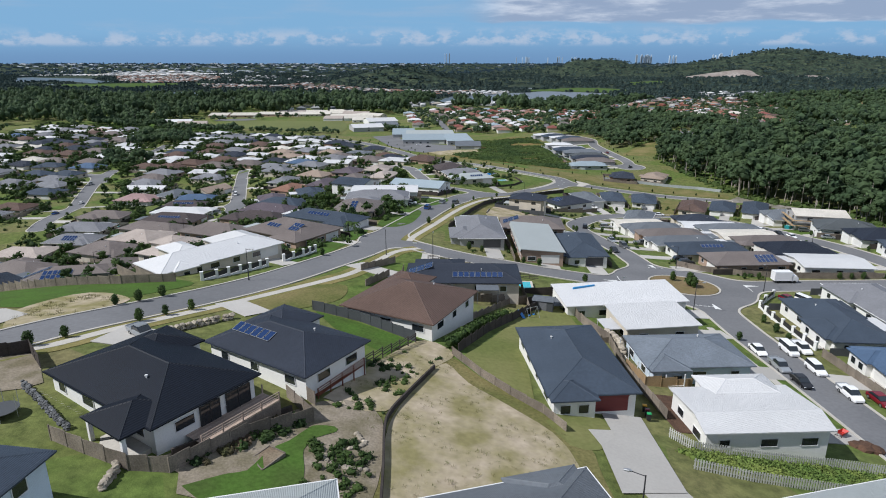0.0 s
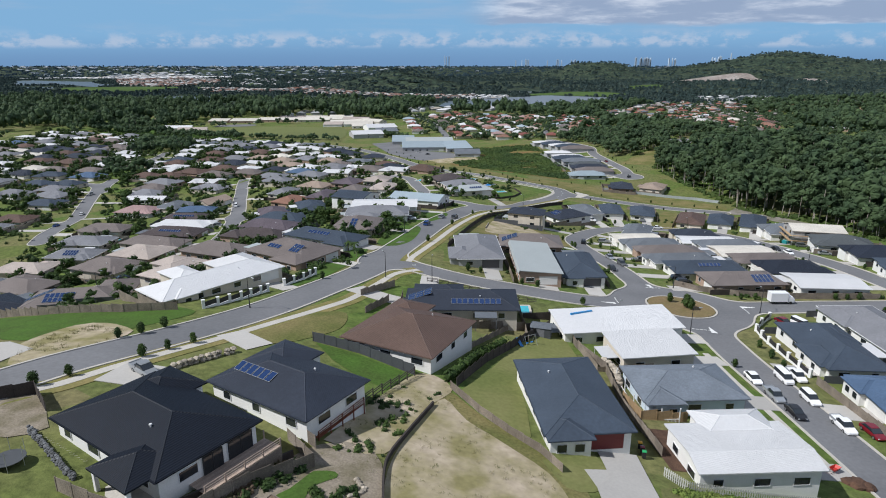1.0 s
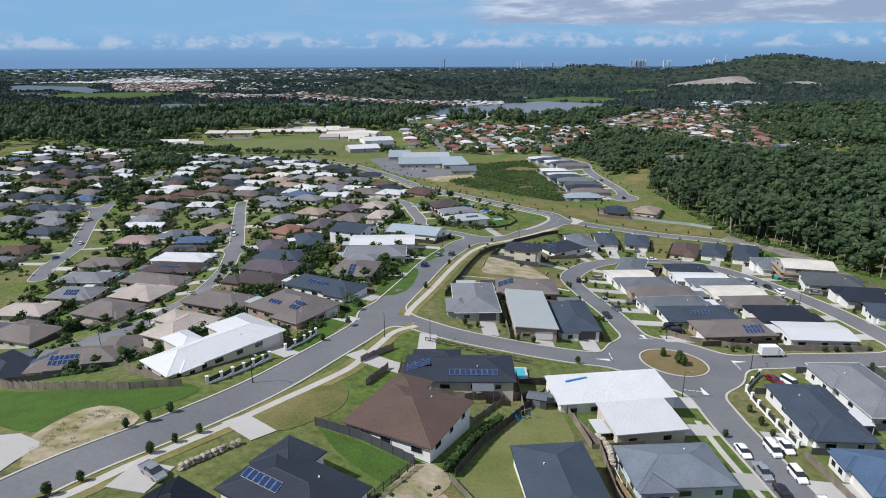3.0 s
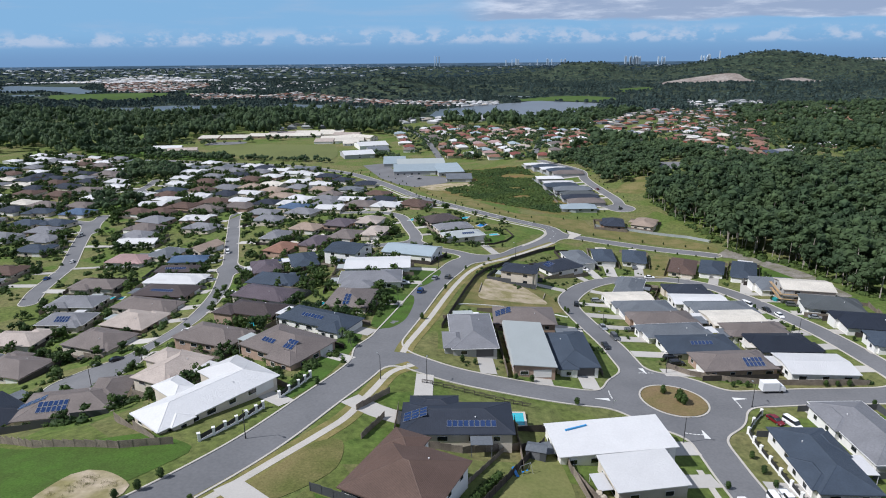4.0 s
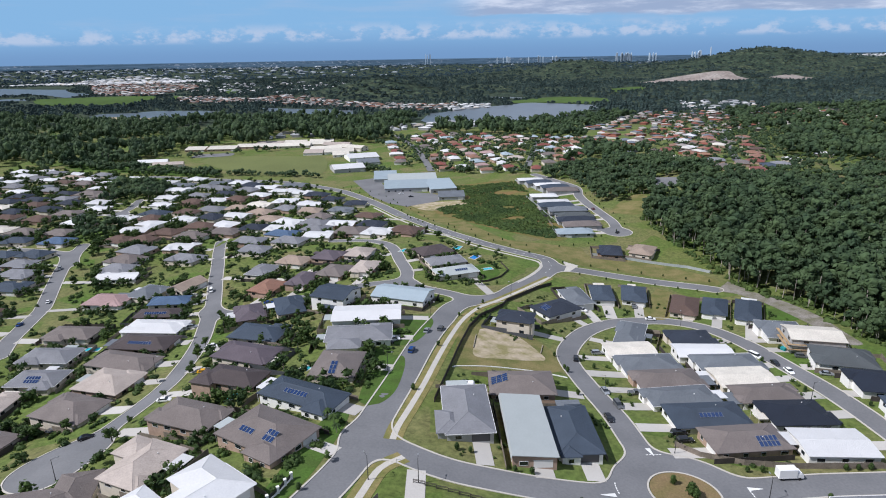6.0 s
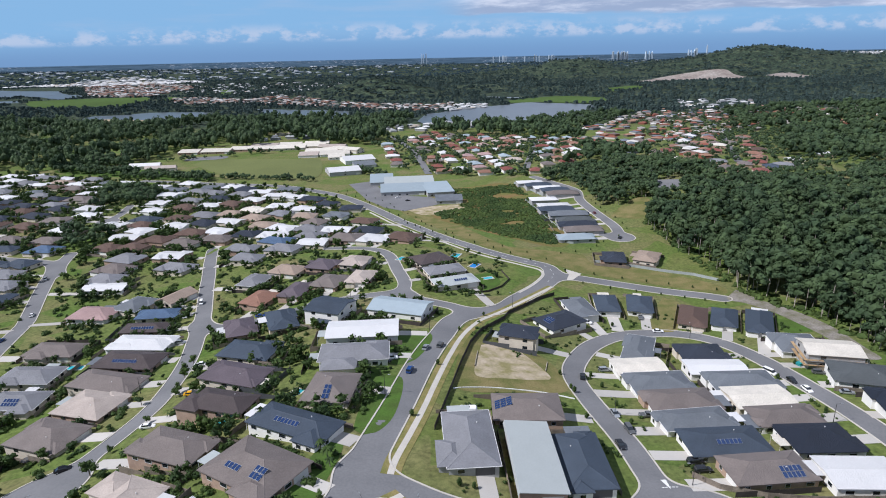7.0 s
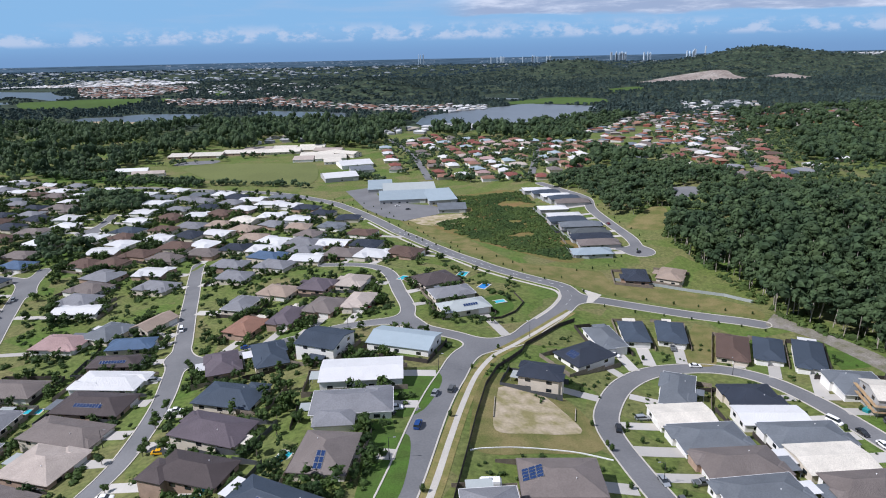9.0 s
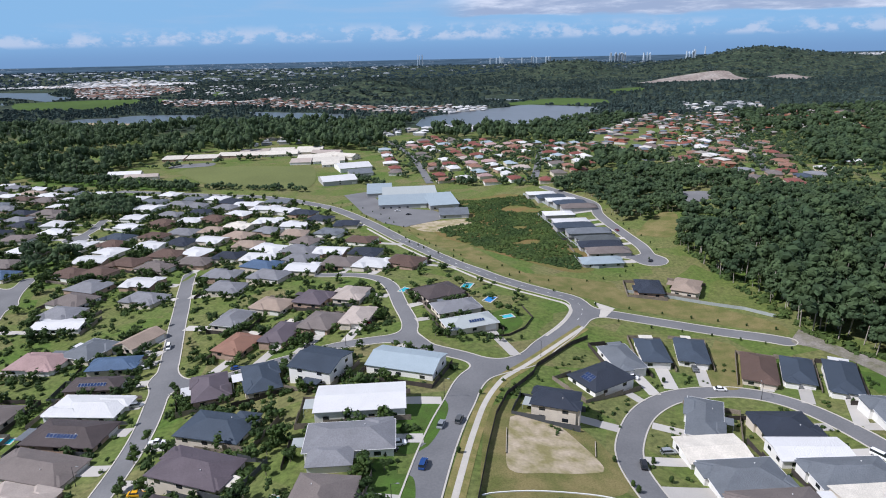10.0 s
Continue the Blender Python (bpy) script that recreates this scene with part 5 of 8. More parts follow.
# ---- fences ----
def fence(pts, h=1.8, mat=None, label="weathered timber paling fence", bay=2.4, gap=0.0, post_mat=None, group="", posts=True, open_rails=False):
    mat = mat or TIMBER
    x0, y0 = pts[0]
    ob = thing("fence", pose(x0, y0, gz(x0, y0)), label, "fence", group)
    z0 = gz(x0, y0)
    mesh = {}
    for (ax, ay), (bx, by) in zip(pts, pts[1:]):
        L = math.hypot(bx - ax, by - ay)
        n = max(1, round(L / bay))
        s = L / n
        turn = math.degrees(math.atan2(by - ay, bx - ax))
        key = round(s, 2)
        if key not in mesh:
            if open_rails:
                g1 = join(*[box_geo(0, s, -0.03, 0.03, zz, zz + 0.12) for zz in (h * 0.35, h * 0.7, h - 0.12)])
            else:
                g1 = box_geo(0, s, -0.02, 0.02, -0.5, h)
            mesh[key] = mesh_of("panel", *g1, mat), mesh_of("post", *box_geo(-0.06, 0.06, -0.06, 0.06, -0.5, h + 0.05), post_mat or mat)
        for i in range(n):
            px, py = ax + (bx - ax) * (i + 0.0) / n, ay + (by - ay) * (i + 0.0) / n
            qx, qy = ax + (bx - ax) * (i + 1) / n, ay + (by - ay) * (i + 1) / n
            zz = 0.5 * (gz(px, py) + gz(qx, qy)) - z0
            part("panel", mesh[key][0], mat, ob, m=pose(px - x0, py - y0, zz, 0, 0, turn))
            if posts:
                part("post", mesh[key][1], mat, ob, m=pose(px - x0, py - y0, zz, 0, 0, turn))
    return ob


fence([(1.7, 232.1), (5.9, 225.6), (9.7, 221.1), (13.7, 217.2), (16.0, 213.3)], 1.3, label="low weathered timber fence along the vacant lot")
fence([(2.6, 233.2), (7.6, 245.3), (14.5, 257.5), (21.6, 269.6)], 1.7, TIMBER_DARK, "dark timber fence between back yards")
fence([(24.5, 274.6), (25.6, 259.7), (29.2, 250.3), (28.8, 235.1), (30.7, 221.4)], 1.7, label="weathered timber fence between the yards")
fence([(29.5, 238.2), (30.8, 232.2), (38.4, 233.6)], 1.7, TIMBER_NEW, "new pale timber fence")
fence([(-22.2, 243.4), (-13.7, 240.5), (-4.1, 234.9)], 1.8, SHEET, "dark sheet-metal fence round a lawn")
fence([(-4.0, 234.4), (-8.0, 226.6), (-13.0, 217.0)], 1.5, TIMBER_DARK, "dark slatted fence along the terrace", open_rails=True)
fence([(-35.5, 197.4), (-31.4, 195.9), (-26.4, 194.3), (-22.8, 194.7), (-18.1, 201.7), (-12.7, 206.4), (-17.0, 211.0)], 1.7, label="grey timber fence round a terrace")
fence([(-13.4, 209.9), (-17.5, 213.6), (-22.4, 217.2)], 1.8, label="grey timber fence between two dark-roofed houses")
fence([(-56, 212.0), (-50.4, 215.5), (-46.2, 211.3)], 1.8, TIMBER_DARK, "dark timber fence round a bare yard")
fence([(-9.5, 262.4), (4, 261.5), (18.5, 266.6)], 1.7, label="weathered timber fence behind the houses")
fence([(3.2, 247.8), (12.8, 264.8)], 1.2, label="low timber fence across a yard")
PICKET = material("grey_white_picket", (0.5, 0.5, 0.47), 0.8, vary=0.2, scale=0.6, fine=6)
def picket_fence(pts, h, label):
    x0, y0 = pts[0]
    z0 = gz(x0, y0)
    ob = thing("picket_fence", pose(x0, y0, z0), label, "fence")
    for (ax, ay), (bx, by) in zip(pts, pts[1:]):
        L, turn = math.hypot(bx - ax, by - ay), math.degrees(math.atan2(by - ay, bx - ax))
        n = max(2, round(L / 0.3))
        za, zb = gz(ax, ay) - z0, gz(bx, by) - z0
        for k in range(n):
            t = (k + 0.5) / n
            px, py = ax + (bx - ax) * t, ay + (by - ay) * t
            part("picket", shared(("picket", h), lambda: box_geo(-0.08, 0.08, -0.015, 0.015, -0.15, h), PICKET), None, ob, m=pose(px - x0, py - y0, gz(px, py) - z0, 0, 0, turn))
        for zz in (0.25, 0.75):
            part("rail", ([(ax - x0, ay - y0 + q, za + h * zz + e) for q in (0.02, 0.06) for e in (0, 0.08)] + [(bx - x0, by - y0 + q, zb + h * zz + e) for q in (0.02, 0.06) for e in (0, 0.08)], [(0, 1, 5, 4), (2, 6, 7, 3), (1, 3, 7, 5), (0, 4, 6, 2)]), PICKET, ob)


picket_fence([(29.4, 216.6), (31.6, 213.9), (40.0, 214.0), (45.0, 214.4), (50.4, 214.8), (57.0, 214.6)], 1.4, "pale grey picket fence above a planted bank")
picket_fence([(30.0, 209.6), (36.4, 208.8), (42.9, 208.8), (56.0, 209.2)], 1.4, "pale grey picket fence below a planted bank")
fence([(-106.9, 275.6), (-95, 265), (-81.7, 258.6), (-62.0, 255.2), (-52, 256.6)], 1.7, label="curved weathered timber fence behind the houses")
fence([(63.8, 318.4), (68.8, 313.4), (78.9, 310.0), (91.0, 308.4), (113, 308)], 1.7, label="timber paling fence along the corner block")
fence([(70.3, 255.2), (71, 238.8), (71.5, 222)], 1.7, label="timber fence along the street")
fence([(87.5, 526.7), (109.3, 520.2), (137.1, 505.6), (146.7, 494.9)], 1.6, SHEET_PALE, "pale fence along the top of the verge")
fence([(65.6, 774.7), (73.9, 748.3), (84.2, 711.4)], 1.7, SHEET_PALE, "pale fence behind the long row of houses")
fence([(67.8, 700.7), (72.3, 667.0), (76.0, 632.6), (79.9, 605.9)], 1.7, SHEET_PALE, "pale fence between scrub and back yards")
fence([(72.9, 587.7), (73.3, 567.8), (82.5, 565.4), (91.5, 568.8)], 1.4, SHEET_PALE, "pale low fence round the end block")
fence([(-2.3, 330.3), (0.3, 345), (2.6, 358), (5.6, 376), (9.8, 398), (14.6, 413), (25.8, 431), (28.1, 437.6), (37.6, 450.0), (45.0, 459.4), (53.6, 467.1)], 1.7, TIMBER_DARK, "dark timber crib wall below the footpath")
fence([(-6, 291.5), (2, 289.3), (12, 286.6), (20.5, 285)], 1.2, TIMBER_DARK, "dark rail fence along the corner garden", open_rails=True)
fence([(-19.5, 274.5), (-13.2, 284.6)], 1.6, TIMBER, "timber fence beside a side garden")
fence([(-16.5, 262.5), (-13, 272.5)], 1.5, TIMBER, "timber fence beside a side garden")
fence([(11, 460.5), (20.5, 463.5), (28, 472), (33, 484), (30, 496)], 1.0, TIMBER_DARK, "dark timber retaining wall round a lawn")


def clear_of(x, y, pad=0.6, skip=None):
    """True where no house, wing or street is."""
    f = STREETS
    i, j = int(round((x - f.xs[0]) / f.step)), int(round((y - f.ys[0]) / f.step))
    if 0 <= i < len(f.xs) and 0 <= j < len(f.ys) and f.d[j, i] < pad + 0.6:
        return False
    for hx, hy, t, w, d, wings, *_ in HOUSES:
        if abs(x - hx) + abs(y - hy) > 45:
            continue
        c, s = math.cos(t), math.sin(t)
        lx, ly = (x - hx) * c + (y - hy) * s, -(x - hx) * s + (y - hy) * c
        if abs(lx) < w / 2 + pad and abs(ly) < d / 2 + pad:
            return False
        for wx, wy, ww, wd in wings:
            if abs(lx - wx) < ww / 2 + pad and abs(ly - wy) < wd / 2 + pad:
                return False
    return True


def yard_fences():
    """Side and back fences of the yards, where nothing stands in the way."""
    rnd = random.Random(4)
    done = []
    for x, y, turn, w, d, wings, front, ob, h, z, near in HOUSES:
        if not near and rnd.random() < 0.5 or y > 640 or y < 255:
            continue
        a, b = w / 2 + 1.3, d / 2 + 1.3
        deep = 4.0
        box = [(-a, -b), (a, -b), (a, b), (-a, b)]
        if front == 0: box[2], box[3] = (a, b + deep), (-a, b + deep)
        if front == 2: box[0], box[1] = (-a, -b - deep), (a, -b - deep)
        if front == 1: box[0], box[3] = (-a - deep, -b), (-a - deep, b)
        if front == 3: box[1], box[2] = (a + deep, -b), (a + deep, b)
        c, s = math.cos(turn), math.sin(turn)
        P = [(x + px * c - py * s, y + px * s + py * c) for px, py in box]
        mat = rnd.choice((TIMBER, TIMBER, TIMBER_DARK, SHEET, TIMBER))
        word = {TIMBER: "weathered timber paling fence", TIMBER_DARK: "dark stained timber fence", SHEET: "dark sheet-metal fence"}[mat]
        for k in range(4):
            if k == front:
                continue
            A, B = np.array(P[k]), np.array(P[(k + 1) % 4])
            n = max(2, int(np.linalg.norm(B - A) / 3))
            mid = (A + B) / 2
            if any(np.linalg.norm(mid - m) < 5 for m in done):
                continue
            ok = [clear_of(*(A + (B - A) * t), 0.3) for t in np.linspace(0, 1, n + 1)]
            if sum(ok) < len(ok) * 0.7:
                continue
            i0 = ok.index(True)
            i1 = len(ok) - 1 - ok[::-1].index(True)
            if i1 - i0 < 2 or not all(ok[i0:i1 + 1]):
                continue
            done.append(mid)
            fence([tuple(A + (B - A) * i0 / n), tuple(A + (B - A) * i1 / n)], 1.7, mat, word + " between yards", bay=9, group="yard fences", posts=False)


yard_fences()


# ---- trees and shrubs ----
def tree(name, h, r, kind, seed, label, category="tree"):
    """A tree as trunk, limbs and crown, standing at the origin, to be copied."""
    rnd = random.Random(seed)
    ob = thing(name, pose(0, 0, -500), label, category)
    mat = LEAF["garden"]
    geos = []
    if kind == "shrub":
        for i in range(5):
            a = rnd.uniform(0, 6.28)
            geos.append(moved(clump(rnd, r * rnd.uniform(0.5, 0.72), 0.85, 40, 0.24, 1), Matrix.Translation((math.cos(a) * r * 0.42, math.sin(a) * r * 0.42, h * rnd.uniform(0.38, 0.66)))))
        trunk = trunk_geo(h * 0.5, 0.05, 0.03)
    elif kind == "cone":
        for i in range(6):
            t = i / 5
            geos.append(moved(clump(rnd, r * (0.62 + 0.5 * math.sin(2.4 * t + 0.3) - 0.22 * t), 1.05, 36, 0.26, 1), Matrix.Translation((rnd.uniform(-0.12, 0.12), rnd.uniform(-0.12, 0.12), h * (0.3 + 0.6 * t)))))
        trunk = trunk_geo(h * 0.6, 0.06, 0.03)
    elif kind == "palm":
        trunk = trunk_geo(h * 0.8, 0.16, 0.1, 7)
        V, F = [], []
        for i in range(16):
            a, tilt = i * 2.4 + rnd.uniform(-0.2, 0.2), rnd.uniform(0.1, 0.9)
            u = Vector((math.cos(a), math.sin(a), 0))
            side = Vector((-u.y, u.x, 0))
            k = len(V)
            for j in range(5):
                t = j / 4
                p = Vector((0, 0, h * 0.8)) + u * r * t + Vector((0, 0, r * (tilt * t - 0.95 * t * t)))
                wdt = 0.26 * r * (0.35 + t) * (1.15 - t)
                V += [tuple(p + side * wdt - Vector((0, 0, wdt * 0.4))), tuple(p), tuple(p - side * wdt - Vector((0, 0, wdt * 0.4)))]
            for j in range(4):
                q = k + 3 * j
                F += [(q, q + 1, q + 4, q + 3), (q + 1, q + 2, q + 5, q + 4)]
        geos.append((V, F))
    else:
        trunk = trunk_geo(h * 0.45, 0.035 * h, 0.02 * h, 6, (rnd.uniform(-0.1, 0.1), 0.05))
        n = 9
        for i in range(n):
            a, q = rnd.uniform(0, 6.28), r * rnd.uniform(0.1, 0.62)
            geos.append(moved(clump(rnd, r * rnd.uniform(0.34, 0.52), 0.8, 36, 0.26, 1), Matrix.Translation((math.cos(a) * q, math.sin(a) * q, h * rnd.uniform(0.48, 0.84)))))
        mat = LEAF["garden"] if kind == "round" else LEAF["gum"]
    if kind in ("round", "gum"):
        limbs = []
        for i in range(4):
            a = i * 1.57 + rnd.uniform(-0.4, 0.4)
            limbs.append(moved(trunk_geo(h * 0.35, 0.016 * h, 0.006 * h, 5), Matrix.Translation((0, 0, h * 0.36)) @ Matrix.Rotation(a, 4, "Z") @ Matrix.Rotation(rnd.uniform(0.5, 0.9), 4, "X")))
        trunk = join(trunk, *limbs)
    part("trunk", trunk, BARK, ob)
    part("crown", join(*geos), mat, ob)
    return ob


TREES = {
    "street": [tree("street_tree", 2.1, 0.75, "cone", s, "young dense dark-green street tree on the verge") for s in (1, 2, 3)],
    "shrub": [tree("shrub", 1.5, 1.0, "shrub", s, "rounded green garden shrub", "shrub") for s in (4, 5, 6)],
    "round": [tree("garden_tree", 4.5, 2.2, "round", s, "leafy green garden tree") for s in (7, 8, 9)],
    "gum": [tree("gum_tree", 12.0, 4.2, "gum", s, "tall eucalypt with an open crown") for s in (10, 11)],
    "palm": [tree("palm", 4.5, 2.0, "palm", s, "feathery green garden palm tree") for s in (12, 13)],
}
USED = set()


def plant(kind, x, y, size=1.0, seed=None):
    rnd = random.Random(int(x * 31 + y * 17) if seed is None else seed)
    k = rnd.randrange(len(TREES[kind]))
    m = pose(x, y, gz(x, y) - 0.02, 0, 0, rnd.uniform(0, 360)) @ Matrix.Scale(size * rnd.uniform(0.88, 1.12), 4)
    src = TREES[kind][k]
    if (kind, k) not in USED:
        USED.add((kind, k))
        src.matrix_basis = m
        return src
    ob = copy_thing(src, Matrix())
    ob.matrix_basis = m
    return ob


# young trees along the verges
for x, y in [(-52.2, 217.7), (-49.9, 221.3), (-52.6, 237.6), (-50.2, 240.2), (-48.3, 244.2), (-44.4, 229.7), (-42.3, 233.4), (-39.9, 237.0), (-31, 286.6), (57.0, 260.2), (67.2, 272.0), (67.2, 266.5), (67.3, 261.8), (92.7, 296.0),
             (109.1, 296.3), (32.3, 289.6), (18.2, 299.8), (22.3, 299.6), (4.1, 306.6), (7.5, 306.0), (78.1, 306.8), (81.9, 306.8), (103.2, 307.2), (106.3, 307.2), (109.4, 307.2)]:
    plant("street", x, y, 0.88)
for x, y in [(43, 364.8), (53.6, 370.8), (46.6, 325.9), (42.9, 346.4), (54.8, 357.0), (40.7, 378.9), (42.4, 367.4), (51.9, 380.1), (73.6, 433.5), (83.6, 435.2), (78.3, 418.4), (83.8, 418.9), (-2.2, 374.5), (-8.9, 337.2), (5.8, 411.8),
             (16.8, 432.4), (-7.2, 422.0), (-24.0, 351.9), (9.6, 455.5), (25.3, 461.4), (56, 345), (117, 378), (130, 371), (118, 352), (131, 340), (129.5, 390)]:
    plant("street", x, y, 0.9)
for x, y, s in [(59.9, 296.4, 1.9), (60.6, 295.2, 1.5), (57.0, 300.6, 1.1)]:
    plant("street", x, y, s)
rnd_v = random.Random(21)
verge_line = smooth_line([(50, 520), (29, 545), (6, 576), (-18, 618), (-46, 680), (-74, 728), (-104, 764)], 13.0)
for x, y in verge_line:
    plant("street", x + rnd_v.uniform(-2, 2), y + rnd_v.uniform(-2, 2), 0.75)
    plant("street", x + 8 + rnd_v.uniform(-2, 2), y + 5 + rnd_v.uniform(-2, 2), 0.65)
for x, y in smooth_line([(66, 506), (96, 499), (119, 492), (140, 481)], 11.0):
    plant("street", x, y + rnd_v.uniform(-1, 1), 0.7)
for x, y in smooth_line([(72, 486), (98, 479), (120, 472), (136, 462)], 11.0):
    plant("street", x, y + rnd_v.uniform(-1, 1), 0.65)
for x, y in smooth_line([(70, 540), (90, 552), (104, 570), (125, 596), (122, 640), (118, 690)], 12.0):
    plant("street", x + rnd_v.uniform(-1, 1), y, 0.7)

# palms and leafy trees by the larger gardens
for x, y, s in [(-28.5, 315, 1.0), (-31, 319, 0.8), (-27.2, 311.5, 0.7), (-21.5, 389, 1.0), (-23.0, 392, 0.8), (-52, 275, 0.6)]:
    plant("palm", x, y, s)
for x, y, s in [(-24.5, 356, 1.0), (-27, 362, 0.8), (-25.5, 341, 0.75), (-94.5, 323, 1.15), (-120, 340.5, 0.9), (-112.5, 343, 0.8), (-92.2, 372, 1.0), (-96.0, 386, 0.9), (-97.5, 398, 1.0), (-108.5, 461, 0.9), (-125, 449, 1.1), (-104, 431.5, 1.0),
                (-36, 284.5, 0.55), (-56, 316, 0.9), (-59.5, 332, 1.0), (-55, 341, 0.9), (-53.5, 356, 1.1), (-51, 366, 0.9), (-54, 377, 1.0), (-52, 318, 0.8), (-58, 384, 0.8), (-121, 322, 0.9), (-88, 318, 0.9), (26, 486, 0.9), (-7, 462, 0.8), (-4, 459, 0.6)]:
    plant("round", x, y, s)
for x, y, s in [(210, 520, 1.3), (190, 470, 1.2), (175, 455, 1.1), (172, 498, 1.25), (160, 515, 1.1), (152, 560, 1.2), (186, 440, 1.2), (182, 415, 1.1), (190, 395, 1.2), (154, 600, 1.1)]:
    plant("gum", x, y, s)


def hedge(pts, w, h, label):
    rnd = random.Random(int(abs(pts[0][0]) * 10))
    geos = []
    x0, y0 = pts[0]
    for x, y in smooth_line(pts, 0.9):
        geos.append(moved(clump(rnd, w * 0.62, h / w, 26, 0.26, 1), Matrix.Translation((x - x0 + rnd.uniform(-0.1, 0.1), y - y0 + rnd.uniform(-0.1, 0.1), gz(x, y) - gz(x0, y0) + h * 0.5))))
    tagged(new("hedge", mesh_of("hedge", *join(*geos), LEAF["garden"])), label, "hedge").matrix_basis = pose(x0, y0, gz(x0, y0))


hedge([(1.4, 234.5), (4, 241), (6.4, 246.5), (11, 254)], 1.7, 2.0, "thick green hedge along a back fence")
hedge([(-53, 309), (-47, 299.5)], 1.2, 1.2, "clipped hedge beside the lawn")
hedge([(-40.5, 290), (-46, 296)], 1.2, 1.3, "clipped green hedge beside a white-roofed house")
hedge([(-103, 470), (-97, 452)], 1.2, 2.2, "tall clipped hedge along a yard")
hedge([(-82, 463), (-79, 476)], 1.1, 1.8, "clipped hedge between two yards")

SPRAY = [clump(random.Random(s), 1.0, 0.85, 20, 0.3, 1) for s in range(6)]
WEST = [(-350, 455), (-180, 370), (-112, 300), (-108, 280), (-60, 258), (-22, 300), (-14, 400), (0, 445), (34, 470), (30, 510), (-30, 600), (-150, 790), (-330, 850), (-520, 885), (-440, 640)]
EAST = [(4, 305), (130, 308), (152, 312), (160, 400), (146, 440), (60, 462), (22, 440), (6, 400)]


VACANT = [(3, 356), (43, 360), (41, 392), (27, 391), (20, 412), (6, 404)]


def gardens(name, poly, count, lo, hi, seed, label, pad=0.9):
    rnd = random.Random(seed)
    xs, ys = [p[0] for p in poly], [p[1] for p in poly]
    near = [(h[0], h[1], h[3]) for h in HOUSES]
    spots = []
    tries = 0
    while len(spots) < count and tries < count * 14:
        tries += 1
        if rnd.random() < 0.75:
            hx, hy, w = near[rnd.randrange(len(near))]
            a, q = rnd.uniform(0, 6.28), rnd.uniform(7, 15)
            x, y = hx + math.cos(a) * q, hy + math.sin(a) * q
        else:
            x, y = rnd.uniform(min(xs), max(xs)), rnd.uniform(min(ys), max(ys))
        if inside(x, y, poly) and clear_of(x, y, pad) and not inside(x, y, VACANT):
            n = rnd.choice((1, 1, 2, 3, 4))
            for i in range(n):
                q, p = x + rnd.uniform(-2, 2), y + rnd.uniform(-2, 2)
                if i == 0 or clear_of(q, p, pad):
                    spots.append((q, p, rnd.uniform(lo, hi) ** 1.0, rnd.uniform(0, 6.28)))
    scatter_stuff(name, spots, SPRAY, LEAF["garden"], label, "shrubs", 0.35)


gardens("garden_shrubs", WEST, 7000, 0.55, 1.9, 3, "leafy green garden shrubs between the houses")
gardens("garden_shrubs", EAST, 330, 0.4, 0.95, 4, "small garden shrubs round newer houses")
gardens("garden_shrubs", [(-12, 192), (-6, 191), (-5, 207), (-9, 206), (-12, 203)], 16, 0.4, 0.8, 6, "mixed shrubs on a mulched terrace", 0.3)
SPRAY_TREE = [join(*[moved(clump(rr, rr.uniform(0.24, 0.36), 0.85, 9, 0.42, 1, 0.65), Matrix.Translation((rr.uniform(-0.3, 0.3), rr.uniform(-0.3, 0.3), rr.uniform(0.28, 0.85)))) for i in range(4)]) for rr in (random.Random(s + 7) for s in range(6))]
spots_kept = SPRAY
SPRAY = SPRAY_TREE
gardens("garden_trees", WEST, 2000, 2.2, 5.2, 13, "dark leafy small trees between the houses", 1.3)
gardens("garden_trees", [(-520, 900), (-150, 800), (-100, 740), (-110, 560), (-260, 470), (-420, 560)], 900, 3.0, 6.0, 14, "dark leafy trees among the far rows", 1.3)
SPRAY = spots_kept
rnd_t = random.Random(77)
planted = 0
while planted < 240:
    h = HOUSES[rnd_t.randrange(len(HOUSES))]
    a, q = rnd_t.uniform(0, 6.28), rnd_t.uniform(10, 17)
    x, y = h[0] + math.cos(a) * q, h[1] + math.sin(a) * q
    if inside(x, y, WEST) and clear_of(x, y, 1.8):
        plant(rnd_t.choice(("round", "round", "shrub")), x, y, rnd_t.uniform(0.7, 1.15))
        planted += 1

rnd_s = random.Random(9)
SCRUB = [(-4, 768), (66, 770), (74, 700), (76, 660), (80, 580), (70, 560), (40, 580), (8, 634), (-12, 676), (14, 690)]
SCRUB_LEAF = material("scrub_leaves", (0.085, 0.125, 0.035), 0.7, vary=0.25, scale=0.04, fine=0.6, rand=0.25, island=True, tint=(0.05, 0.085, 0.028), spec=0.15, thin=0.25)
LOW_SPRAY = [clump(random.Random(s + 20), 1.0, 0.7, 10, 0.42, 1) for s in range(6)]
spots = []
for i in range(8200):
    x, y = rnd_s.uniform(-14, 82), rnd_s.uniform(558, 772)
    if inside(x, y, SCRUB) and noise.noise((x * 0.03, y * 0.03, 3.1)) > -0.3 and clear_of(x, y, 1.0):
        spots.append((x, y, 0.7 + 1.7 * rnd_s.random() ** 2, rnd_s.uniform(0, 6.28)))
scatter_stuff("scrub_bushes", spots, LOW_SPRAY, SCRUB_LEAF, "tangled green scrub on waste ground", "shrubs", 0.3)


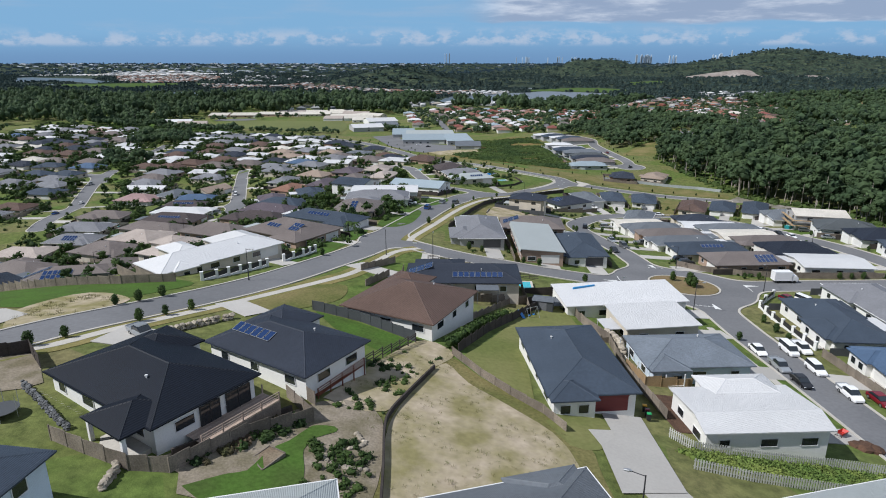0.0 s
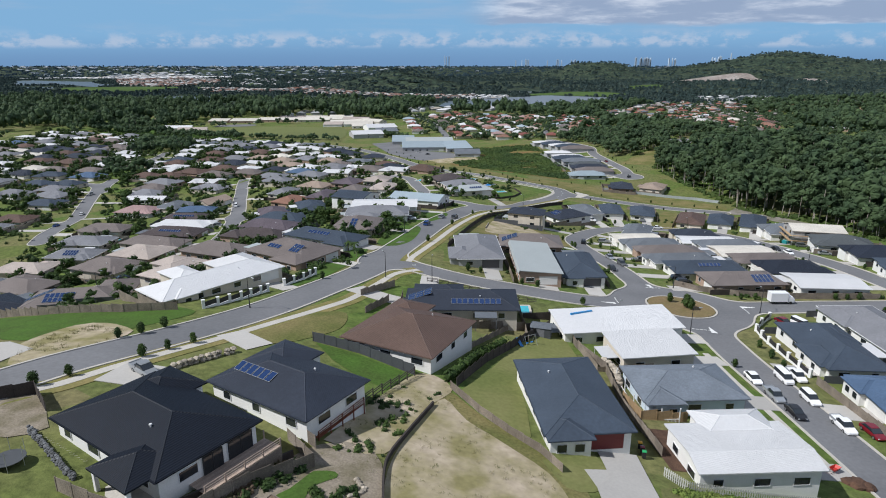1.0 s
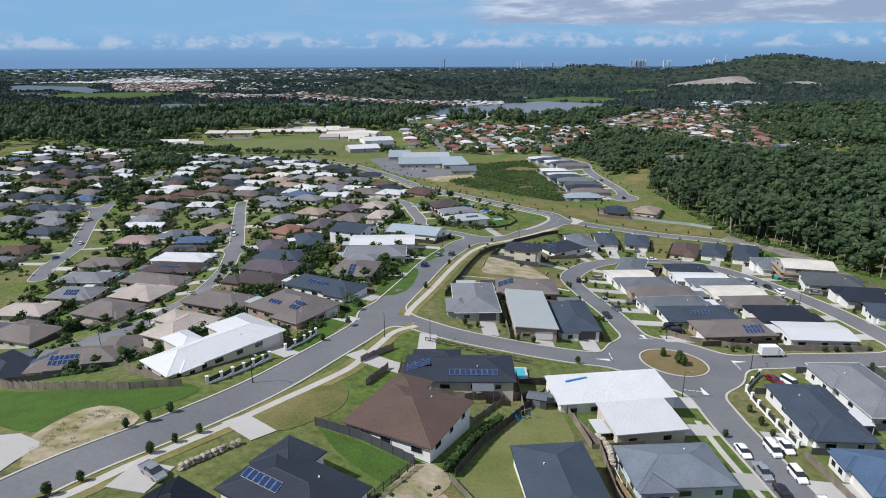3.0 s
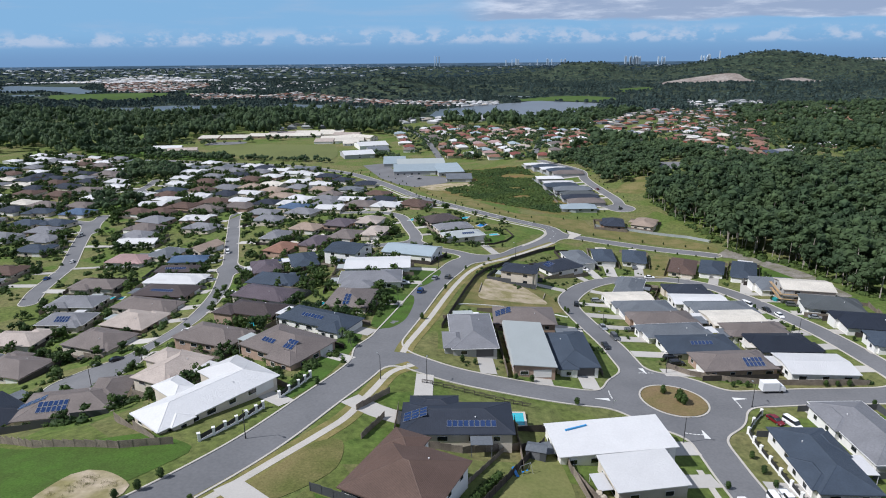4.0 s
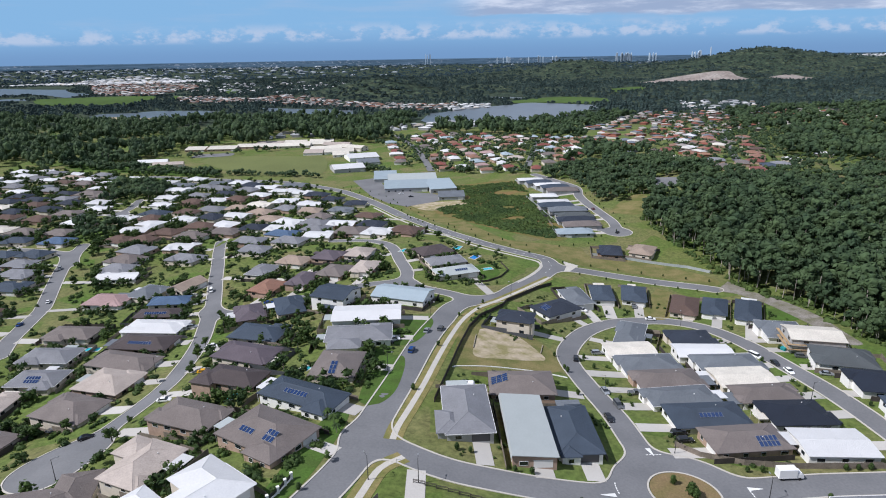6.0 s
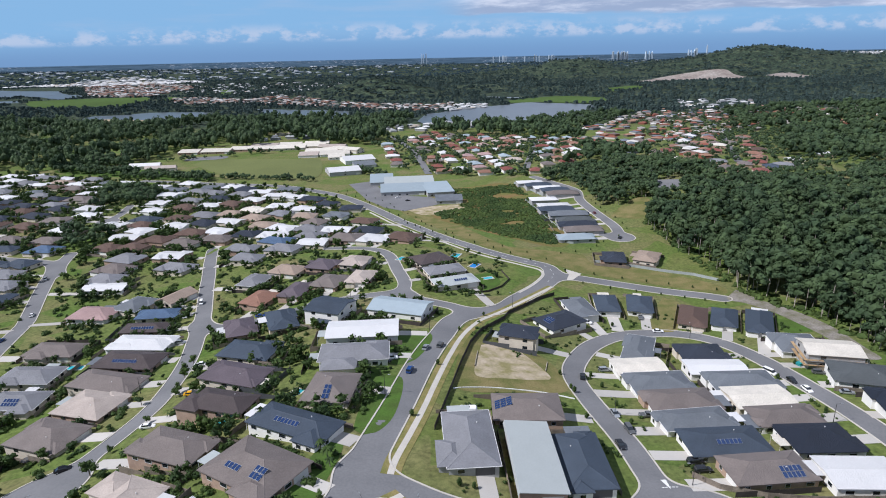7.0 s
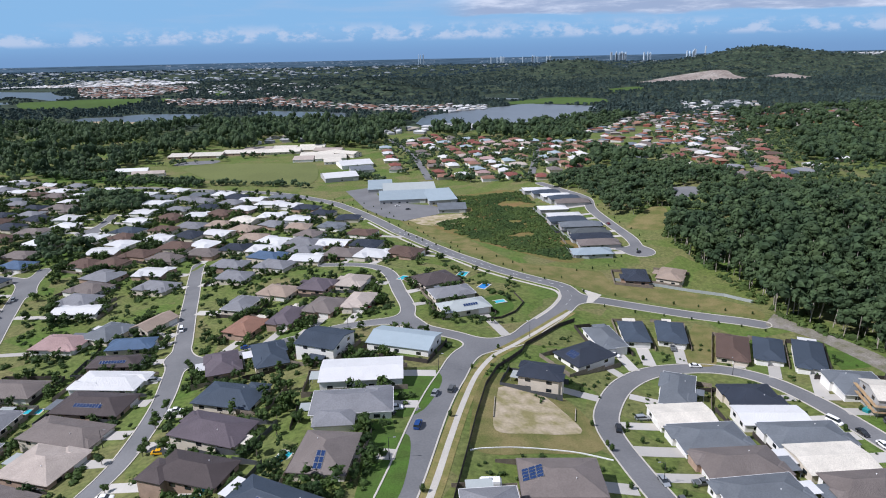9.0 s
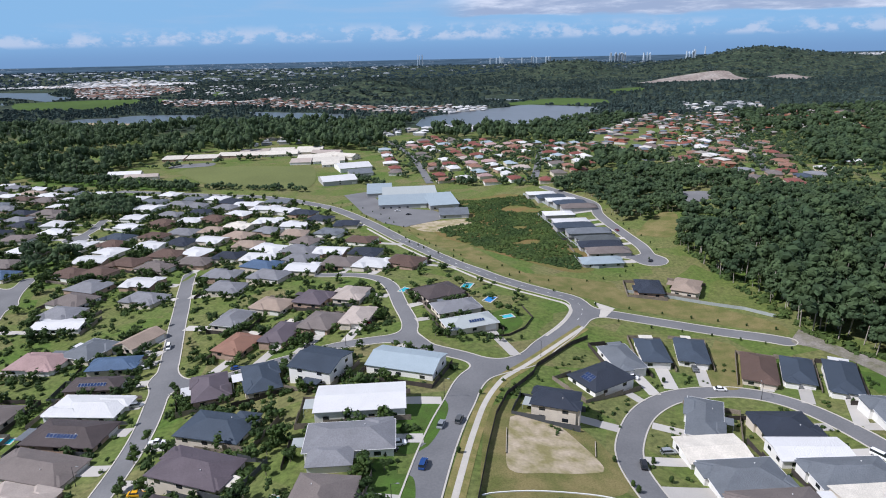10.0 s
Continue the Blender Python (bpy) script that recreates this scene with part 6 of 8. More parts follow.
rnd_u = random.Random(19)
spots = []
edge = smooth_line(EAST_WOOD[:17], 2.0)
for x, y in edge:
    for i in range(2):
        q, p = x + rnd_u.uniform(-1, 9), y + rnd_u.uniform(-3, 5)
        if inside(q, p, EAST_WOOD):
            spots.append((q, p, 0.9 + 2.6 * rnd_u.random() ** 2, rnd_u.uniform(0, 6.28)))
scatter_stuff("undergrowth", spots, LOW_SPRAY, SCRUB_LEAF, "green undergrowth along the edge of the woodland", "shrubs", 0.3)


# ---- the middle distance ----
def water(poly, z, label, mat=None):
    bm = bmesh.new()
    f = bm.faces.new([bm.verts.new((x, y, z)) for x, y in poly])
    if f.calc_center_median() is not None:
        bm.normal_update()
        if f.normal.z < 0:
            f.normal_flip()
    me = bpy.data.meshes.new("water")
    bm.to_mesh(me)
    bm.free()
    me.materials.append(mat or WATER)
    tagged(new("water", me), label, "water", kind="structure")


LAKE = [(-59, 1409), (-45, 1565), (-18, 1585), (14, 1661), (82, 1722), (156, 1788), (206, 1850), (245, 1820), (296, 1788), (355, 1737), (358, 1686), (323, 1603), (269, 1522), (234, 1458), (181, 1404), (114, 1377), (58, 1314), (9, 1305), (-31, 1329)]
RIVER = [(-873, 1635), (-841, 1680), (-782, 1695), (-754, 1746), (-669, 1742), (-594, 1726), (-545, 1672), (-537, 1592), (-578, 1530), (-583, 1487), (-645, 1520), (-691, 1518), (-785, 1581), (-827, 1589)]
WEST_LAKE = [(-2295, 3251), (-2214, 3368), (-2156, 3451), (-2048, 3464), (-1887, 3296), (-1711, 2957), (-1556, 2751), (-1461, 2684), (-1363, 2493), (-1392, 2415), (-1561, 2584), (-1670, 2649), (-1774, 2556)]
WEST_POOL = [(-1617, 2346), (-1519, 2370), (-1436, 2272), (-1349, 2136), (-1428, 2093)]
ARM = [(-494, 1796), (-399, 1757), (-309, 1721), (-231, 1674), (-221, 1540), (-243, 1444), (-309, 1489), (-393, 1588)]
BACK_WATER = [(110, 2206), (169, 2274), (245, 2218), (215, 2018), (173, 2031), (121, 2096)]
FLATS = [(-779, 1524), (-771, 1579), (-710, 1555), (-643, 1542), (-600, 1512), (-578, 1446), (-607, 1441), (-668, 1452), (-736, 1474)]
water(rounded(LAKE, 30), -20.6, "still grey-blue lake among trees")
water(rounded(RIVER, 30), -20.6, "pale river reach behind the woods")
water(rounded(WEST_LAKE, 80), -20.6, "broad blue water beyond the fields")
water(rounded(WEST_POOL, 40), -20.6, "small blue reach beside the fields")
water(rounded(ARM, 20), -20.6, "narrow arm of the lake")
water(rounded(BACK_WATER, 20), -20.6, "far arm of the lake")
FIELD_W = [(-1450, 2325), (-1398, 2363), (-1293, 2414), (-1212, 2448), (-1065, 2432), (-972, 2218), (-947, 2014), (-1004, 1970), (-1070, 1949), (-1200, 1980)]
FIELD_E = [(170, 1920), (258, 2005), (342, 2027), (438, 1929), (382, 1783), (300, 1805), (234, 1842), (169, 1840)]
FIELD_C = [(519, 2244), (626, 2269), (600, 2155), (499, 2133)]
FIELD_NE = [(732, 1432), (756, 1415), (703, 1340), (632, 1261)]
FIELD_L = [(-724, 1228), (-678, 1235), (-643, 1191), (-657, 1169), (-686, 1161)]
GLADE = [(-538, 1058), (-520, 1065), (-465, 981), (-480, 959)]
FIELD_NW = [(-1000, 2413), (-965, 2431), (-897, 2272), (-923, 2229)]
GOLF = [(-962, 2814), (-934, 2888), (-820, 2577), (-841, 2517)]
CROP = material("cane_field", (0.07, 0.115, 0.03), 0.95, vary=0.2, scale=0.004, fine=0.05, spec=0.1)
for poly in (FIELD_W, FIELD_E, FIELD_C, FIELD_NE, FIELD_L, GLADE, FIELD_NW, GOLF):
    patch("field", rounded(poly, 20), CROP, "bright green cane field", "field", lift=1.2, step=40)
QUARRY = material("quarry_face", (0.2, 0.165, 0.145), 0.95, vary=0.3, scale=0.02, fine=0.12, tint=(0.29, 0.26, 0.235))
QUARRY_POLY = [(790, 2840), (894, 2915), (995, 2935), (1085, 2922), (1151, 2912), (1193, 2898), (1202, 2862), (1232, 2834), (1259, 2808), (1290, 2740), (1240, 2640), (1000, 2620), (820, 2690)]
SCAR_POLY = [(1350, 2884), (1447, 2996), (1519, 3016), (1534, 2952), (1555, 2894), (1483, 2838), (1428, 2865)]
for poly in (QUARRY_POLY, SCAR_POLY):
    patch("quarry", rounded(poly, 30), QUARRY, "bare rocky quarry scar below the hill", "quarry", lift=3.0, step=25)
patch("bare_earth", rounded(FLATS, 15), SAND, "pale sandy flats beside the river", "soil", lift=1.4, step=30)
TOWN = [(-2500, 3500), (-2100, 4300), (-1500, 4000), (-1292, 3502), (-1737, 3450), (-2226, 3550)]
TOWN_RED = [(-1944, 3536), (-1880, 3694), (-1293, 3325), (-1124, 3004), (-1126, 2754), (-1105, 2475), (-1212, 2448), (-1373, 2590)]
SUBURB = {"S1": [(-99, 1156), (-32, 1212), (80, 1159), (199, 1091), (146, 860), (94, 800), (39, 832), (-6, 845), (-62, 884)],
          "S2": [(235, 1244), (412, 1513), (571, 1480), (407, 1068), (267, 809), (205, 865), (170, 966)],
          "S3": [(395, 1166), (526, 1158), (345, 814), (375, 793), (330, 715), (257, 717), (245, 782)]}
INDUSTRY = [(589, 1783), (673, 1817), (754, 1736), (674, 1562), (592, 1540), (548, 1578), (527, 1613)]
LAKESIDE = [(-931, 2308), (-862, 2370), (-644, 2174), (-560, 2251), (-425, 2135), (-298, 1987), (-191, 1879), (-71, 1847), (17, 1901), (14, 1676), (-63, 1650), (-174, 1720), (-281, 1794), (-479, 1954), (-632, 2034), (-741, 2021), (-835, 2088)]
LAKE_POINT = [(-5, 1795), (60, 1832), (104, 1802), (92, 1704), (40, 1655), (1, 1621)]
SCHOOL = [(-390, 905), (-310, 880), (-140, 830), (-85, 860), (-80, 985), (-120, 1095), (-230, 1100), (-385, 1055)]
FAR_ROADS = {"a": [(-90, 1190), (-81, 1153), (-45, 1009), (-20, 851)], "b": [(140, 1110), (120, 1032), (98, 908), (86, 845)], "c": [(420, 1150), (392, 1067), (337, 922), (290, 790)]}
for p in FAR_ROADS.values():
    strip("road", p, 8.0, ASPHALT, "grey street in the older suburb", "road", 0.3)


def far_suburb(poly, gap, turn, seed, colours):
    rnd = random.Random(seed)
    xs, ys = [p[0] for p in poly], [p[1] for p in poly]
    c, s = math.cos(radians(turn)), math.sin(radians(turn))
    cx, cy = sum(xs) / len(xs), sum(ys) / len(ys)
    for i in range(-16, 17):
        for j in range(-16, 17):
            px, py = i * gap + rnd.uniform(-2, 2), j * gap * 1.15 + (j // 2) * 7 + rnd.uniform(-2, 2)
            x, y = cx + px * c - py * s, cy + px * s + py * c
            if not inside(x, y, poly) or rnd.random() < 0.14:
                continue
            if any(min(math.hypot(x - a, y - b) for a, b in smooth_line(p, 8)) < 11 for p in FAR_ROADS.values()):
                continue
            w = rnd.uniform(15, 20)
            house(x, y, turn + rnd.choice((0, 90)) + rnd.uniform(-8, 8), w, rnd.uniform(11, 14), rnd.choice(colours), rnd.choice(("brick", "cream", "white")), near=False, bare=True, group="houses of the older suburb",
                  wings=[(rnd.choice((-1, 1)) * w * 0.28, rnd.choice((-4, 4)), w * 0.4, 8)], rise=2.3)


far_suburb(SUBURB["S1"], 22, 10, 1, ["red", "terracotta", "terracotta", "red", "rose", "white", "beige", "taupe", "paleblue"])
for k, item in enumerate("338 976 r;292 859 a;341 931 t;351 902 a;346 869 n;321 813 r;326 838 r;284 767 t;303 781 a;305 757 s;323 771 g;282 730 a;259 714 r;256 744 t;264 782 g;240 792 n;259 836 r;299 963 w;230 812 c;352 805 w;276 880 w;372 940 r;318 905 c;246 868 a;268 905 r;316 700 w;412 853 w;300 932 r;380 985 t;395 1010 r;345 1000 a;330 1030 w;365 1060 r".split(";")):
    x, y, c = item.split()
    rr = random.Random(k)
    house(float(x), float(y), -24 + rr.choice((0, 90)) + rr.uniform(-10, 10), rr.uniform(16, 20), rr.uniform(12, 14), dict(LETTER, r="terracotta", a="red")[c], rr.choice(("brick", "cream")), near=False, bare=True, rise=2.3, wings=[(rr.choice((-5, 5)), rr.choice((-4, 4)), 8, 8)], group="houses of the older suburb")
patch("pavement", rounded([(186, 720), (204, 711), (192, 686), (176, 690)], 4), ASPHALT, "grey sealed clearing in the woods", "pavement", lift=0.2)
patch("bare_earth", rounded([(122, 628), (138, 654), (154, 670), (161, 660), (143, 618)], 4), DRY, "dry grass clearing beside the woods", "lawn", lift=0.1)

def scaffold(x, y, turn, w, d, h):
    ob = thing("scaffold", pose(x, y, gz(x, y), 0, 0, turn), "steel scaffolding round a house being built", "scaffold")
    for i in range(7):
        for q in (-d / 2, -d / 2 - 1.2):
            part("standard", shared(("standard", h), lambda: trunk_geo(h, 0.05, 0.05, 5), METAL), None, ob, m=pose(-w / 2 + w * i / 6, q, -0.6))
    for i in range(4):
        part("standard", shared(("standard", h), lambda: trunk_geo(h, 0.05, 0.05, 5), METAL), None, ob, m=pose(-w / 2 - 1.2, -d / 2 + d * i / 3, -0.6))
    for z in (2.2, 4.2):
        part("plank", box_geo(-w / 2 - 1.2, w / 2, -d / 2 - 1.25, -d / 2 - 0.05, z, z + 0.08), TIMBER_NEW, ob)
        part("plank", box_geo(-w / 2 - 1.25, -w / 2 - 0.15, -d / 2, d / 2, z, z + 0.08), TIMBER_NEW, ob)
        for e in (0.5, 1.0):
            part("ledger", box_geo(-w / 2 - 1.2, w / 2, -d / 2 - 1.26, -d / 2 - 1.2, z + e, z + e + 0.06), METAL, ob)


scaffold(141.8, 390.4, -11, 19.5, 14.1, 6.6)


def site_bin(x, y, turn, mat, label):
    ob = thing("site_bin", pose(x, y, gz(x, y) + 0.1, 0, 0, turn), label, "bin")
    v, f = box_geo(-1.7, 1.7, -0.9, 0.9, 0.1, 1.3)
    part("body", ([(a * (1.15 if c > 1 else 0.9), b, c) for a, b, c in v], f), mat, ob)
    part("load", lump(random.Random(int(x)), 0.8, 0.5), STONE, ob, m=pose(0, 0, 1.2))


site_bin(131.2, 389.0, 30, material("teal_bin", (0.03, 0.32, 0.34), 0.6, vary=0.2), "teal steel waste bin on a building site")
site_bin(134.6, 386.2, -20, material("red_bin", (0.3, 0.08, 0.07), 0.7, vary=0.2), "faded red waste bin on a building site")

# school and neighbourhood centre
for x, y, t, w, d, hh, roof, wall, noun in [
        (-117, 866, 20, 36, 34, 5.5, "white", "grey", "sports hall"), (-112, 945, 20, 38, 40, 4.5, "white", "white", "school building"), (-98, 905, 20, 26, 12, 4, "bluegrey", "grey", "school building"),
        (-198, 1078, 0, 42, 12, 5, "cream", "cream", "school building"), (-155, 1042, -50, 52, 12, 5, "cream", "cream", "school building"), (-150, 1000, 10, 40, 14, 5, "cream", "white", "school building"),
        (-359, 1036, 4, 28, 12, 5, "cream", "brick", "school building"), (-323, 1040, 4, 40, 13, 6.5, "cream", "brick", "school building"), (-278, 1058, 0, 62, 11, 5, "cream", "brick", "school building"), (-226, 1062, 8, 46, 11, 5, "cream", "cream", "school building"),
        (-193, 1098, 4, 36, 16, 4, "cream", "cream", "school building"), (-163, 1060, -8, 40, 18, 4, "beige", "cream", "school building"), (-172, 1022, 6, 44, 15, 4, "cream", "white", "school building"), (-133, 1025, -30, 36, 18, 4.5, "cream", "cream", "school building"),
        (-183, 992, 4, 26, 12, 4, "beige", "white", "school building"), (-143, 973, 12, 22, 14, 4, "cream", "white", "school building"), (-268, 1085, 2, 40, 14, 4, "beige", "brick", "school building"), (-232, 1092, 2, 34, 14, 4, "cream", "brick", "school building"),
        (-366, 920, 8, 36, 12, 4, "white", "cream", "club building"), (-340, 904, 8, 36, 8, 3.4, "beige", "cream", "club building"), (-445, 1042, 20, 24, 14, 4, "tan", "brick", "school building"),
        (-67, 806, 6, 24, 34, 4, "paleblue", "grey", "shopping centre"), (-42, 757, 6, 42, 28, 4, "paleblue", "grey", "shopping centre"), (-38, 792, 6, 50, 28, 4.0, "palegrey", "grey", "shopping centre"),
        (-9, 758, 12, 26, 38, 3.8, "paleblue", "grey", "shopping centre"), (2, 714, 4, 24, 13, 3.0, "bluegrey", "grey", "shopping centre")]:
    wide = noun == "school building" and d < 16
    house(x, y, t, w, d + 8 * wide, roof, wall, h=3.0 if wide else min(hh, 4.4), kind="skillion" if wide or noun == "shopping centre" else "gable", rise=2.4 if wide else 3.0, near=False, noun=noun)

ROOFLETS = []
rnd_f = random.Random(12)


def rooflets(name, poly, count, lo, hi, mat, label):
    """Many small distant buildings joined in one object."""
    xs, ys = [p[0] for p in poly], [p[1] for p in poly]
    V, F = [], []
    k = tries = 0
    while k < count and tries < count * 30:
        tries += 1
        x, y = rnd_f.uniform(min(xs), max(xs)), rnd_f.uniform(min(ys), max(ys))
        if not inside(x, y, poly) or any(abs(x - a) + abs(y - b) < (lo + hi) * 0.55 for a, b in ROOFLETS):
            continue
        ROOFLETS.append((x, y))
        w, d, h = rnd_f.uniform(lo, hi), rnd_f.uniform(lo, hi) * 0.7, rnd_f.uniform(2.6, 4)
        m = pose(x, y, gz(x, y), 0, 0, rnd_f.uniform(0, 180))
        for g1 in (box_geo(-w / 2, w / 2, -d / 2, d / 2, -2, h), moved(hip_roof(w, d, 0.17 * d, 0.4), Matrix.Translation((0, 0, h)))):
            v, f = moved(g1, m)
            n = len(V)
            V += v
            F += [tuple(i + n for i in q) for q in f]
        k += 1
    tagged(new(name, mesh_of(name, V, F, mat)), label, "distant houses", kind="stuff")


def mixed_roofs(name, *stops):
    """Roofs and walls of many far houses, their colours drawn house by house."""
    m = material(name, (0.5, 0.5, 0.5), 0.75, vary=0.1)
    nt = m.node_tree
    geo, ramp = nt.nodes.new("ShaderNodeNewGeometry"), nt.nodes.new("ShaderNodeValToRGB")
    ramp.color_ramp.interpolation = "CONSTANT"
    while len(ramp.color_ramp.elements) < len(stops):
        ramp.color_ramp.elements.new(0.5)
    for e, (p, c) in zip(ramp.color_ramp.elements, stops):
        e.position, e.color = p, (*c, 1)
    nt.links.new(geo.outputs["Random Per Island"], ramp.inputs[0])
    nt.links.new(ramp.outputs[0], nt.nodes["Principled BSDF"].inputs["Base Color"])
    return m


FAR_WHITE = mixed_roofs("far_roofs_pale", (0.0, (0.5, 0.5, 0.5)), (0.35, (0.3, 0.31, 0.32)), (0.6, (0.16, 0.17, 0.18)), (0.78, (0.34, 0.3, 0.25)), (0.9, (0.6, 0.6, 0.6)))
# blue-grey roof colours with the haze of distance painted in
FAR_HAZY = mixed_roofs("far_roofs_haze_tint", (0.0, (0.3, 0.33, 0.36)), (0.3, (0.12, 0.15, 0.18)), (0.75, (0.4, 0.42, 0.44)))
FAR_MIXED = mixed_roofs("far_roofs_mixed", (0.0, (0.17, 0.085, 0.06)), (0.26, (0.2, 0.13, 0.1)), (0.42, (0.4, 0.39, 0.37)), (0.58, (0.12, 0.12, 0.12)), (0.76, (0.26, 0.24, 0.22)), (0.9, (0.5, 0.5, 0.5)))
OLD_MIXED = mixed_roofs("old_roofs_mixed", (0.0, (0.22, 0.075, 0.05)), (0.17, (0.27, 0.15, 0.1)), (0.32, (0.14, 0.11, 0.1)), (0.5, (0.5, 0.48, 0.45)), (0.66, (0.27, 0.25, 0.23)), (0.84, (0.13, 0.15, 0.18)))
rooflets("older_suburb", SUBURB["S2"], 190, 11, 17, OLD_MIXED, "red, grey and white roofed houses among garden trees")
rooflets("distant_town", TOWN, 300, 18, 48, FAR_WHITE, "pale roofs of a distant industrial town")
rooflets("distant_town", TOWN_RED, 420, 14, 24, FAR_MIXED, "reddish and white roofs of a distant town")
rooflets("distant_town", [(-1293, 3325), (-300, 3300), (-200, 2700), (-700, 2400), (-1124, 2754)], 110, 14, 26, FAR_WHITE, "scattered pale roofs among far woods")
rooflets("distant_town", [(-3500, 4750), (-300, 4750), (-900, 4050), (-2700, 4050)], 230, 20, 42, FAR_HAZY, "roofs of a town below the horizon, haze painted into their colours")
rooflets("distant_town", [(-300, 4750), (3300, 4750), (1500, 4250), (-700, 4050)], 60, 18, 40, FAR_HAZY, "scattered roofs below the horizon, haze painted into their colours")
rooflets("distant_sheds", INDUSTRY, 34, 11, 22, FAR_WHITE, "white sheds beyond the woods")
rooflets("distant_houses", LAKESIDE, 330, 11, 18, FAR_MIXED, "red and white roofed houses beside the lake")
rooflets("distant_houses", LAKE_POINT, 46, 12, 18, FAR_WHITE, "white houses on a point in the lake")
rooflets("distant_houses", [(420, 1560), (640, 1550), (800, 1400), (760, 1250), (520, 1100), (430, 1180), (560, 1480)], 90, 11, 17, OLD_MIXED, "scattered houses among trees")
rooflets("distant_houses", [(-320, 1150), (-60, 1250), (60, 1300), (60, 1380), (-260, 1300)], 60, 11, 20, FAR_WHITE, "scattered white houses among trees")
rooflets("distant_houses", [(2050, 3520), (2500, 3480), (2480, 3360), (2080, 3400)], 70, 16, 28, FAR_WHITE, "white houses along a far ridge")


def skyline():
    """Far city towers; haze is mixed into their pale blue base colour."""
    haze = material("concrete_haze_tint", (0.5, 0.6, 0.7), 1.0, vary=0.1, rand=0.3, island=True)
    rnd = random.Random(6)
    geos = []
    for x0, x1, y, n, lo, hi in ((-205, -140, 4815, 4, 106, 120), (1180, 1330, 4815, 16, 88, 106), (1430, 1500, 4815, 5, 90, 100), (1730, 1800, 4815, 8, 96, 118), (1868, 1872, 4815, 1, 132, 134), (560, 780, 4815, 9, 84, 92), (330, 430, 4815, 6, 84, 92)):
        for i in range(n):
            x, w = rnd.uniform(x0, x1), rnd.uniform(3, 7) if n > 1 else 4
            top = rnd.uniform(lo, hi)
            geos.append(box_geo(x - w / 2, x + w / 2, y - 8, y + 8, -24, top))
            geos.append(box_geo(x - w / 4, x + w / 4, y - 4, y + 4, top, top + 4))
    tagged(new("city_skyline", mesh_of("city_skyline", *join(*geos), haze)), "towers of a far city, haze painted into their pale colour", "distant towers", kind="stuff")


skyline()

# woods of the middle distance
SHORE = [[(-95, 1512), (-30, 1350), (60, 1310), (150, 1350), (240, 1440), (330, 1500), (330, 1600), (140, 1500)], [(-920, 1668), (-860, 1490), (-720, 1440), (-590, 1440), (-500, 1470), (-500, 1580), (-720, 1580)], [(-370, 1640), (-350, 1530), (-250, 1510), (-250, 1620)],
         [(-1440, 2260), (-1230, 1880), (-1080, 1920), (-960, 2200), (-1078, 2060)], [(-1440, 2420), (-1500, 2280), (-1800, 2400), (-1760, 2520)]]
KEEP_OUT = [LAKE, QUARRY_POLY, SCAR_POLY, *SHORE, RIVER, WEST_LAKE, WEST_POOL, ARM, BACK_WATER, FLATS, FIELD_W, FIELD_E, FIELD_C, FIELD_NE, FIELD_L, GLADE, FIELD_NW, GOLF, SCHOOL]
THIN = [LAKESIDE, INDUSTRY, *SUBURB.values()]
OPEN = [TOWN, TOWN_RED, LAKE_POINT]
def grove_shape(rr, lobes, n):
    return join(*[moved(clump(rr, rr.uniform(0.24, 0.36), 0.9, n, 0.36, 1, 0.85), Matrix.Translation((math.cos(i * 2.1) * 0.26, math.sin(i * 2.1) * 0.26, rr.uniform(0.38, 0.72)))) for i in range(lobes)])


def peak(rr, r, h):
    """A low-poly rounded crown: two uneven rings under a small cap."""
    n = 5
    V = [(math.cos(i * 1.257 + k * 0.6) * r * q * rr.uniform(0.8, 1.15), math.sin(i * 1.257 + k * 0.6) * r * q * rr.uniform(0.8, 1.15), h * z * rr.uniform(0.92, 1.06)) for k, (q, z) in enumerate(((1.0, 0.3), (0.72, 0.9))) for i in range(n)]
    return V, [(i, (i + 1) % n, n + (i + 1) % n, n + i) for i in range(n)] + [tuple(range(n, 2 * n))]


GROVE = [grove_shape(random.Random(s + 50), 3, 9) for s in range(8)]
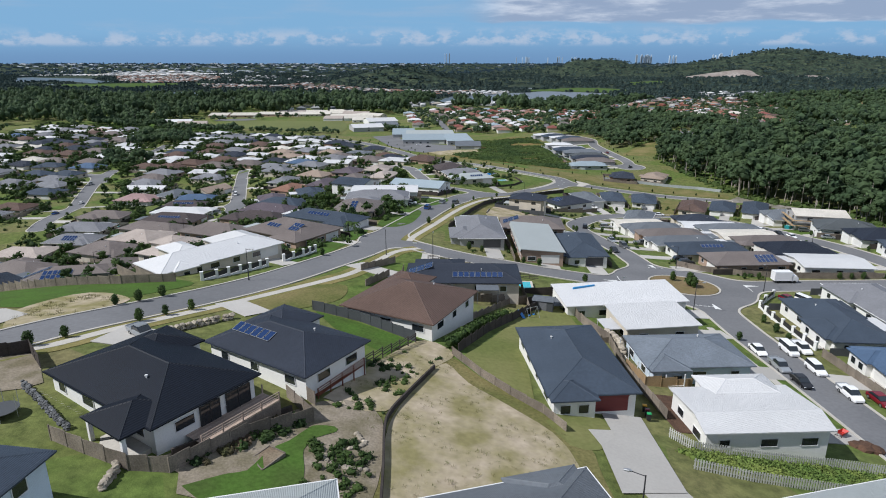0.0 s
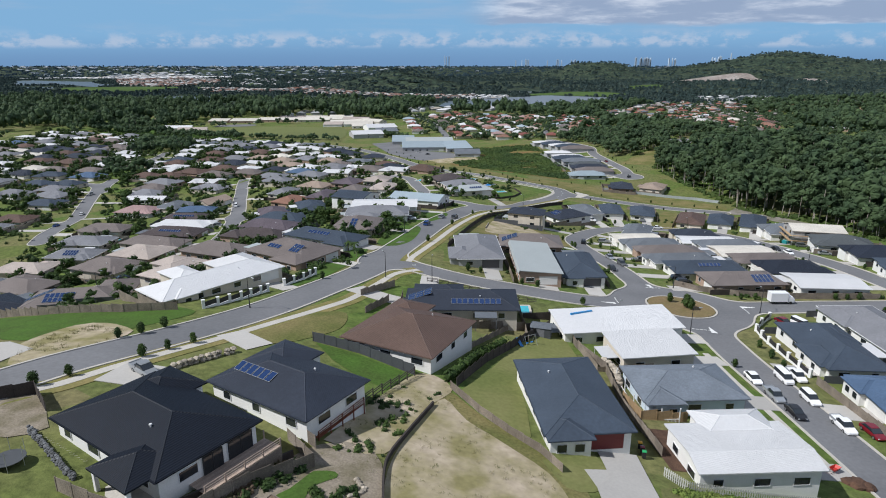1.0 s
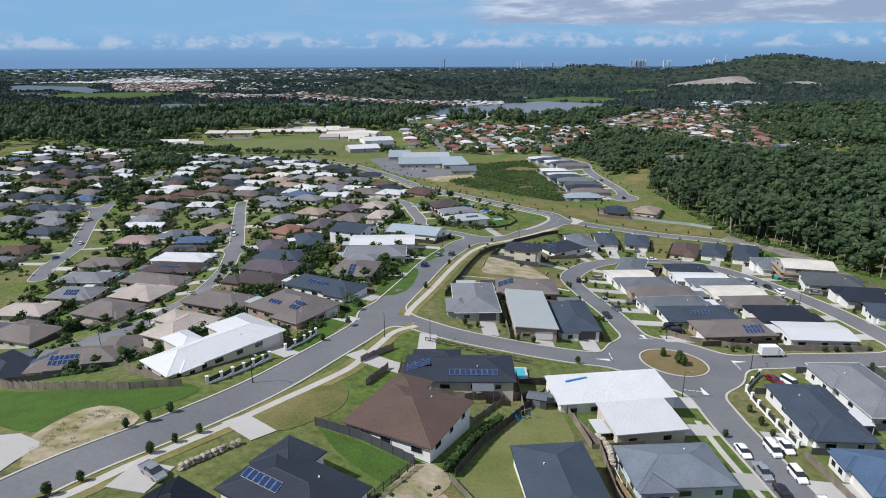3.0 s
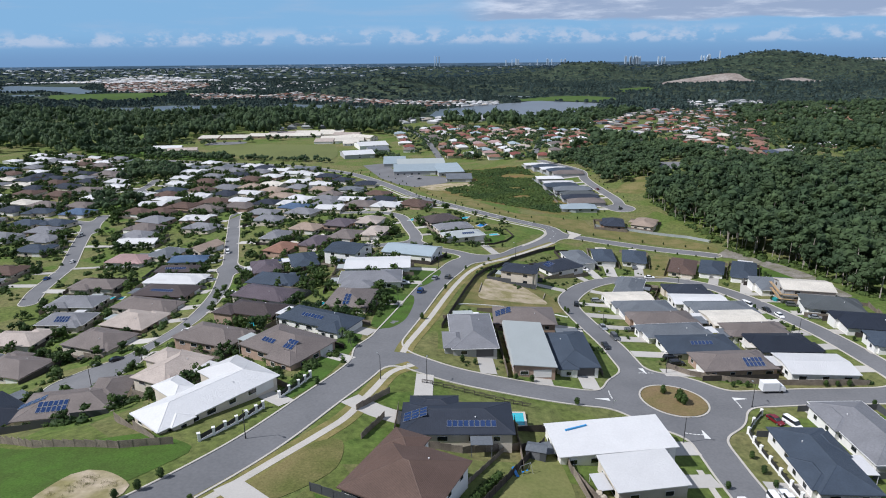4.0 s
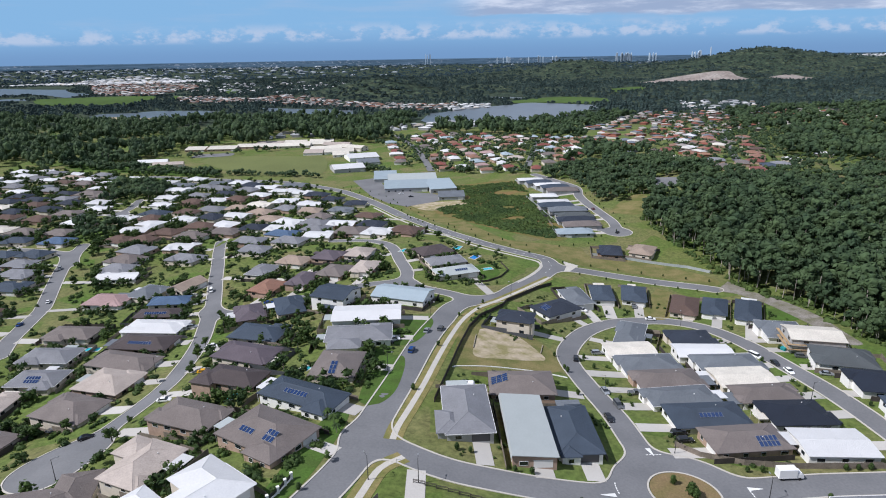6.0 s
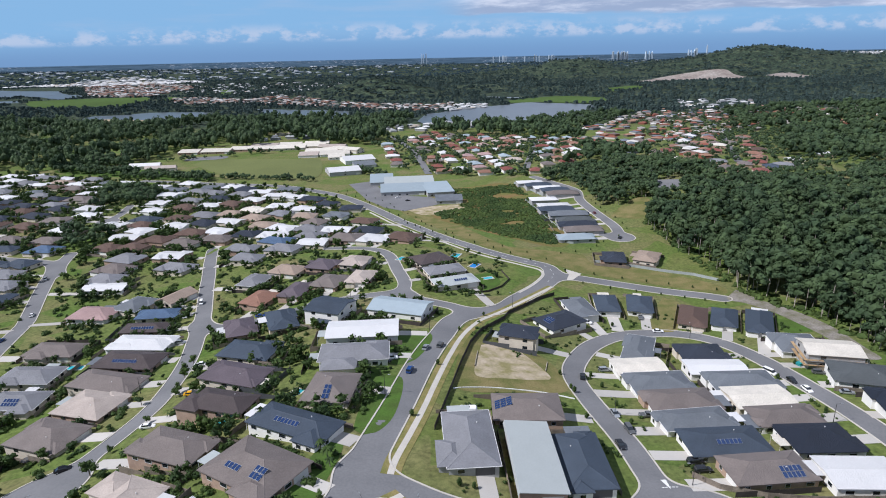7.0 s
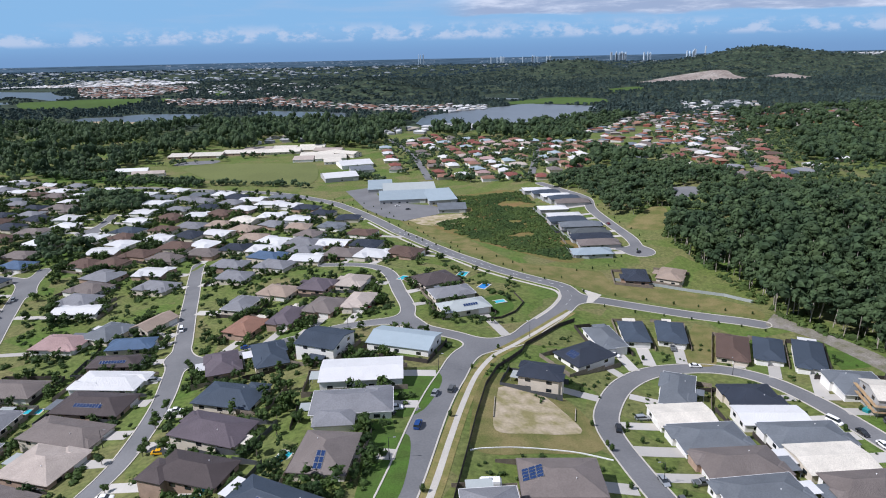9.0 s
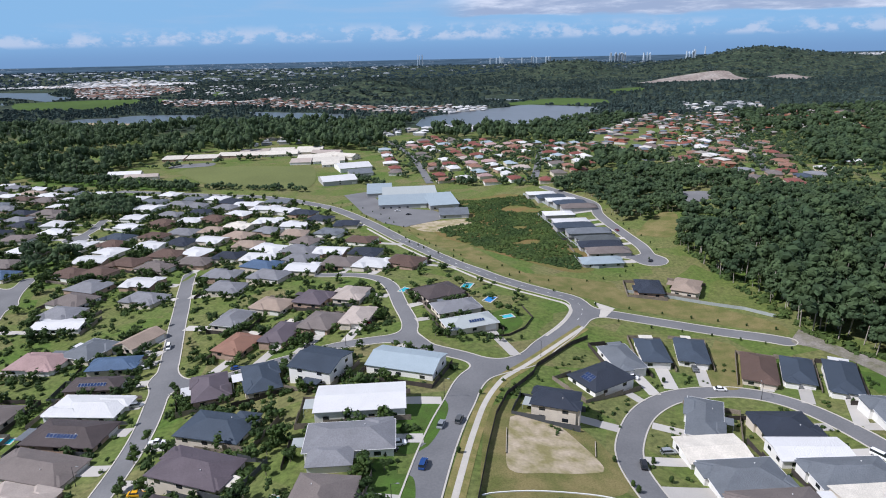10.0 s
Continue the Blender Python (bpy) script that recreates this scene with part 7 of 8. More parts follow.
# stands of five crowns, about 30 m across
STAND = [join(*[moved(peak(rr, rr.uniform(3.6, 6.2), rr.uniform(6, 13)), Matrix.Translation((rr.uniform(-15, 15), rr.uniform(-15, 15), -1.5))) for i in range(5)]) for rr in (random.Random(s + 90) for s in range(8))]
TALL_GROVE = [([(x * 0.8, y * 0.8, z * 1.12) for x, y, z in V], F) for V, F in GROVE]
rnd_w = random.Random(31)
spots, tall, stands = [], [], []
y = 846.0
while y < 4820:
    near_wood = y < 1500
    gap = 10.5 + (y - 846) * 0.009 if near_wood else 30.0
    deep = gap if near_wood else 34 + (y - 1500) * 0.024
    x = -0.76 * (y - 149) - 60
    while x < 0.76 * (y - 149) + 60:
        px, py = x + rnd_w.uniform(-0.5, 0.5) * gap, y + rnd_w.uniform(-0.5, 0.5) * deep
        x += gap
        if inside(px, py, EAST_WOOD) or py < 868 and -470 < px < 130 or (-470 < px < -60 and py < 905):
            continue
        if px < -60 and py < 960 and rnd_w.random() < 0.55:
            continue
        if any(inside(px, py, p) for p in KEEP_OUT):
            continue
        if any(inside(px, py, p) for p in THIN) and (rnd_w.random() < 0.12 or not clear_of(px, py, 2.5)):
            continue
        if any(inside(px, py, p) for p in OPEN) and rnd_w.random() < 0.4:
            continue
        if noise.noise((px * 0.006, py * 0.006, 1.7)) < -0.42 or near_wood and px < 60 and noise.noise((px * 0.014, py * 0.009, 4.3)) < -0.16:
            continue
        if near_wood and px < 90 and not any(inside(px, py, p) for p in THIN):
            tall.append((px, py, 11 + 15 * rnd_w.random() ** 1.3, rnd_w.uniform(0, 6.28)))
        elif near_wood:
            spots.append((px, py, rnd_w.uniform(4, 8) if any(inside(px, py, p) for p in THIN) else 7 + 14 * rnd_w.random() ** 1.6, rnd_w.uniform(0, 6.28)))
        else:
            stands.append((px, py, rnd_w.uniform(0.75, 1.15) * (0.62 if any(inside(px, py, p) for p in THIN + OPEN) else 1), rnd_w.uniform(0, 6.28)))
    y += deep
scatter_stuff("far_woods", spots, GROVE, LEAF["gum"], "dark woods of the middle distance", "woodland")
scatter_stuff("far_woods", tall, TALL_GROVE, LEAF["gum"], "tall dark eucalypts behind the playing fields", "woodland")
scatter_stuff("far_woods", [q for q in stands if q[1] < 3900], STAND, LEAF["blue"], "woods on the far hills, haze mixed into their blue-green leaf colour", "woodland")
# the farthest stands carry a stronger haze blue in their base colour
scatter_stuff("far_woods", [q for q in stands if q[1] >= 3900], STAND, material("leaf_painted_haze", (0.05, 0.082, 0.1), 0.8, vary=0.25, scale=0.004, fine=0.05, rand=0.25, island=True, tint=(0.032, 0.056, 0.076), spec=0.1), "woods below the horizon, haze blue painted into the leaves", "woodland")
for k, poly in enumerate(([(-318, 715), (-272, 722), (-268, 760), (-300, 800), (-340, 800), (-336, 768)], [(-290, 600), (-262, 588), (-245, 610), (-250, 640), (-280, 640)], [(-470, 905), (-330, 850), (-250, 828), (-260, 860), (-400, 900), (-480, 930)])):
    wood("grove", poly, 6.5, 7, 12, 60 + k, "dense grove of trees beside the estate", lambda x, y: clear_of(x, y, 2.5), crowns=GROVE)
wood("grove", [(-250, 842), (-140, 818), (-138, 826), (-250, 852)], 5.0, 5, 8, 66, "row of trees along the playing field", crowns=GROVE)
wood("grove", [(-120, 878), (-92, 850), (-60, 830), (-66, 848), (-100, 890)], 7, 5, 9, 67, "trees beside the school hall", lambda x, y: clear_of(x, y, 2), crowns=GROVE)
wood("grove", [(-8, 840), (90, 800), (128, 790), (126, 740), (118, 800), (100, 815), (0, 858)], 7, 6, 11, 68, "row of trees behind the older suburb", lambda x, y: clear_of(x, y, 2), crowns=GROVE)

wood("grove", SUBURB["S1"], 9.5, 3.5, 7.5, 75, "garden trees of the older suburb", lambda x, y: clear_of(x, y, 1.2) and rnd_w.random() < 0.8, crowns=GROVE)
wood("grove", SUBURB["S3"], 11, 4, 7, 76, "garden trees among red roofs", lambda x, y: clear_of(x, y, 1.5) and rnd_w.random() < 0.7, crowns=GROVE)

# low growth on the shores
spots = []
for poly in SHORE[:3]:
    xs, ys = [p[0] for p in poly], [p[1] for p in poly]
    for i in range(260):
        x, y = rnd_w.uniform(min(xs), max(xs)), rnd_w.uniform(min(ys), max(ys))
        if inside(x, y, poly) and not any(inside(x, y, p) for p in (LAKE, RIVER, ARM)):
            spots.append((x, y, rnd_w.uniform(2, 5), rnd_w.uniform(0, 6.28)))
scatter_stuff("shore_bushes", spots, GROVE, LEAF["gum"], "low bushes along the water", "shrubs")


# ---- vehicles ----
PAINTS = {"white": material("car_white", (0.8, 0.8, 0.8), 0.25, vary=0.03, spec=0.6), "black": material("car_black", (0.012, 0.012, 0.014), 0.2, vary=0.03, spec=0.6),
          "red": material("car_red", (0.16, 0.008, 0.016), 0.25, vary=0.03, spec=0.6), "silver": material("car_silver", (0.4, 0.42, 0.44), 0.3, 0.5, vary=0.03),
          "blue": material("car_blue", (0.02, 0.06, 0.2), 0.25, vary=0.03, spec=0.6), "grey": material("car_grey", (0.12, 0.125, 0.13), 0.3, 0.3, vary=0.03), "yellow": material("car_yellow", (0.7, 0.36, 0.01), 0.35, vary=0.05)}
TYRE = material("tyre_rubber", (0.015, 0.015, 0.015), 0.9, vary=0.1)
RIM = material("alloy_rim", (0.45, 0.46, 0.47), 0.35, 0.8, vary=0.05)
LAMP = material("lamp_glass", (0.7, 0.72, 0.75), 0.1, vary=0.05, spec=0.8)
TAIL = material("tail_lamp", (0.35, 0.01, 0.01), 0.15, vary=0.05)


def loft(stations):
    """Rounded-box sections along x: (x, half width at sill, half width at top, z low, z high)."""
    V, F = [], []
    for x, a, b, z0, z1 in stations:
        m = z0 + (z1 - z0) * 0.72
        V += [(x, -a * 0.94, z0), (x, -a, z0 + (z1 - z0) * 0.2), (x, -a, m), (x, -b, z1), (x, b, z1), (x, a, m), (x, a, z0 + (z1 - z0) * 0.2), (x, a * 0.94, z0)]
    n = len(stations)
    for i in range(n - 1):
        for k in range(8):
            F.append((8 * i + k, 8 * i + (k + 1) % 8, 8 * i + 8 + (k + 1) % 8, 8 * i + 8 + k))
    F.append(tuple(range(8)))
    F.append(tuple(range(8 * n - 1, 8 * n - 9, -1)))
    return V, F


def disc_geo(r, w, n=14):
    V = [(math.cos(a) * r, s * w / 2, math.sin(a) * r) for s in (-1, 1) for a in (i * 2 * math.pi / n for i in range(n))]
    return V, [tuple(range(n)), tuple(range(2 * n - 1, n - 1, -1))] + [(i, n + i, n + (i + 1) % n, (i + 1) % n) for i in range(n)]


CAR_MESH = {}


def car(x, y, turn, paint, kind="sedan", label=""):
    words = {"sedan": "parked sedan", "suv": "parked four-wheel drive", "ute": "parked utility with a tray", "van": "parked delivery van"}
    z = gz(x, y) + 0.06
    ob = thing({"sedan": "car", "suv": "car", "ute": "utility", "van": "van"}[kind], pose(x, y, z, 0, 0, turn), label or f"{paint} {words[kind]} beside the street", "car", "parked vehicles")
    key = kind
    if key not in CAR_MESH:
        L = {"sedan": 4.6, "suv": 4.7, "ute": 5.2, "van": 4.9}[kind] / 2
        belt = {"sedan": 0.92, "suv": 1.05, "ute": 1.05, "van": 1.15}[kind]
        top = {"sedan": 1.45, "suv": 1.75, "ute": 1.75, "van": 1.95}[kind]
        body = loft([(-L, 0.72, 0.66, 0.42, belt - 0.12), (-L + 0.25, 0.88, 0.82, 0.3, belt - 0.02), (-1.2, 0.91, 0.85, 0.26, belt), (0.6, 0.91, 0.85, 0.26, belt), (L - 1.0, 0.9, 0.82, 0.26, belt - 0.06), (L - 0.2, 0.86, 0.76, 0.3, belt - 0.2), (L, 0.7, 0.62, 0.4, belt - 0.34)])
        span = {"sedan": (-1.75, -1.05, 0.35, 1.15), "suv": (-2.2, -1.95, 0.45, 1.2), "ute": (-0.6, -0.45, 0.75, 1.4), "van": (-2.35, -2.3, 1.05, 1.7)}[kind]
        glass = loft([(span[0], 0.82, 0.74, belt - 0.05, belt + 0.02), (span[1], 0.82, 0.68, belt - 0.05, top - 0.05), (span[2], 0.82, 0.68, belt - 0.05, top - 0.05), (span[3], 0.8, 0.72, belt - 0.05, belt + 0.02)])
        roof = loft([(span[1] - 0.06, 0.66, 0.58, top - 0.09, top - 0.03), (span[1] + 0.3, 0.7, 0.62, top - 0.08, top), (span[2] - 0.2, 0.7, 0.62, top - 0.08, top), (span[2] + 0.06, 0.64, 0.56, top - 0.1, top - 0.04)])
        tray = join(box_geo(-2.5, -0.75, -0.92, -0.86, 0.8, 1.12), box_geo(-2.5, -0.75, 0.86, 0.92, 0.8, 1.12), box_geo(-2.55, -2.49, -0.92, 0.92, 0.8, 1.12), box_geo(-0.76, -0.7, -0.9, 0.9, 0.8, 1.5))
        CAR_MESH[key] = dict(body=body, glass=glass, roof=roof, tray=tray, L=L, belt=belt)
    g1 = CAR_MESH[key]
    part("body", shared(("body", kind, paint), lambda: g1["body"], PAINTS[paint]), None, ob)
    part("glasshouse", shared(("glasshouse", kind), lambda: g1["glass"], GLASS), None, ob)
    part("roof", shared(("roof", kind, paint), lambda: g1["roof"], PAINTS[paint]), None, ob)
    if kind == "ute":
        part("tray", shared(("tray", kind), lambda: g1["tray"], PAINTS[paint]), None, ob)
    for sx in (-1, 1):
        for sy in (-1, 1):
            w = part("wheel", shared(("wheel",), lambda: disc_geo(0.33, 0.22), TYRE), None, ob, m=pose(sx * 1.38, sy * 0.82, 0.33))
            part("rim", shared(("rim",), lambda: disc_geo(0.2, 0.24, 10), RIM), None, w)
        part("headlamp" if sx > 0 else "tail_lamp", shared(("lamp", kind, sx), lambda: join(*[box_geo(sx * (g1["L"] - 0.14) - 0.06, sx * (g1["L"] - 0.14) + 0.1, s * 0.62 - 0.14, s * 0.62 + 0.14, g1["belt"] - 0.4, g1["belt"] - 0.27) for s in (-1, 1)]), LAMP if sx > 0 else TAIL), None, ob)
    return ob


for x, y, t, p, k in [(58.0, 254.4, -88, "white", "sedan"), (58.6, 247.6, -88, "silver", "ute"), (59.2, 241.4, -88, "black", "sedan"), (64.4, 255.8, -88, "white", "van"), (67.6, 257.4, -88, "white", "ute"), (64.9, 247.5, -88, "white", "suv"),
                      (65.3, 238.3, -88, "white", "ute"), (69.2, 237.0, -86, "red", "sedan"), (80.4, 288.4, -70, "red", "sedan"), (83.6, 286.8, -70, "white", "van"), (-6.9, 388.6, 76, "silver", "sedan"), (-1.6, 392.3, 74, "grey", "suv"),
                      (-11.3, 367.3, 79, "blue", "suv"), (-18.7, 377.0, 10, "white", "ute"), (-20.2, 373.0, 40, "black", "suv"), (52.6, 350.6, -82, "silver", "sedan"), (54.2, 340.8, -82, "grey", "suv"), (49.0, 331.6, -84, "black", "sedan"),
                      (48.6, 378.0, 80, "black", "suv"), (58.4, 386.0, 5, "silver", "suv"), (62.6, 350.6, 5, "grey", "ute"), (67.2, 324.8, 5, "black", "suv"), (67.6, 320.9, 5, "black", "suv"), (92.2, 428.6, -6, "white", "sedan"),
                      (62.6, 435.6, -30, "white", "ute"), (89.3, 444.4, 80, "grey", "ute"), (116.8, 383.0, -60, "white", "van"), (120.4, 375.2, -84, "black", "sedan"), (121.2, 367.6, -84, "white", "sedan"), (132.8, 380.6, -15, "grey", "suv"), (132.0, 363.8, -15, "silver", "sedan")]:
    car(x, y, t, p, k)
for x, y, t, p, k in [(-91.5, 348.6, 10, "white", "sedan"), (-126.8, 455.4, 10, "white", "sedan"), (-93.8, 395.8, 8, "white", "ute"), (-85.6, 445.4, 12, "blue", "sedan"), (-124.8, 474.0, -72, "white", "van"), (-107.2, 330.6, 30, "black", "sedan"),
                      (-241.4, 529.2, -65, "silver", "suv"), (-86.2, 368.4, 5, "yellow", "sedan"), (-114.6, 424.6, 10, "silver", "suv"), (-41.0, 224.0, -35, "silver", "ute"), (-214, 475, 110, "white", "sedan"), (-205, 440, 95, "blue", "sedan"),
                      (-60, 457.5, 18, "black", "sedan"), (-38, 476, 80, "red", "sedan"), (116, 578, 60, "black", "sedan"), (113, 640, 95, "red", "sedan"), (108, 641, 95, "blue", "sedan"), (-52, 640, 20, "red", "suv"),
                      (-45, 735, 20, "white", "sedan"), (-60, 760, 20, "silver", "sedan"), (-35, 722, 20, "black", "sedan")]:
    car(x, y, t, p, k)


def box_truck(x, y, turn):
    ob = thing("box_truck", pose(x, y, gz(x, y) + 0.06, 0, 0, turn), "white box truck parked at the kerb", "truck", "parked vehicles")
    part("box", join(box_geo(-3.2, 1.3, -1.1, 1.1, 0.85, 3.1), box_geo(-3.25, 1.35, -1.12, 1.12, 3.1, 3.16), box_geo(-3.25, 1.35, -1.12, 1.12, 0.78, 0.86)), PAINTS["white"], ob)
    part("cab", loft([(1.42, 1.0, 0.9, 0.5, 2.2), (2.5, 1.0, 0.9, 0.5, 2.2), (3.05, 0.98, 0.86, 0.5, 1.6), (3.2, 0.9, 0.8, 0.5, 1.2)]), PAINTS["white"], ob)
    part("windscreen", moved(box_geo(-0.04, 0.04, -0.82, 0.82, -0.36, 0.36), pose(2.86, 0, 1.8, 0, -38, 0)), GLASS, ob)
    part("chassis", box_geo(-3.0, 2.9, -0.5, 0.5, 0.45, 0.8), DARK_METAL, ob)
    for wx in (-2.0, 2.1):
        for wy in (-0.9, 0.9):
            w = part("wheel", shared(("wheel_big",), lambda: disc_geo(0.42, 0.3), TYRE), None, ob, m=pose(wx, wy, 0.42))
            part("rim", shared(("rim",), lambda: disc_geo(0.2, 0.24, 10), RIM), None, w)


box_truck(87.4, 304.3, 2)


# ---- street furniture ----
def street_lamp(x, y, turn):
    ob = thing("street_lamp", pose(x, y, gz(x, y), 0, 0, turn), "slim dark steel street lamp on the verge", "street lamp", "street lamps")
    part("pole", trunk_geo(6.5, 0.11, 0.06, 8), DARK_METAL, ob)
    part("arm", moved(trunk_geo(1.5, 0.05, 0.04, 6), pose(0, 0, 6.4, 0, 82, 0)), DARK_METAL, ob)
    part("lantern", loft([(1.2, 0.08, 0.06, 6.55, 6.68), (1.5, 0.16, 0.12, 6.53, 6.72), (1.95, 0.12, 0.09, 6.55, 6.68)]), METAL, ob, "grey lamp head")
    part("base", trunk_geo(0.5, 0.16, 0.14, 8), DARK_METAL, ob)


for x, y, t in [(-16.3, 291.4, 120), (78.1, 295.6, 90), (54.0, 276.7, 0), (-4.8, 291.6, 90), (62.5, 314.7, 180), (-38.9, 259.4, -30), (20.1, 196.0, 160), (-17.8, 350, 0), (-100.2, 306, 40), (52.4, 350, 180), (-6, 408, -20), (31, 447, 130), (116, 345, 0), (103, 421, 90), (-110, 380, 0), (-97, 417, 180), (-45, 455.5, 90)]:
    street_lamp(x, y, t)


def road_sign(x, y, turn, label="green and white street name sign on a post"):
    ob = thing("street_sign", pose(x, y, gz(x, y), 0, 0, turn), label, "sign")
    part("post", trunk_geo(2.7, 0.035, 0.035, 8), METAL, ob)
    part("blade", box_geo(0.02, 1.0, -0.012, 0.012, 2.45, 2.68), WHITE, ob)


road_sign(-10.2, 296.5, 5)
road_sign(41, 289, 20)

for x, y, t, s in [(55.6, 317.0, 100, 1.0), (42.0, 294.6, 5, 1.0), (74.6, 299.8, 182, 1.0), (60.5, 278.6, -90, 1.0)]:
    c, q = math.cos(radians(t)), math.sin(radians(t))
    pts = [(-0.5, -0.75), (-0.5, 0.75), (-4.2, 0.1), (-4.2, -0.1)]
    patch("road_marking", [(x + a * c - b * q, y + a * q + b * c) for a, b in pts], PAINT, "white painted splitter island", "road marking", lift=0.09)
for cx, cy, ang, r in [(58.8, 297.2, 105, 16.5), (58.8, 297.2, 186, 16.5), (58.8, 297.2, 6, 16.5), (58.8, 297.2, -86, 16.5)]:
    for i in range(5):
        a = radians(ang - 13 + i * 3.2)
        x, y = cx + math.cos(a) * r, cy + math.sin(a) * r
        ux, uy = -math.sin(a), math.cos(a)
        patch("road_marking", [(x + ux * s * 0.35 + math.cos(a) * q, y + uy * s * 0.35 + math.sin(a) * q) for s, q in ((-1, -0.15), (1, -0.15), (1, 0.15), (-1, 0.15))], PAINT, "white give-way dash", "road marking", lift=0.09)
line = smooth_line([(53.2, 485.4), (58.4, 497.4), (56.6, 510.6), (46.8, 517.3), (35.3, 525.4), (22.0, 538.2), (13.8, 550.2), (1.9, 568.7), (-11.6, 597.6), (-27.6, 634.5), (-45.8, 667.1)], 9.0)
for p, q in zip(line[::1], line[1:]):
    strip("road_marking", [tuple(p), tuple(p + (q - p) * 0.35)], 0.16, PAINT, "white centre line dash", "road marking", 0.08, smooth=False)


# ---- roofs: solar panels ----
SOLAR = material("solar_cells", (0.022, 0.045, 0.125), 0.2, vary=0.15, scale=1.0, fine=8, spec=0.5)


def panel_mesh(pw, ph):
    """A glass panel in a thin pale frame."""
    if ("solar_panel", pw) not in SHARED:
        v, f = join(box_geo(-pw / 2, pw / 2, -ph / 2, ph / 2, 0, 0.04), box_geo(-pw / 2 + 0.05, pw / 2 - 0.05, -ph / 2 + 0.05, ph / 2 - 0.05, 0.03, 0.05))
        me = mesh_of("solar_panel", v, f, [METAL, SOLAR])
        for p in me.polygons[6:]:
            p.material_index = 1
        SHARED[("solar_panel", pw)] = me
    return SHARED[("solar_panel", pw)]


def solar(index_xy, side, cols, rows, along=0.0, up=0.45, portrait=True):
    """Panels on one slope of the hipped roof of the house nearest to index_xy. side as for fronts."""
    h = min((k for k in HOUSES if k[10]), key=lambda k: math.hypot(k[0] - index_xy[0], k[1] - index_xy[1]))
    x, y, turn, w, d, wings, front, ob, hh, z, near = h
    half = (d if side in (0, 2) else w) / 2
    short = min(w, d) / 2
    rise = RISE * (min(w, d) - 1.0) / 2 + 0.1
    slope = math.atan2(rise, short)
    pw, ph = (1.02, 1.66) if portrait else (1.66, 1.02)
    t = (0, 90, 180, 270)[side]
    for i in range(cols):
        for j in range(rows):
            u = along + (i - (cols - 1) / 2) * (pw + 0.12)
            v = up * short / math.cos(slope) + (j - (rows - 1) / 2) * (ph + 0.12)
            m = pose(0, 0, 0, 0, 0, t) @ pose(u, -half, hh + 0.1, math.degrees(slope), 0, 0) @ pose(0, v, 0.09)
            part("solar_panel", panel_mesh(pw, ph), None, ob, "dark blue glass solar panel", m=m)


solar((-19.3, 219.8), 0, 6, 1, -3.5, 0.62)
solar((2.8, 269.5), 0, 9, 1, 3.0, 0.4)
solar((2.8, 269.5), 3, 3, 3, 0.5, 0.5)
solar((77.5, 331.1), 0, 6, 1, 0.0, 0.62)
solar((82.6, 320.1), 0, 5, 2, 4.5, 0.45)
solar((24.4, 343.1), 3, 4, 3, 0.0, 0.45)
solar((-44.1, 308.3), 0, 4, 1, -3.0, 0.5)
solar((-44.1, 308.3), 0, 3, 2, 4.5, 0.6)
solar((-39.8, 327.9), 0, 7, 1, -1.0, 0.6)
solar((-93.5, 288.0), 0, 6, 2, -3.0, 0.5)
solar((-93.5, 288.0), 3, 2, 4, 0.0, 0.4)
solar((-126.5, 405.7), 0, 9, 1, 0.0, 0.5)
solar((-156.2, 380.7), 0, 5, 2, 0.0, 0.5)
solar((-33.7, 349.4), 3, 2, 3, 0.0, 0.5)
solar((49.4, 428.6), 3, 4, 2, 0.0, 0.5)
solar((4.6, 470.4), 0, 6, 1, 2.0, 0.5)
solar((-137.3, 440.2), 0, 9, 1, 0.0, 0.5)
solar((76.1, 454.3), 1, 3, 2, 0.0, 0.5)


# ---- yard things ----
def pool(x, y, turn, w, d, mat, label="turquoise backyard swimming pool with a pale edge"):
    ob = thing("swimming_pool", pose(x, y, gz(x, y) + 0.12, 0, 0, turn), label, "pool")
    rim = join(box_geo(-w / 2 - 0.5, w / 2 + 0.5, -d / 2 - 0.5, -d / 2, -0.6, 0.1), box_geo(-w / 2 - 0.5, w / 2 + 0.5, d / 2, d / 2 + 0.5, -0.6, 0.1), box_geo(-w / 2 - 0.5, -w / 2, -d / 2, d / 2, -0.6, 0.1), box_geo(w / 2, w / 2 + 0.5, -d / 2, d / 2, -0.6, 0.1))
    part("coping", rim, CONCRETE, ob)
    part("water", box_geo(-w / 2, w / 2, -d / 2, d / 2, -0.6, 0.03), mat, ob)


for x, y, t, w, d, m in [(-64.5, 339.6, 0, 7, 3.5, POOL), (-152, 409.5, 0, 6, 3, POOL), (-46.1, 352.8, 70, 6, 3, POOL), (5.5, 524, 70, 8, 4.5, POOL), (15.6, 504.5, 60, 7, 4, POOL_BLUE), (21, 483.5, 20, 7, 3, POOL), (16.6, 278.6, 90, 5, 3.0, POOL), (-26, 520, 60, 6, 3, POOL), (-85.6, 282.2, 38, 6.5, 2.4, POOL_BLUE)]:
    pool(x, y, t, w, d, m)


def shed(x, y, turn):
    ob = thing("garden_shed", pose(x, y, gz(x, y), 0, 0, turn), "small dark grey sheet-metal garden shed", "shed")
    part("wall", box_geo(-2, 2, -1.5, 1.5, -0.3, 2.1), SHEET, ob)
    part("roof", moved(gable_roof(4, 3, 0.5, 0.15, 0.06), Matrix.Translation((0, 0, 2.15))), ROOF["bluegrey"], ob)
    part("door", box_geo(-0.8, 0.8, -1.54, -1.5, 0, 1.9), ROOF["grey"], ob)


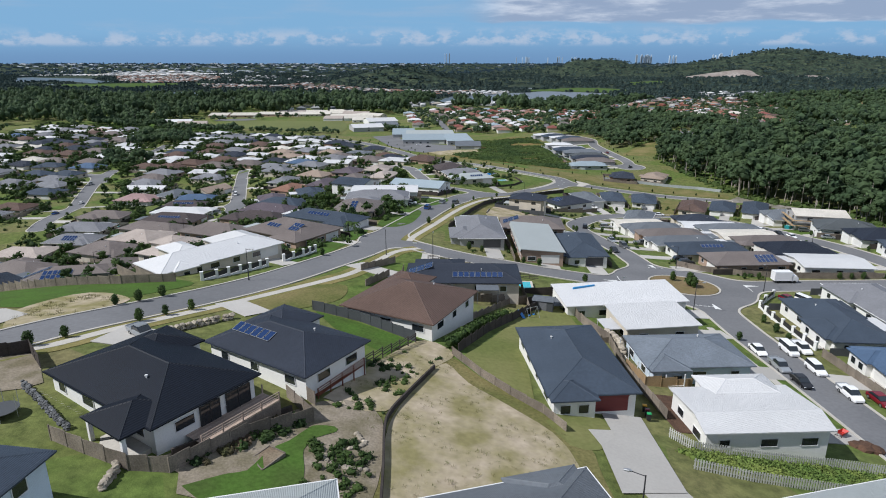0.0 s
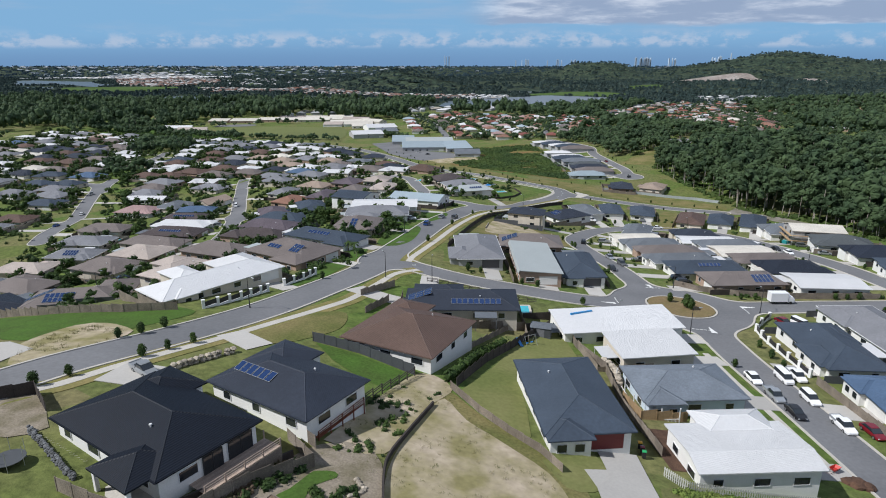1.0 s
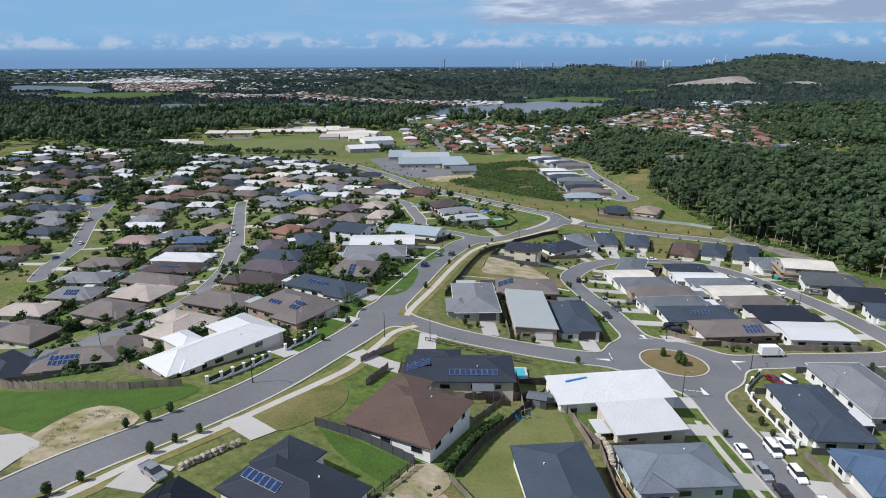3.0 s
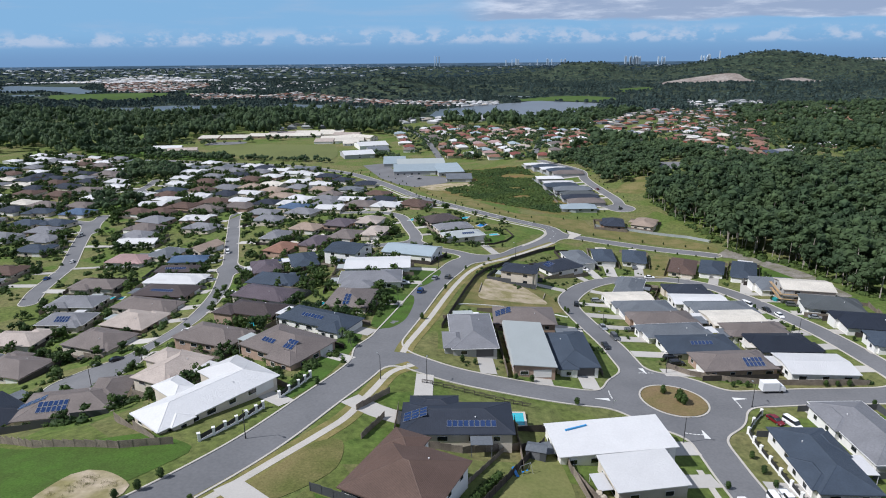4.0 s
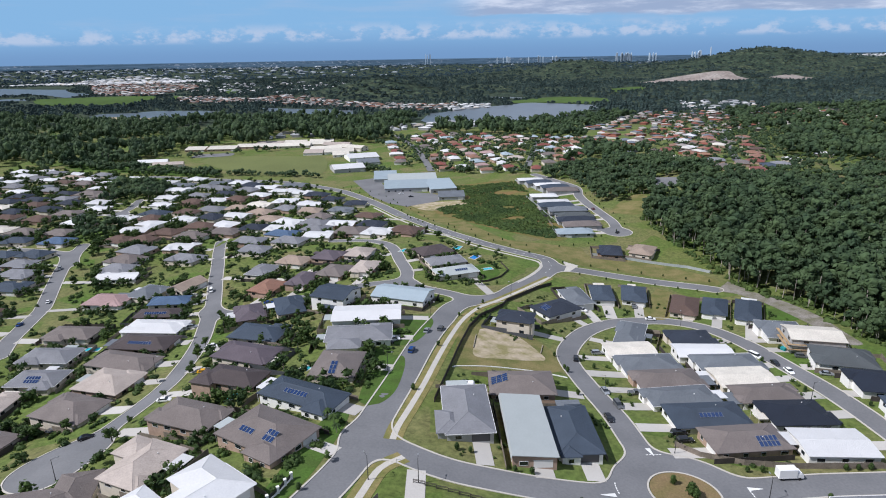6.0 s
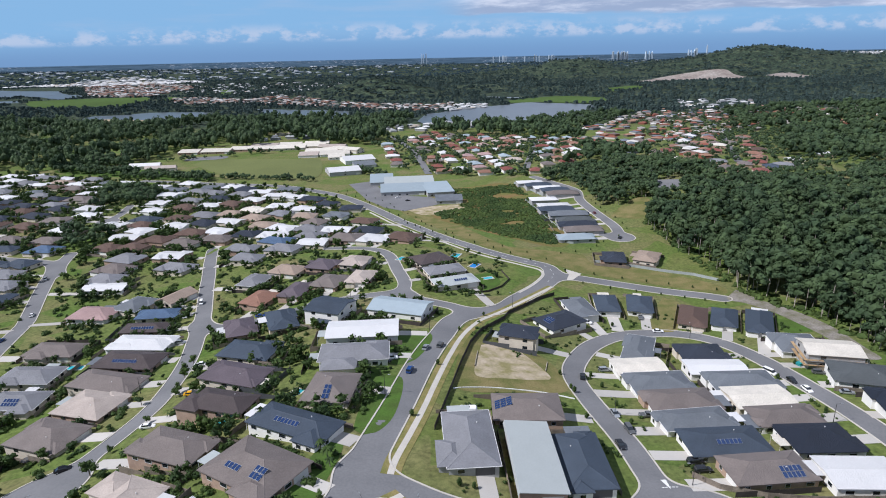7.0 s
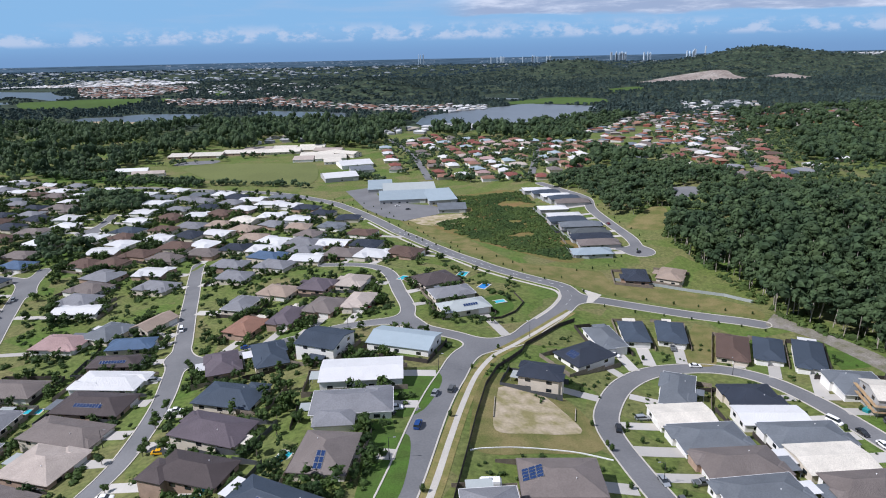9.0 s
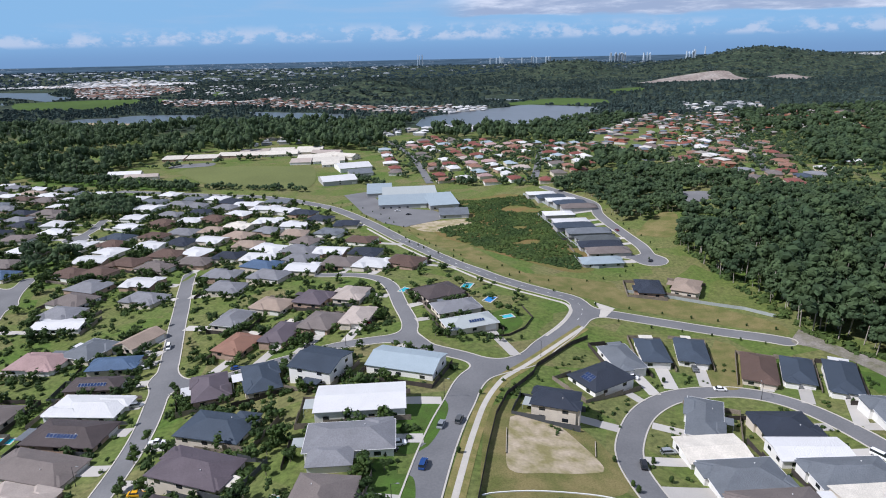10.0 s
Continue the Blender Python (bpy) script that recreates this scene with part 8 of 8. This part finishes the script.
shed(19.2, 264.2, -14)


def swing(x, y, turn):
    ob = thing("swing_set", pose(x, y, gz(x, y), 0, 0, turn), "small steel swing set with bright blue seats", "swing")
    blue = POOL_BLUE
    for sx in (-1.2, 1.2):
        for lean in (-24, 24):
            part("leg", moved(trunk_geo(2.2, 0.04, 0.04, 6), pose(sx, math.tan(radians(lean)) * 2.0, 0, lean, 0, 0)), METAL, ob)
    part("bar", box_geo(-1.25, 1.25, -0.04, 0.04, 1.98, 2.06), METAL, ob)
    part("slide", moved(box_geo(-0.3, 0.3, -1.4, 1.4, -0.05, 0.05), pose(-2.2, 0, 0.8, 32, 0, 0)), blue, ob)
    part("seat", box_geo(0.2, 0.7, -0.15, 0.15, 0.5, 0.56), blue, ob)
    part("seat", box_geo(-0.8, -0.3, -0.15, 0.15, 0.5, 0.56), blue, ob)


swing(16.2, 257.4, 30)


def bin_(x, y, lid, words):
    ob = thing("wheelie_bin", pose(x, y, gz(x, y) + 0.12, 0, 0, 80), f"dark wheelie bin with a {words} lid", "bin", "bins by the drive")
    part("body", loft([(-0.26, 0.26, 0.26, 0.1, 0.98), (0, 0.28, 0.28, 0.06, 1.0), (0.26, 0.26, 0.26, 0.1, 0.98)]), DARK_METAL, ob)
    part("lid", loft([(-0.3, 0.28, 0.26, 0.98, 1.06), (0, 0.3, 0.28, 1.0, 1.12), (0.3, 0.28, 0.26, 0.98, 1.04)]), lid, ob)


bin_(28.0, 222.6, PAINTS["yellow"], "yellow")
bin_(28.0, 221.4, PAINTS["red"], "red")
bin_(27.9, 220.2, material("bin_green", (0.03, 0.3, 0.1), 0.5, vary=0.05), "green")


def caravan(x, y, turn):
    ob = thing("caravan", pose(x, y, gz(x, y) + 0.1, 0, 0, turn), "white caravan parked beside a house", "caravan")
    part("body", loft([(-2.6, 0.95, 0.85, 0.6, 2.3), (-2.3, 1.1, 1.0, 0.5, 2.6), (2.2, 1.1, 1.0, 0.5, 2.6), (2.6, 0.95, 0.85, 0.7, 2.1)]), PAINTS["white"], ob)
    part("hatch", box_geo(-0.4, 0.4, -0.4, 0.4, 2.6, 2.72), GLASS, ob)
    part("window", box_geo(-1.4, -0.2, -1.13, -1.08, 1.4, 2.0), GLASS, ob)
    for s in (-1, 1):
        part("wheel", shared(("wheel",), lambda: disc_geo(0.33, 0.22), TYRE), None, ob, m=pose(0, s * 0.95, 0.33))


caravan(7.2, 340.4, 0)


def trampoline(x, y):
    ob = thing("trampoline", pose(x, y, gz(x, y)), "round dark trampoline with a ring of steel poles", "trampoline")
    part("mat", moved(disc_geo(1.6, 0.06, 18), pose(0, 0, 0.8, 90, 0, 0)), PAINTS["grey"], ob)
    for i in range(6):
        part("pole", moved(trunk_geo(2.3, 0.03, 0.03, 5), pose(1.6 * math.cos(i * 1.05), 1.6 * math.sin(i * 1.05), 0)), METAL, ob)


trampoline(-126.5, 342.3)
trampoline(-118, 361)


def pillar_fence(pts, label, infill):
    """White rendered pillars with panels between."""
    x0, y0 = pts[0]
    z0 = gz(x0, y0)
    ob = thing("wall_fence", pose(x0, y0, z0), label, "fence")
    for i, (x, y) in enumerate(pts):
        z = gz(x, y) - z0
        part("pillar", shared(("pillar",), lambda: join(box_geo(-0.28, 0.28, -0.28, 0.28, -0.4, 1.75), box_geo(-0.34, 0.34, -0.34, 0.34, 1.75, 1.85)), WHITE), None, ob, m=pose(x - x0, y - y0, z, 0, 0, 30))
        if i + 1 < len(pts):
            qx, qy = pts[i + 1]
            L, t = math.hypot(qx - x, qy - y), math.degrees(math.atan2(qy - y, qx - x))
            zz = 0.5 * (gz(x, y) + gz(qx, qy)) - z0
            part("plinth", box_geo(0, L, -0.1, 0.1, -0.5, 0.45), WHITE, ob, m=pose(x - x0, y - y0, zz, 0, 0, t))
            part("infill", box_geo(0.3, L - 0.3, -0.02, 0.02, 0.5, 1.5), infill, ob, m=pose(x - x0, y - y0, zz, 0, 0, t))
    return ob


pillar_fence([(-47.5, 257.9), (-45.7, 260.6), (-44.4, 263.3), (-43.0, 265.9), (-41.9, 268.5), (-40.7, 271.2), (-39.9, 273.4)], "white pillar fence with dark slats below a white-roofed house", DARK_METAL)
pillar_fence([(-37.9, 278.8), (-36.6, 282.1), (-35.2, 285.3), (-34.4, 288.2), (-33.7, 290.8)], "white pillar fence with dark slats beside a lawn", DARK_METAL)
pillar_fence([(78.4, 291.4), (74.5, 287), (71.2, 282.4), (70.6, 278.4), (70.4, 274.7), (70.4, 270.5), (70.4, 266.2), (70.5, 262), (70.6, 258.2)], "white rendered fence with dark slat panels along the street", DARK_METAL)


def boulder_wall(pts, label, size=0.55, rows=2, mat=None):
    x0, y0 = pts[0]
    z0 = gz(x0, y0)
    ob = thing("stone_wall", pose(x0, y0, z0), label, "stone wall")
    rnd = random.Random(int(abs(x0) * 7))
    meshes = [mesh_of("stone", *lump(random.Random(s), size, 0.62, 2), mat or STONE) for s in range(4)]
    for x, y in smooth_line(pts, size * 1.5):
        for k in range(rows):
            part("stone", meshes[rnd.randrange(4)], STONE, ob, m=pose(x - x0 + rnd.uniform(-0.15, 0.15), y - y0 + 0.55 * size * k, gz(x, y) - z0 + 0.36 * size + 0.75 * size * k, 0, 0, rnd.uniform(0, 360)))


boulder_wall([(-37.9, 226.0), (-36.0, 229.0), (-33.9, 232.3), (-32.6, 234.3)], "low terrace wall of rough sandstone boulders")
boulder_wall([(-27.8, 194.9), (-27.3, 193.7), (-27.2, 192.4), (-27.1, 191.5)], "short row of pale sandstone boulders on a lawn", 0.42, 2)
boulder_wall([(-45.2, 206.9), (-43.0, 205.2), (-40.3, 203.1), (-37.2, 200.6), (-35.1, 199.2)], "grey rubble stone edging along a side yard", 0.24, 3, material("grey_rubble", (0.14, 0.145, 0.15), 0.9, vary=0.45, scale=0.8, fine=3, rand=0.4, bump=0.04, bump_scale=5))
boulder_wall([(-7.9, 205.1), (-6.7, 203.4), (-9.0, 201.4), (-10.0, 200.0), (-8.4, 199.0), (-5.8, 199.0)], "pale rocks scattered through a sandy garden", 0.34, 1)
boulder_wall([(29.6, 251.5), (30.6, 247.5), (30.2, 243.2)], "pile of pale sandstone boulders along a fence", 0.7, 3)


def retaining_wall(pts, h, mat, label):
    line = smooth_line(pts, 1.0)
    V, F = [], []
    d = np.gradient(line, axis=0)
    d /= np.linalg.norm(d, axis=1)[:, None]
    n = np.column_stack([-d[:, 1], d[:, 0]]) * 0.12
    for (x, y), (nx, ny) in zip(line, n):
        z = gz(x, y)
        V += [(x + nx, y + ny, z - 0.4), (x + nx, y + ny, z + h), (x - nx, y - ny, z + h), (x - nx, y - ny, z - 0.4)]
    for i in range(len(line) - 1):
        k = 4 * i
        F += [(k, k + 4, k + 5, k + 1), (k + 1, k + 5, k + 6, k + 2), (k + 2, k + 6, k + 7, k + 3)]
    F += [(0, 1, 2, 3)]
    tagged(new("retaining_wall", mesh_of("retaining_wall", V, F, mat)), label, "retaining wall")


retaining_wall([(-0.6, 225.5), (-2.9, 217.7), (-4.8, 210.8), (-5.0, 206.8), (-4.2, 200), (-3.4, 192)], 0.7, TIMBER_DARK, "low dark sleeper wall along the vacant lot")
retaining_wall([(-23.6, 196.8), (-18.6, 203.2), (-15.4, 207.6)], 1.0, TIMBER_DARK, "dark timber wall below a terrace")


def deck(x, y, turn, w, d, mat, label, level=None, skirt=False):
    """A boarded deck with a rail along its own -y side."""
    z = max(gz(x + sx * w / 2, y + sy * d / 2) for sx in (-1, 1) for sy in (-1, 1)) - gz(x, y) + 0.15 if level is None else level - gz(x, y)
    ob = thing("deck", pose(x, y, gz(x, y), 0, 0, turn), label, "deck")
    n = int(d / 0.28)
    for i in range(n):
        part("board", shared(("board", w, d), lambda: box_geo(-w / 2, w / 2, 0, d / n - 0.02, -0.05, 0), mat), None, ob, m=pose(0, -d / 2 + d * i / n, z))
    for i in range(5):
        for sy in (-1, 1) if i in (0, 4) else (-1,):
            px = w * (i / 4 - 0.5)
            part("post", box_geo(px - 0.06, px + 0.06, sy * d / 2 - 0.06, sy * d / 2 + 0.06, -1.5, z + 1.0), mat, ob)
    for rail_z in (0.35, 0.62, 0.92):
        part("rail", box_geo(-w / 2, w / 2, -d / 2 - 0.03, -d / 2 + 0.03, z + rail_z, z + rail_z + 0.08), mat, ob)
    if skirt:
        part("skirt", box_geo(-w / 2, w / 2, -d / 2 - 0.1, -d / 2 - 0.06, -1.5, z - 0.06), TIMBER, ob, "grey weathered boards closing the space below")


DECKING = material("pale_decking", (0.4, 0.31, 0.25), 0.85, vary=0.25, scale=0.5, fine=6, rand=0.12)


def house_at(x, y):
    """The house that stands nearest to a point."""
    return min(HOUSES, key=lambda k: math.hypot(k[0] - x, k[1] - y))


h = house_at(-30.2, 206.7)
deck(-19.9, 202.9, 59, 9.6, 2.7, DECKING, "pale timber deck with a dark rail along a black-roofed house", h[9], True)
for y0, y1 in ((-1.0, 1.3), (2.1, 5.1)):
    door = part("sliding_door", box_geo(9.44, 9.66, y0, y1, 0.02, 2.2), GLASS, h[7], "dark glass sliding door")
    for q in (y0, (y0 + y1) / 2, y1):
        part("stile", box_geo(9.66, 9.69, q - 0.04, q + 0.04, 0.02, 2.2), DARK_METAL, door)
deck(-12.4, 216.2, 63, 9, 2.2, TIMBER_RED, "red-stained timber deck below the eaves")

# open verandah of the pale blue house
h = house_at(39.8, 241.3)
ob = thing("verandah", pose(39.8, 241.3, h[9], 0, 0, 5), "white painted verandah rail and posts beside a blue house", "verandah")
part("floor_boards", join(box_geo(-9.3, -8.3, -8.0, 5.2, -1.6, 0.0), box_geo(-8.3, -3.4, -8.0, -7.0, -1.6, 0.0)), TIMBER, ob, "grey timber floor")
for x, y in [(-9.2, 5.1), (-9.2, 0.8), (-9.2, -3.5), (-9.2, -7.9), (-6.4, -7.9), (-3.5, -7.9)]:
    part("post", box_geo(x - 0.07, x + 0.07, y - 0.07, y + 0.07, 0, 2.85), WHITE, ob)
for z0 in (0.12, 0.92):
    part("rail", join(box_geo(-9.24, -9.16, -7.9, 5.1, z0, z0 + 0.08), box_geo(-9.16, -3.5, -7.94, -7.86, z0, z0 + 0.08)), WHITE, ob)
for i in range(84):
    k = i * 0.22
    x, y = (-9.2, 5.0 - k) if k < 12.9 else (-9.2 + k - 12.9, -7.9)
    if x < -3.6:
        part("baluster", shared(("baluster",), lambda: box_geo(-0.025, 0.025, -0.025, 0.025, 0.2, 0.92), WHITE), None, ob, m=pose(x, y, 0))
part("step", join(*[box_geo(-3.3, -2.2, -8.0 - 0.28 * i, -7.72 - 0.28 * i, -1.8, -0.15 - 0.18 * i) for i in range(5)]), TIMBER_NEW, ob, "pale timber steps")

# spoil heap and barrow beside the street
SOIL = material("dark_soil", (0.1, 0.055, 0.035), 0.95, vary=0.35, scale=0.8, fine=5, bump=0.08, bump_scale=6)
ob = thing("soil_heap", pose(57.0, 221.3, gz(57.0, 221.3)), "heap of dark brown soil on the verge", "soil heap")
part("heap", join(*[moved(lump(random.Random(k), q, 0.55, 2), pose(x, y, 0.1)) for k, (x, y, q) in enumerate([(0, 0, 1.5), (1.1, -0.6, 1.1), (-0.9, 0.5, 1.0), (0.6, 0.8, 0.8)])]), SOIL, ob)
ob = thing("wheelbarrow", pose(55.6, 224.0, gz(55.6, 224.0) + 0.1, 0, 0, 30), "red metal wheelbarrow standing by the soil heap", "wheelbarrow")
part("tray", ([(-0.45, -0.32, 0.4), (0.5, -0.3, 0.4), (0.5, 0.3, 0.4), (-0.45, 0.32, 0.4), (-0.65, -0.45, 0.8), (0.85, -0.42, 0.75), (0.85, 0.42, 0.75), (-0.65, 0.45, 0.8)], [(3, 2, 1, 0), (0, 1, 5, 4), (1, 2, 6, 5), (2, 3, 7, 6), (3, 0, 4, 7)]), material("red_enamel", (0.5, 0.03, 0.02), 0.4, vary=0.15), ob)
part("wheel", moved(trunk_geo(0.1, 0.22, 0.22, 12), pose(0.95, 0.05, 0.22, 90, 0, 0)), DARK_METAL, ob)
for q in (-0.3, 0.3):
    part("handle", join(box_geo(-1.3, 0.95, q - 0.025, q + 0.025, 0.36, 0.41), box_geo(-0.6, -0.54, q - 0.025, q + 0.025, 0, 0.36)), DARK_METAL, ob)
patch("garden_bed", [(29.9, 229.2), (35.0, 229.8), (34.4, 226), (33.4, 218.4), (31.0, 218.2)], SOIL, "dark bare soil bed beside a white house", "garden bed", lift=0.07)
patch("garden_bed", [(-25.0, 196.2), (-21.4, 194.4), (-19.6, 197.6), (-22.4, 199.6)], SAND, "pale sandy strip below the house wall", "garden bed", lift=0.08)
for i in range(15):
    px, py = -42.3 + 6.5 * i / 14, 205.7 - 3.5 * i / 14
    patch("stepping_stone", [(px + 0.475 * a + 0.88 * b, py + 0.88 * a * 0.2 + 0.475 * b) for a, b in ((-0.3, -0.12), (0.3, -0.12), (0.3, 0.12), (-0.3, 0.12))], CONCRETE, "pale concrete stepping slab in a side lawn", "paving", lift=0.12)


def raised_bed(pts, label):
    x0, y0 = pts[0]
    z0 = gz(x0, y0)
    mid = sum(gz(*p) for p in pts) / len(pts) - 0.1
    ob = thing("raised_bed", pose(x0, y0, z0), label, "garden bed")
    for (ax, ay), (bx, by) in zip(pts, pts[1:] + pts[:1]):
        L, t = math.hypot(bx - ax, by - ay), math.degrees(math.atan2(by - ay, bx - ax))
        part("sleeper", box_geo(0, L, -0.06, 0.06, -0.9, 0.38), TIMBER, ob, m=pose(ax - x0, ay - y0, mid - z0, 0, 0, t))
    top = mid - z0 + 0.3
    part("soil", ([(x - x0, y - y0, top - k * 0.5) for k in (0, 1) for x, y in pts], [(0, 1, 2, 3), *[(i, 4 + i, 4 + (i + 1) % 4, (i + 1) % 4) for i in range(4)]]), MULCH, ob, "brown mulch")


raised_bed([(-16.7, 198.4), (-15.1, 196.6), (-13.7, 199.3), (-15.6, 200.4)], "square raised bed of mulch edged with timber sleepers")
trampoline(-42.6, 200.6)

# houses that only their roofs show at the foot of the slope
for args in [(-11.6, 183.6, 16, 13.5, 13, "palegrey", "white"), (8.9, 189.2, 18, 17.5, 13, "bluegrey", "white"), (-35.9, 183.4, -6, 15.5, 10.5, "slate", "blue"), (45, 198.5, 16, 15, 12, "palegrey", "white")]:
    house(*args, plain=args[5] != "bluegrey", h=5.2 if args[6] == "blue" else 2.7)

retaining_wall([(2.9, 356.4), (6.7, 358), (17.4, 360.5), (32.0, 361.4), (42.0, 359.4)], 0.35, WHITE, "low white silt barrier across a building block")
retaining_wall([(12.2, 390.4), (10.6, 376.4)], 0.5, STONE, "low stone wall on a building block")
retaining_wall([(37.8, 388.6), (35.8, 379.9)], 0.5, STONE, "low stone wall on a building block")

# rough growth on the vacant lot's margin, dry tufts along the fences
TUFT = []
for s in range(4):
    rr = random.Random(s + 300)
    V, F = [], []
    for i in range(16):
        a, q, hgt = rr.uniform(0, 6.28), rr.uniform(0, 0.3), rr.uniform(0.25, 0.6)
        c, b = Vector((math.cos(a) * q, math.sin(a) * q, -0.05)), Vector((-math.sin(a), math.cos(a), 0)) * 0.035
        tip = c + Vector((math.cos(a) * 0.25, math.sin(a) * 0.25, hgt))
        k = len(V)
        V += [tuple(c - b), tuple(c + b), tuple(tip)]
        F.append((k, k + 1, k + 2))
    TUFT.append((V, F))
STRAW = material("dry_grass_blades", (0.22, 0.19, 0.09), 0.9, vary=0.3, rand=0.4, island=True, tint=(0.11, 0.13, 0.045), spec=0.1)
rnd_m = random.Random(404)


def scattered(poly, count, lo, hi, keep=lambda x, y: True):
    xs, ys = [p[0] for p in poly], [p[1] for p in poly]
    out = []
    for i in range(count):
        x, y = rnd_m.uniform(min(xs), max(xs)), rnd_m.uniform(min(ys), max(ys))
        if inside(x, y, poly) and keep(x, y):
            out.append((x, y, rnd_m.uniform(lo, hi), rnd_m.uniform(0, 6.28)))
    return out


LOT_ALL = [(-13, 207), (-5, 196), (16, 196), (16, 212), (8, 220), (2, 232), (-3, 238), (-9, 226)]
scatter_stuff("grass_tufts", scattered(LOT_ALL, 1300, 0.3, 0.75, lambda x, y: noise.noise((x * 0.17, y * 0.17, 5.0)) > -0.05), TUFT, STRAW, "tufts of dry grass on the sandy lot", "grass")
scatter_stuff("weeds", scattered([(-12, 210), (-6, 209), (-1, 226), (1, 233), (-4, 237), (-9, 226)], 300, 0.25, 0.75, lambda x, y: noise.noise((x * 0.2, y * 0.2, 2.0)) > 0.0), spots_kept, LEAF["garden"], "green weeds on a sandy strip", "weeds", 0.1)
scatter_stuff("weeds", scattered([(-23, 196), (-20.5, 195), (-13.5, 205), (-15, 206.5), (-18, 203)], 80, 0.35, 0.95), spots_kept, LEAF["garden"], "dark shrubs along the foot of a fence", "shrubs", 0.2)
scatter_stuff("weeds", scattered([(-21.6, 197.4), (-20.0, 196.4), (-14.6, 205.6), (-16.6, 206.6)], 150, 0.3, 0.8), spots_kept, material("dry_shrubs", (0.13, 0.095, 0.065), 0.85, vary=0.3, scale=0.3, fine=3, rand=0.3, island=True, tint=(0.075, 0.085, 0.035), spec=0.1, thin=0.2), "brown dry shrubs on the bank below a deck", "shrubs", 0.15)
scatter_stuff("weeds", scattered([(-11, 191), (-5.5, 191), (-5.6, 204), (-11.5, 203)], 46, 0.3, 0.75), spots_kept, LEAF["garden"], "olive shrubs on the mulched slope", "shrubs", 0.15)
patch("driveway", [(21.6, 220), (27, 220.5), (27.1, 215.5), (27.4, 204), (20.0, 202), (19.8, 211.2), (22, 213.8)], DRIVE, "broad pale concrete driveway", "driveway", lift=0.2)
BANK_GREEN = material("bank_plants", (0.16, 0.2, 0.05), 0.8, vary=0.3, scale=0.3, fine=3, rand=0.35, island=True, tint=(0.08, 0.13, 0.03), spec=0.15)
scatter_stuff("bank_plants", scattered([(30.6, 213.6), (37, 213.6), (45, 213.9), (56, 214.2), (56, 211.0), (45, 210.8), (38.3, 210.6), (31.6, 211.2), (29.4, 213.3)], 900, 0.35, 0.75), spots_kept, BANK_GREEN, "yellow-green strappy plants on a fenced bank", "plants", 0.1)

# school car park, its trees, and the tree belt round the playing field
patch("car_park", rounded([(-345, 1000), (-300, 1010), (-296, 985), (-340, 975)], 5), ASPHALT, "sealed car park beside the school", "pavement", lift=0.2)
wood("grove", [(-400, 1010), (-350, 985), (-300, 1012), (-230, 1040), (-180, 1052), (-160, 1020), (-172, 1015), (-190, 1040), (-240, 1028), (-300, 990), (-350, 965), (-410, 980)], 9, 5, 10, 71, "scattered trees in front of the school", lambda x, y: clear_of(x, y, 2) and rnd_m.random() < 0.55, crowns=GROVE)
wood("grove", [(-480, 960), (-400, 925), (-392, 940), (-470, 985)], 7, 8, 15, 72, "dark trees beside the club buildings", lambda x, y: clear_of(x, y, 2), crowns=GROVE)
wood("grove", [(232, 700), (330, 690), (430, 800), (620, 560), (760, 846), (215, 846), (222, 760)], 15, 6, 10, 73, "trees among the gardens of the older suburb", lambda x, y: clear_of(x, y, 3), crowns=GROVE)
wood("grove", [(-640, 620), (-500, 690), (-530, 846), (-780, 846)], 14, 8, 14, 74, "bushland trees beyond the estate", lambda x, y: clear_of(x, y, 3), crowns=GROVE)
scatter_stuff("grass_tufts", scattered([(-66, 233), (-64, 246), (-52, 242), (-54, 234), (-60, 225)], 500, 0.5, 1.1, lambda x, y: noise.noise((x * 0.2, y * 0.2, 8.0)) > 0.0), TUFT, STRAW, "tufts of dry grass on scraped earth", "grass")

# street trees along the western close
for k, (x, y) in enumerate(smooth_line([(-102.5, 333), (-97.8, 366), (-103.5, 408), (-114, 446), (-131, 497), (-149, 549)], 19.0)):
    for side in (-6.2, 6.2):
        if clear_of(x + side, y + 3, 0.8):
            plant("round", x + side, y + 3, 0.55 + 0.1 * (k % 3))
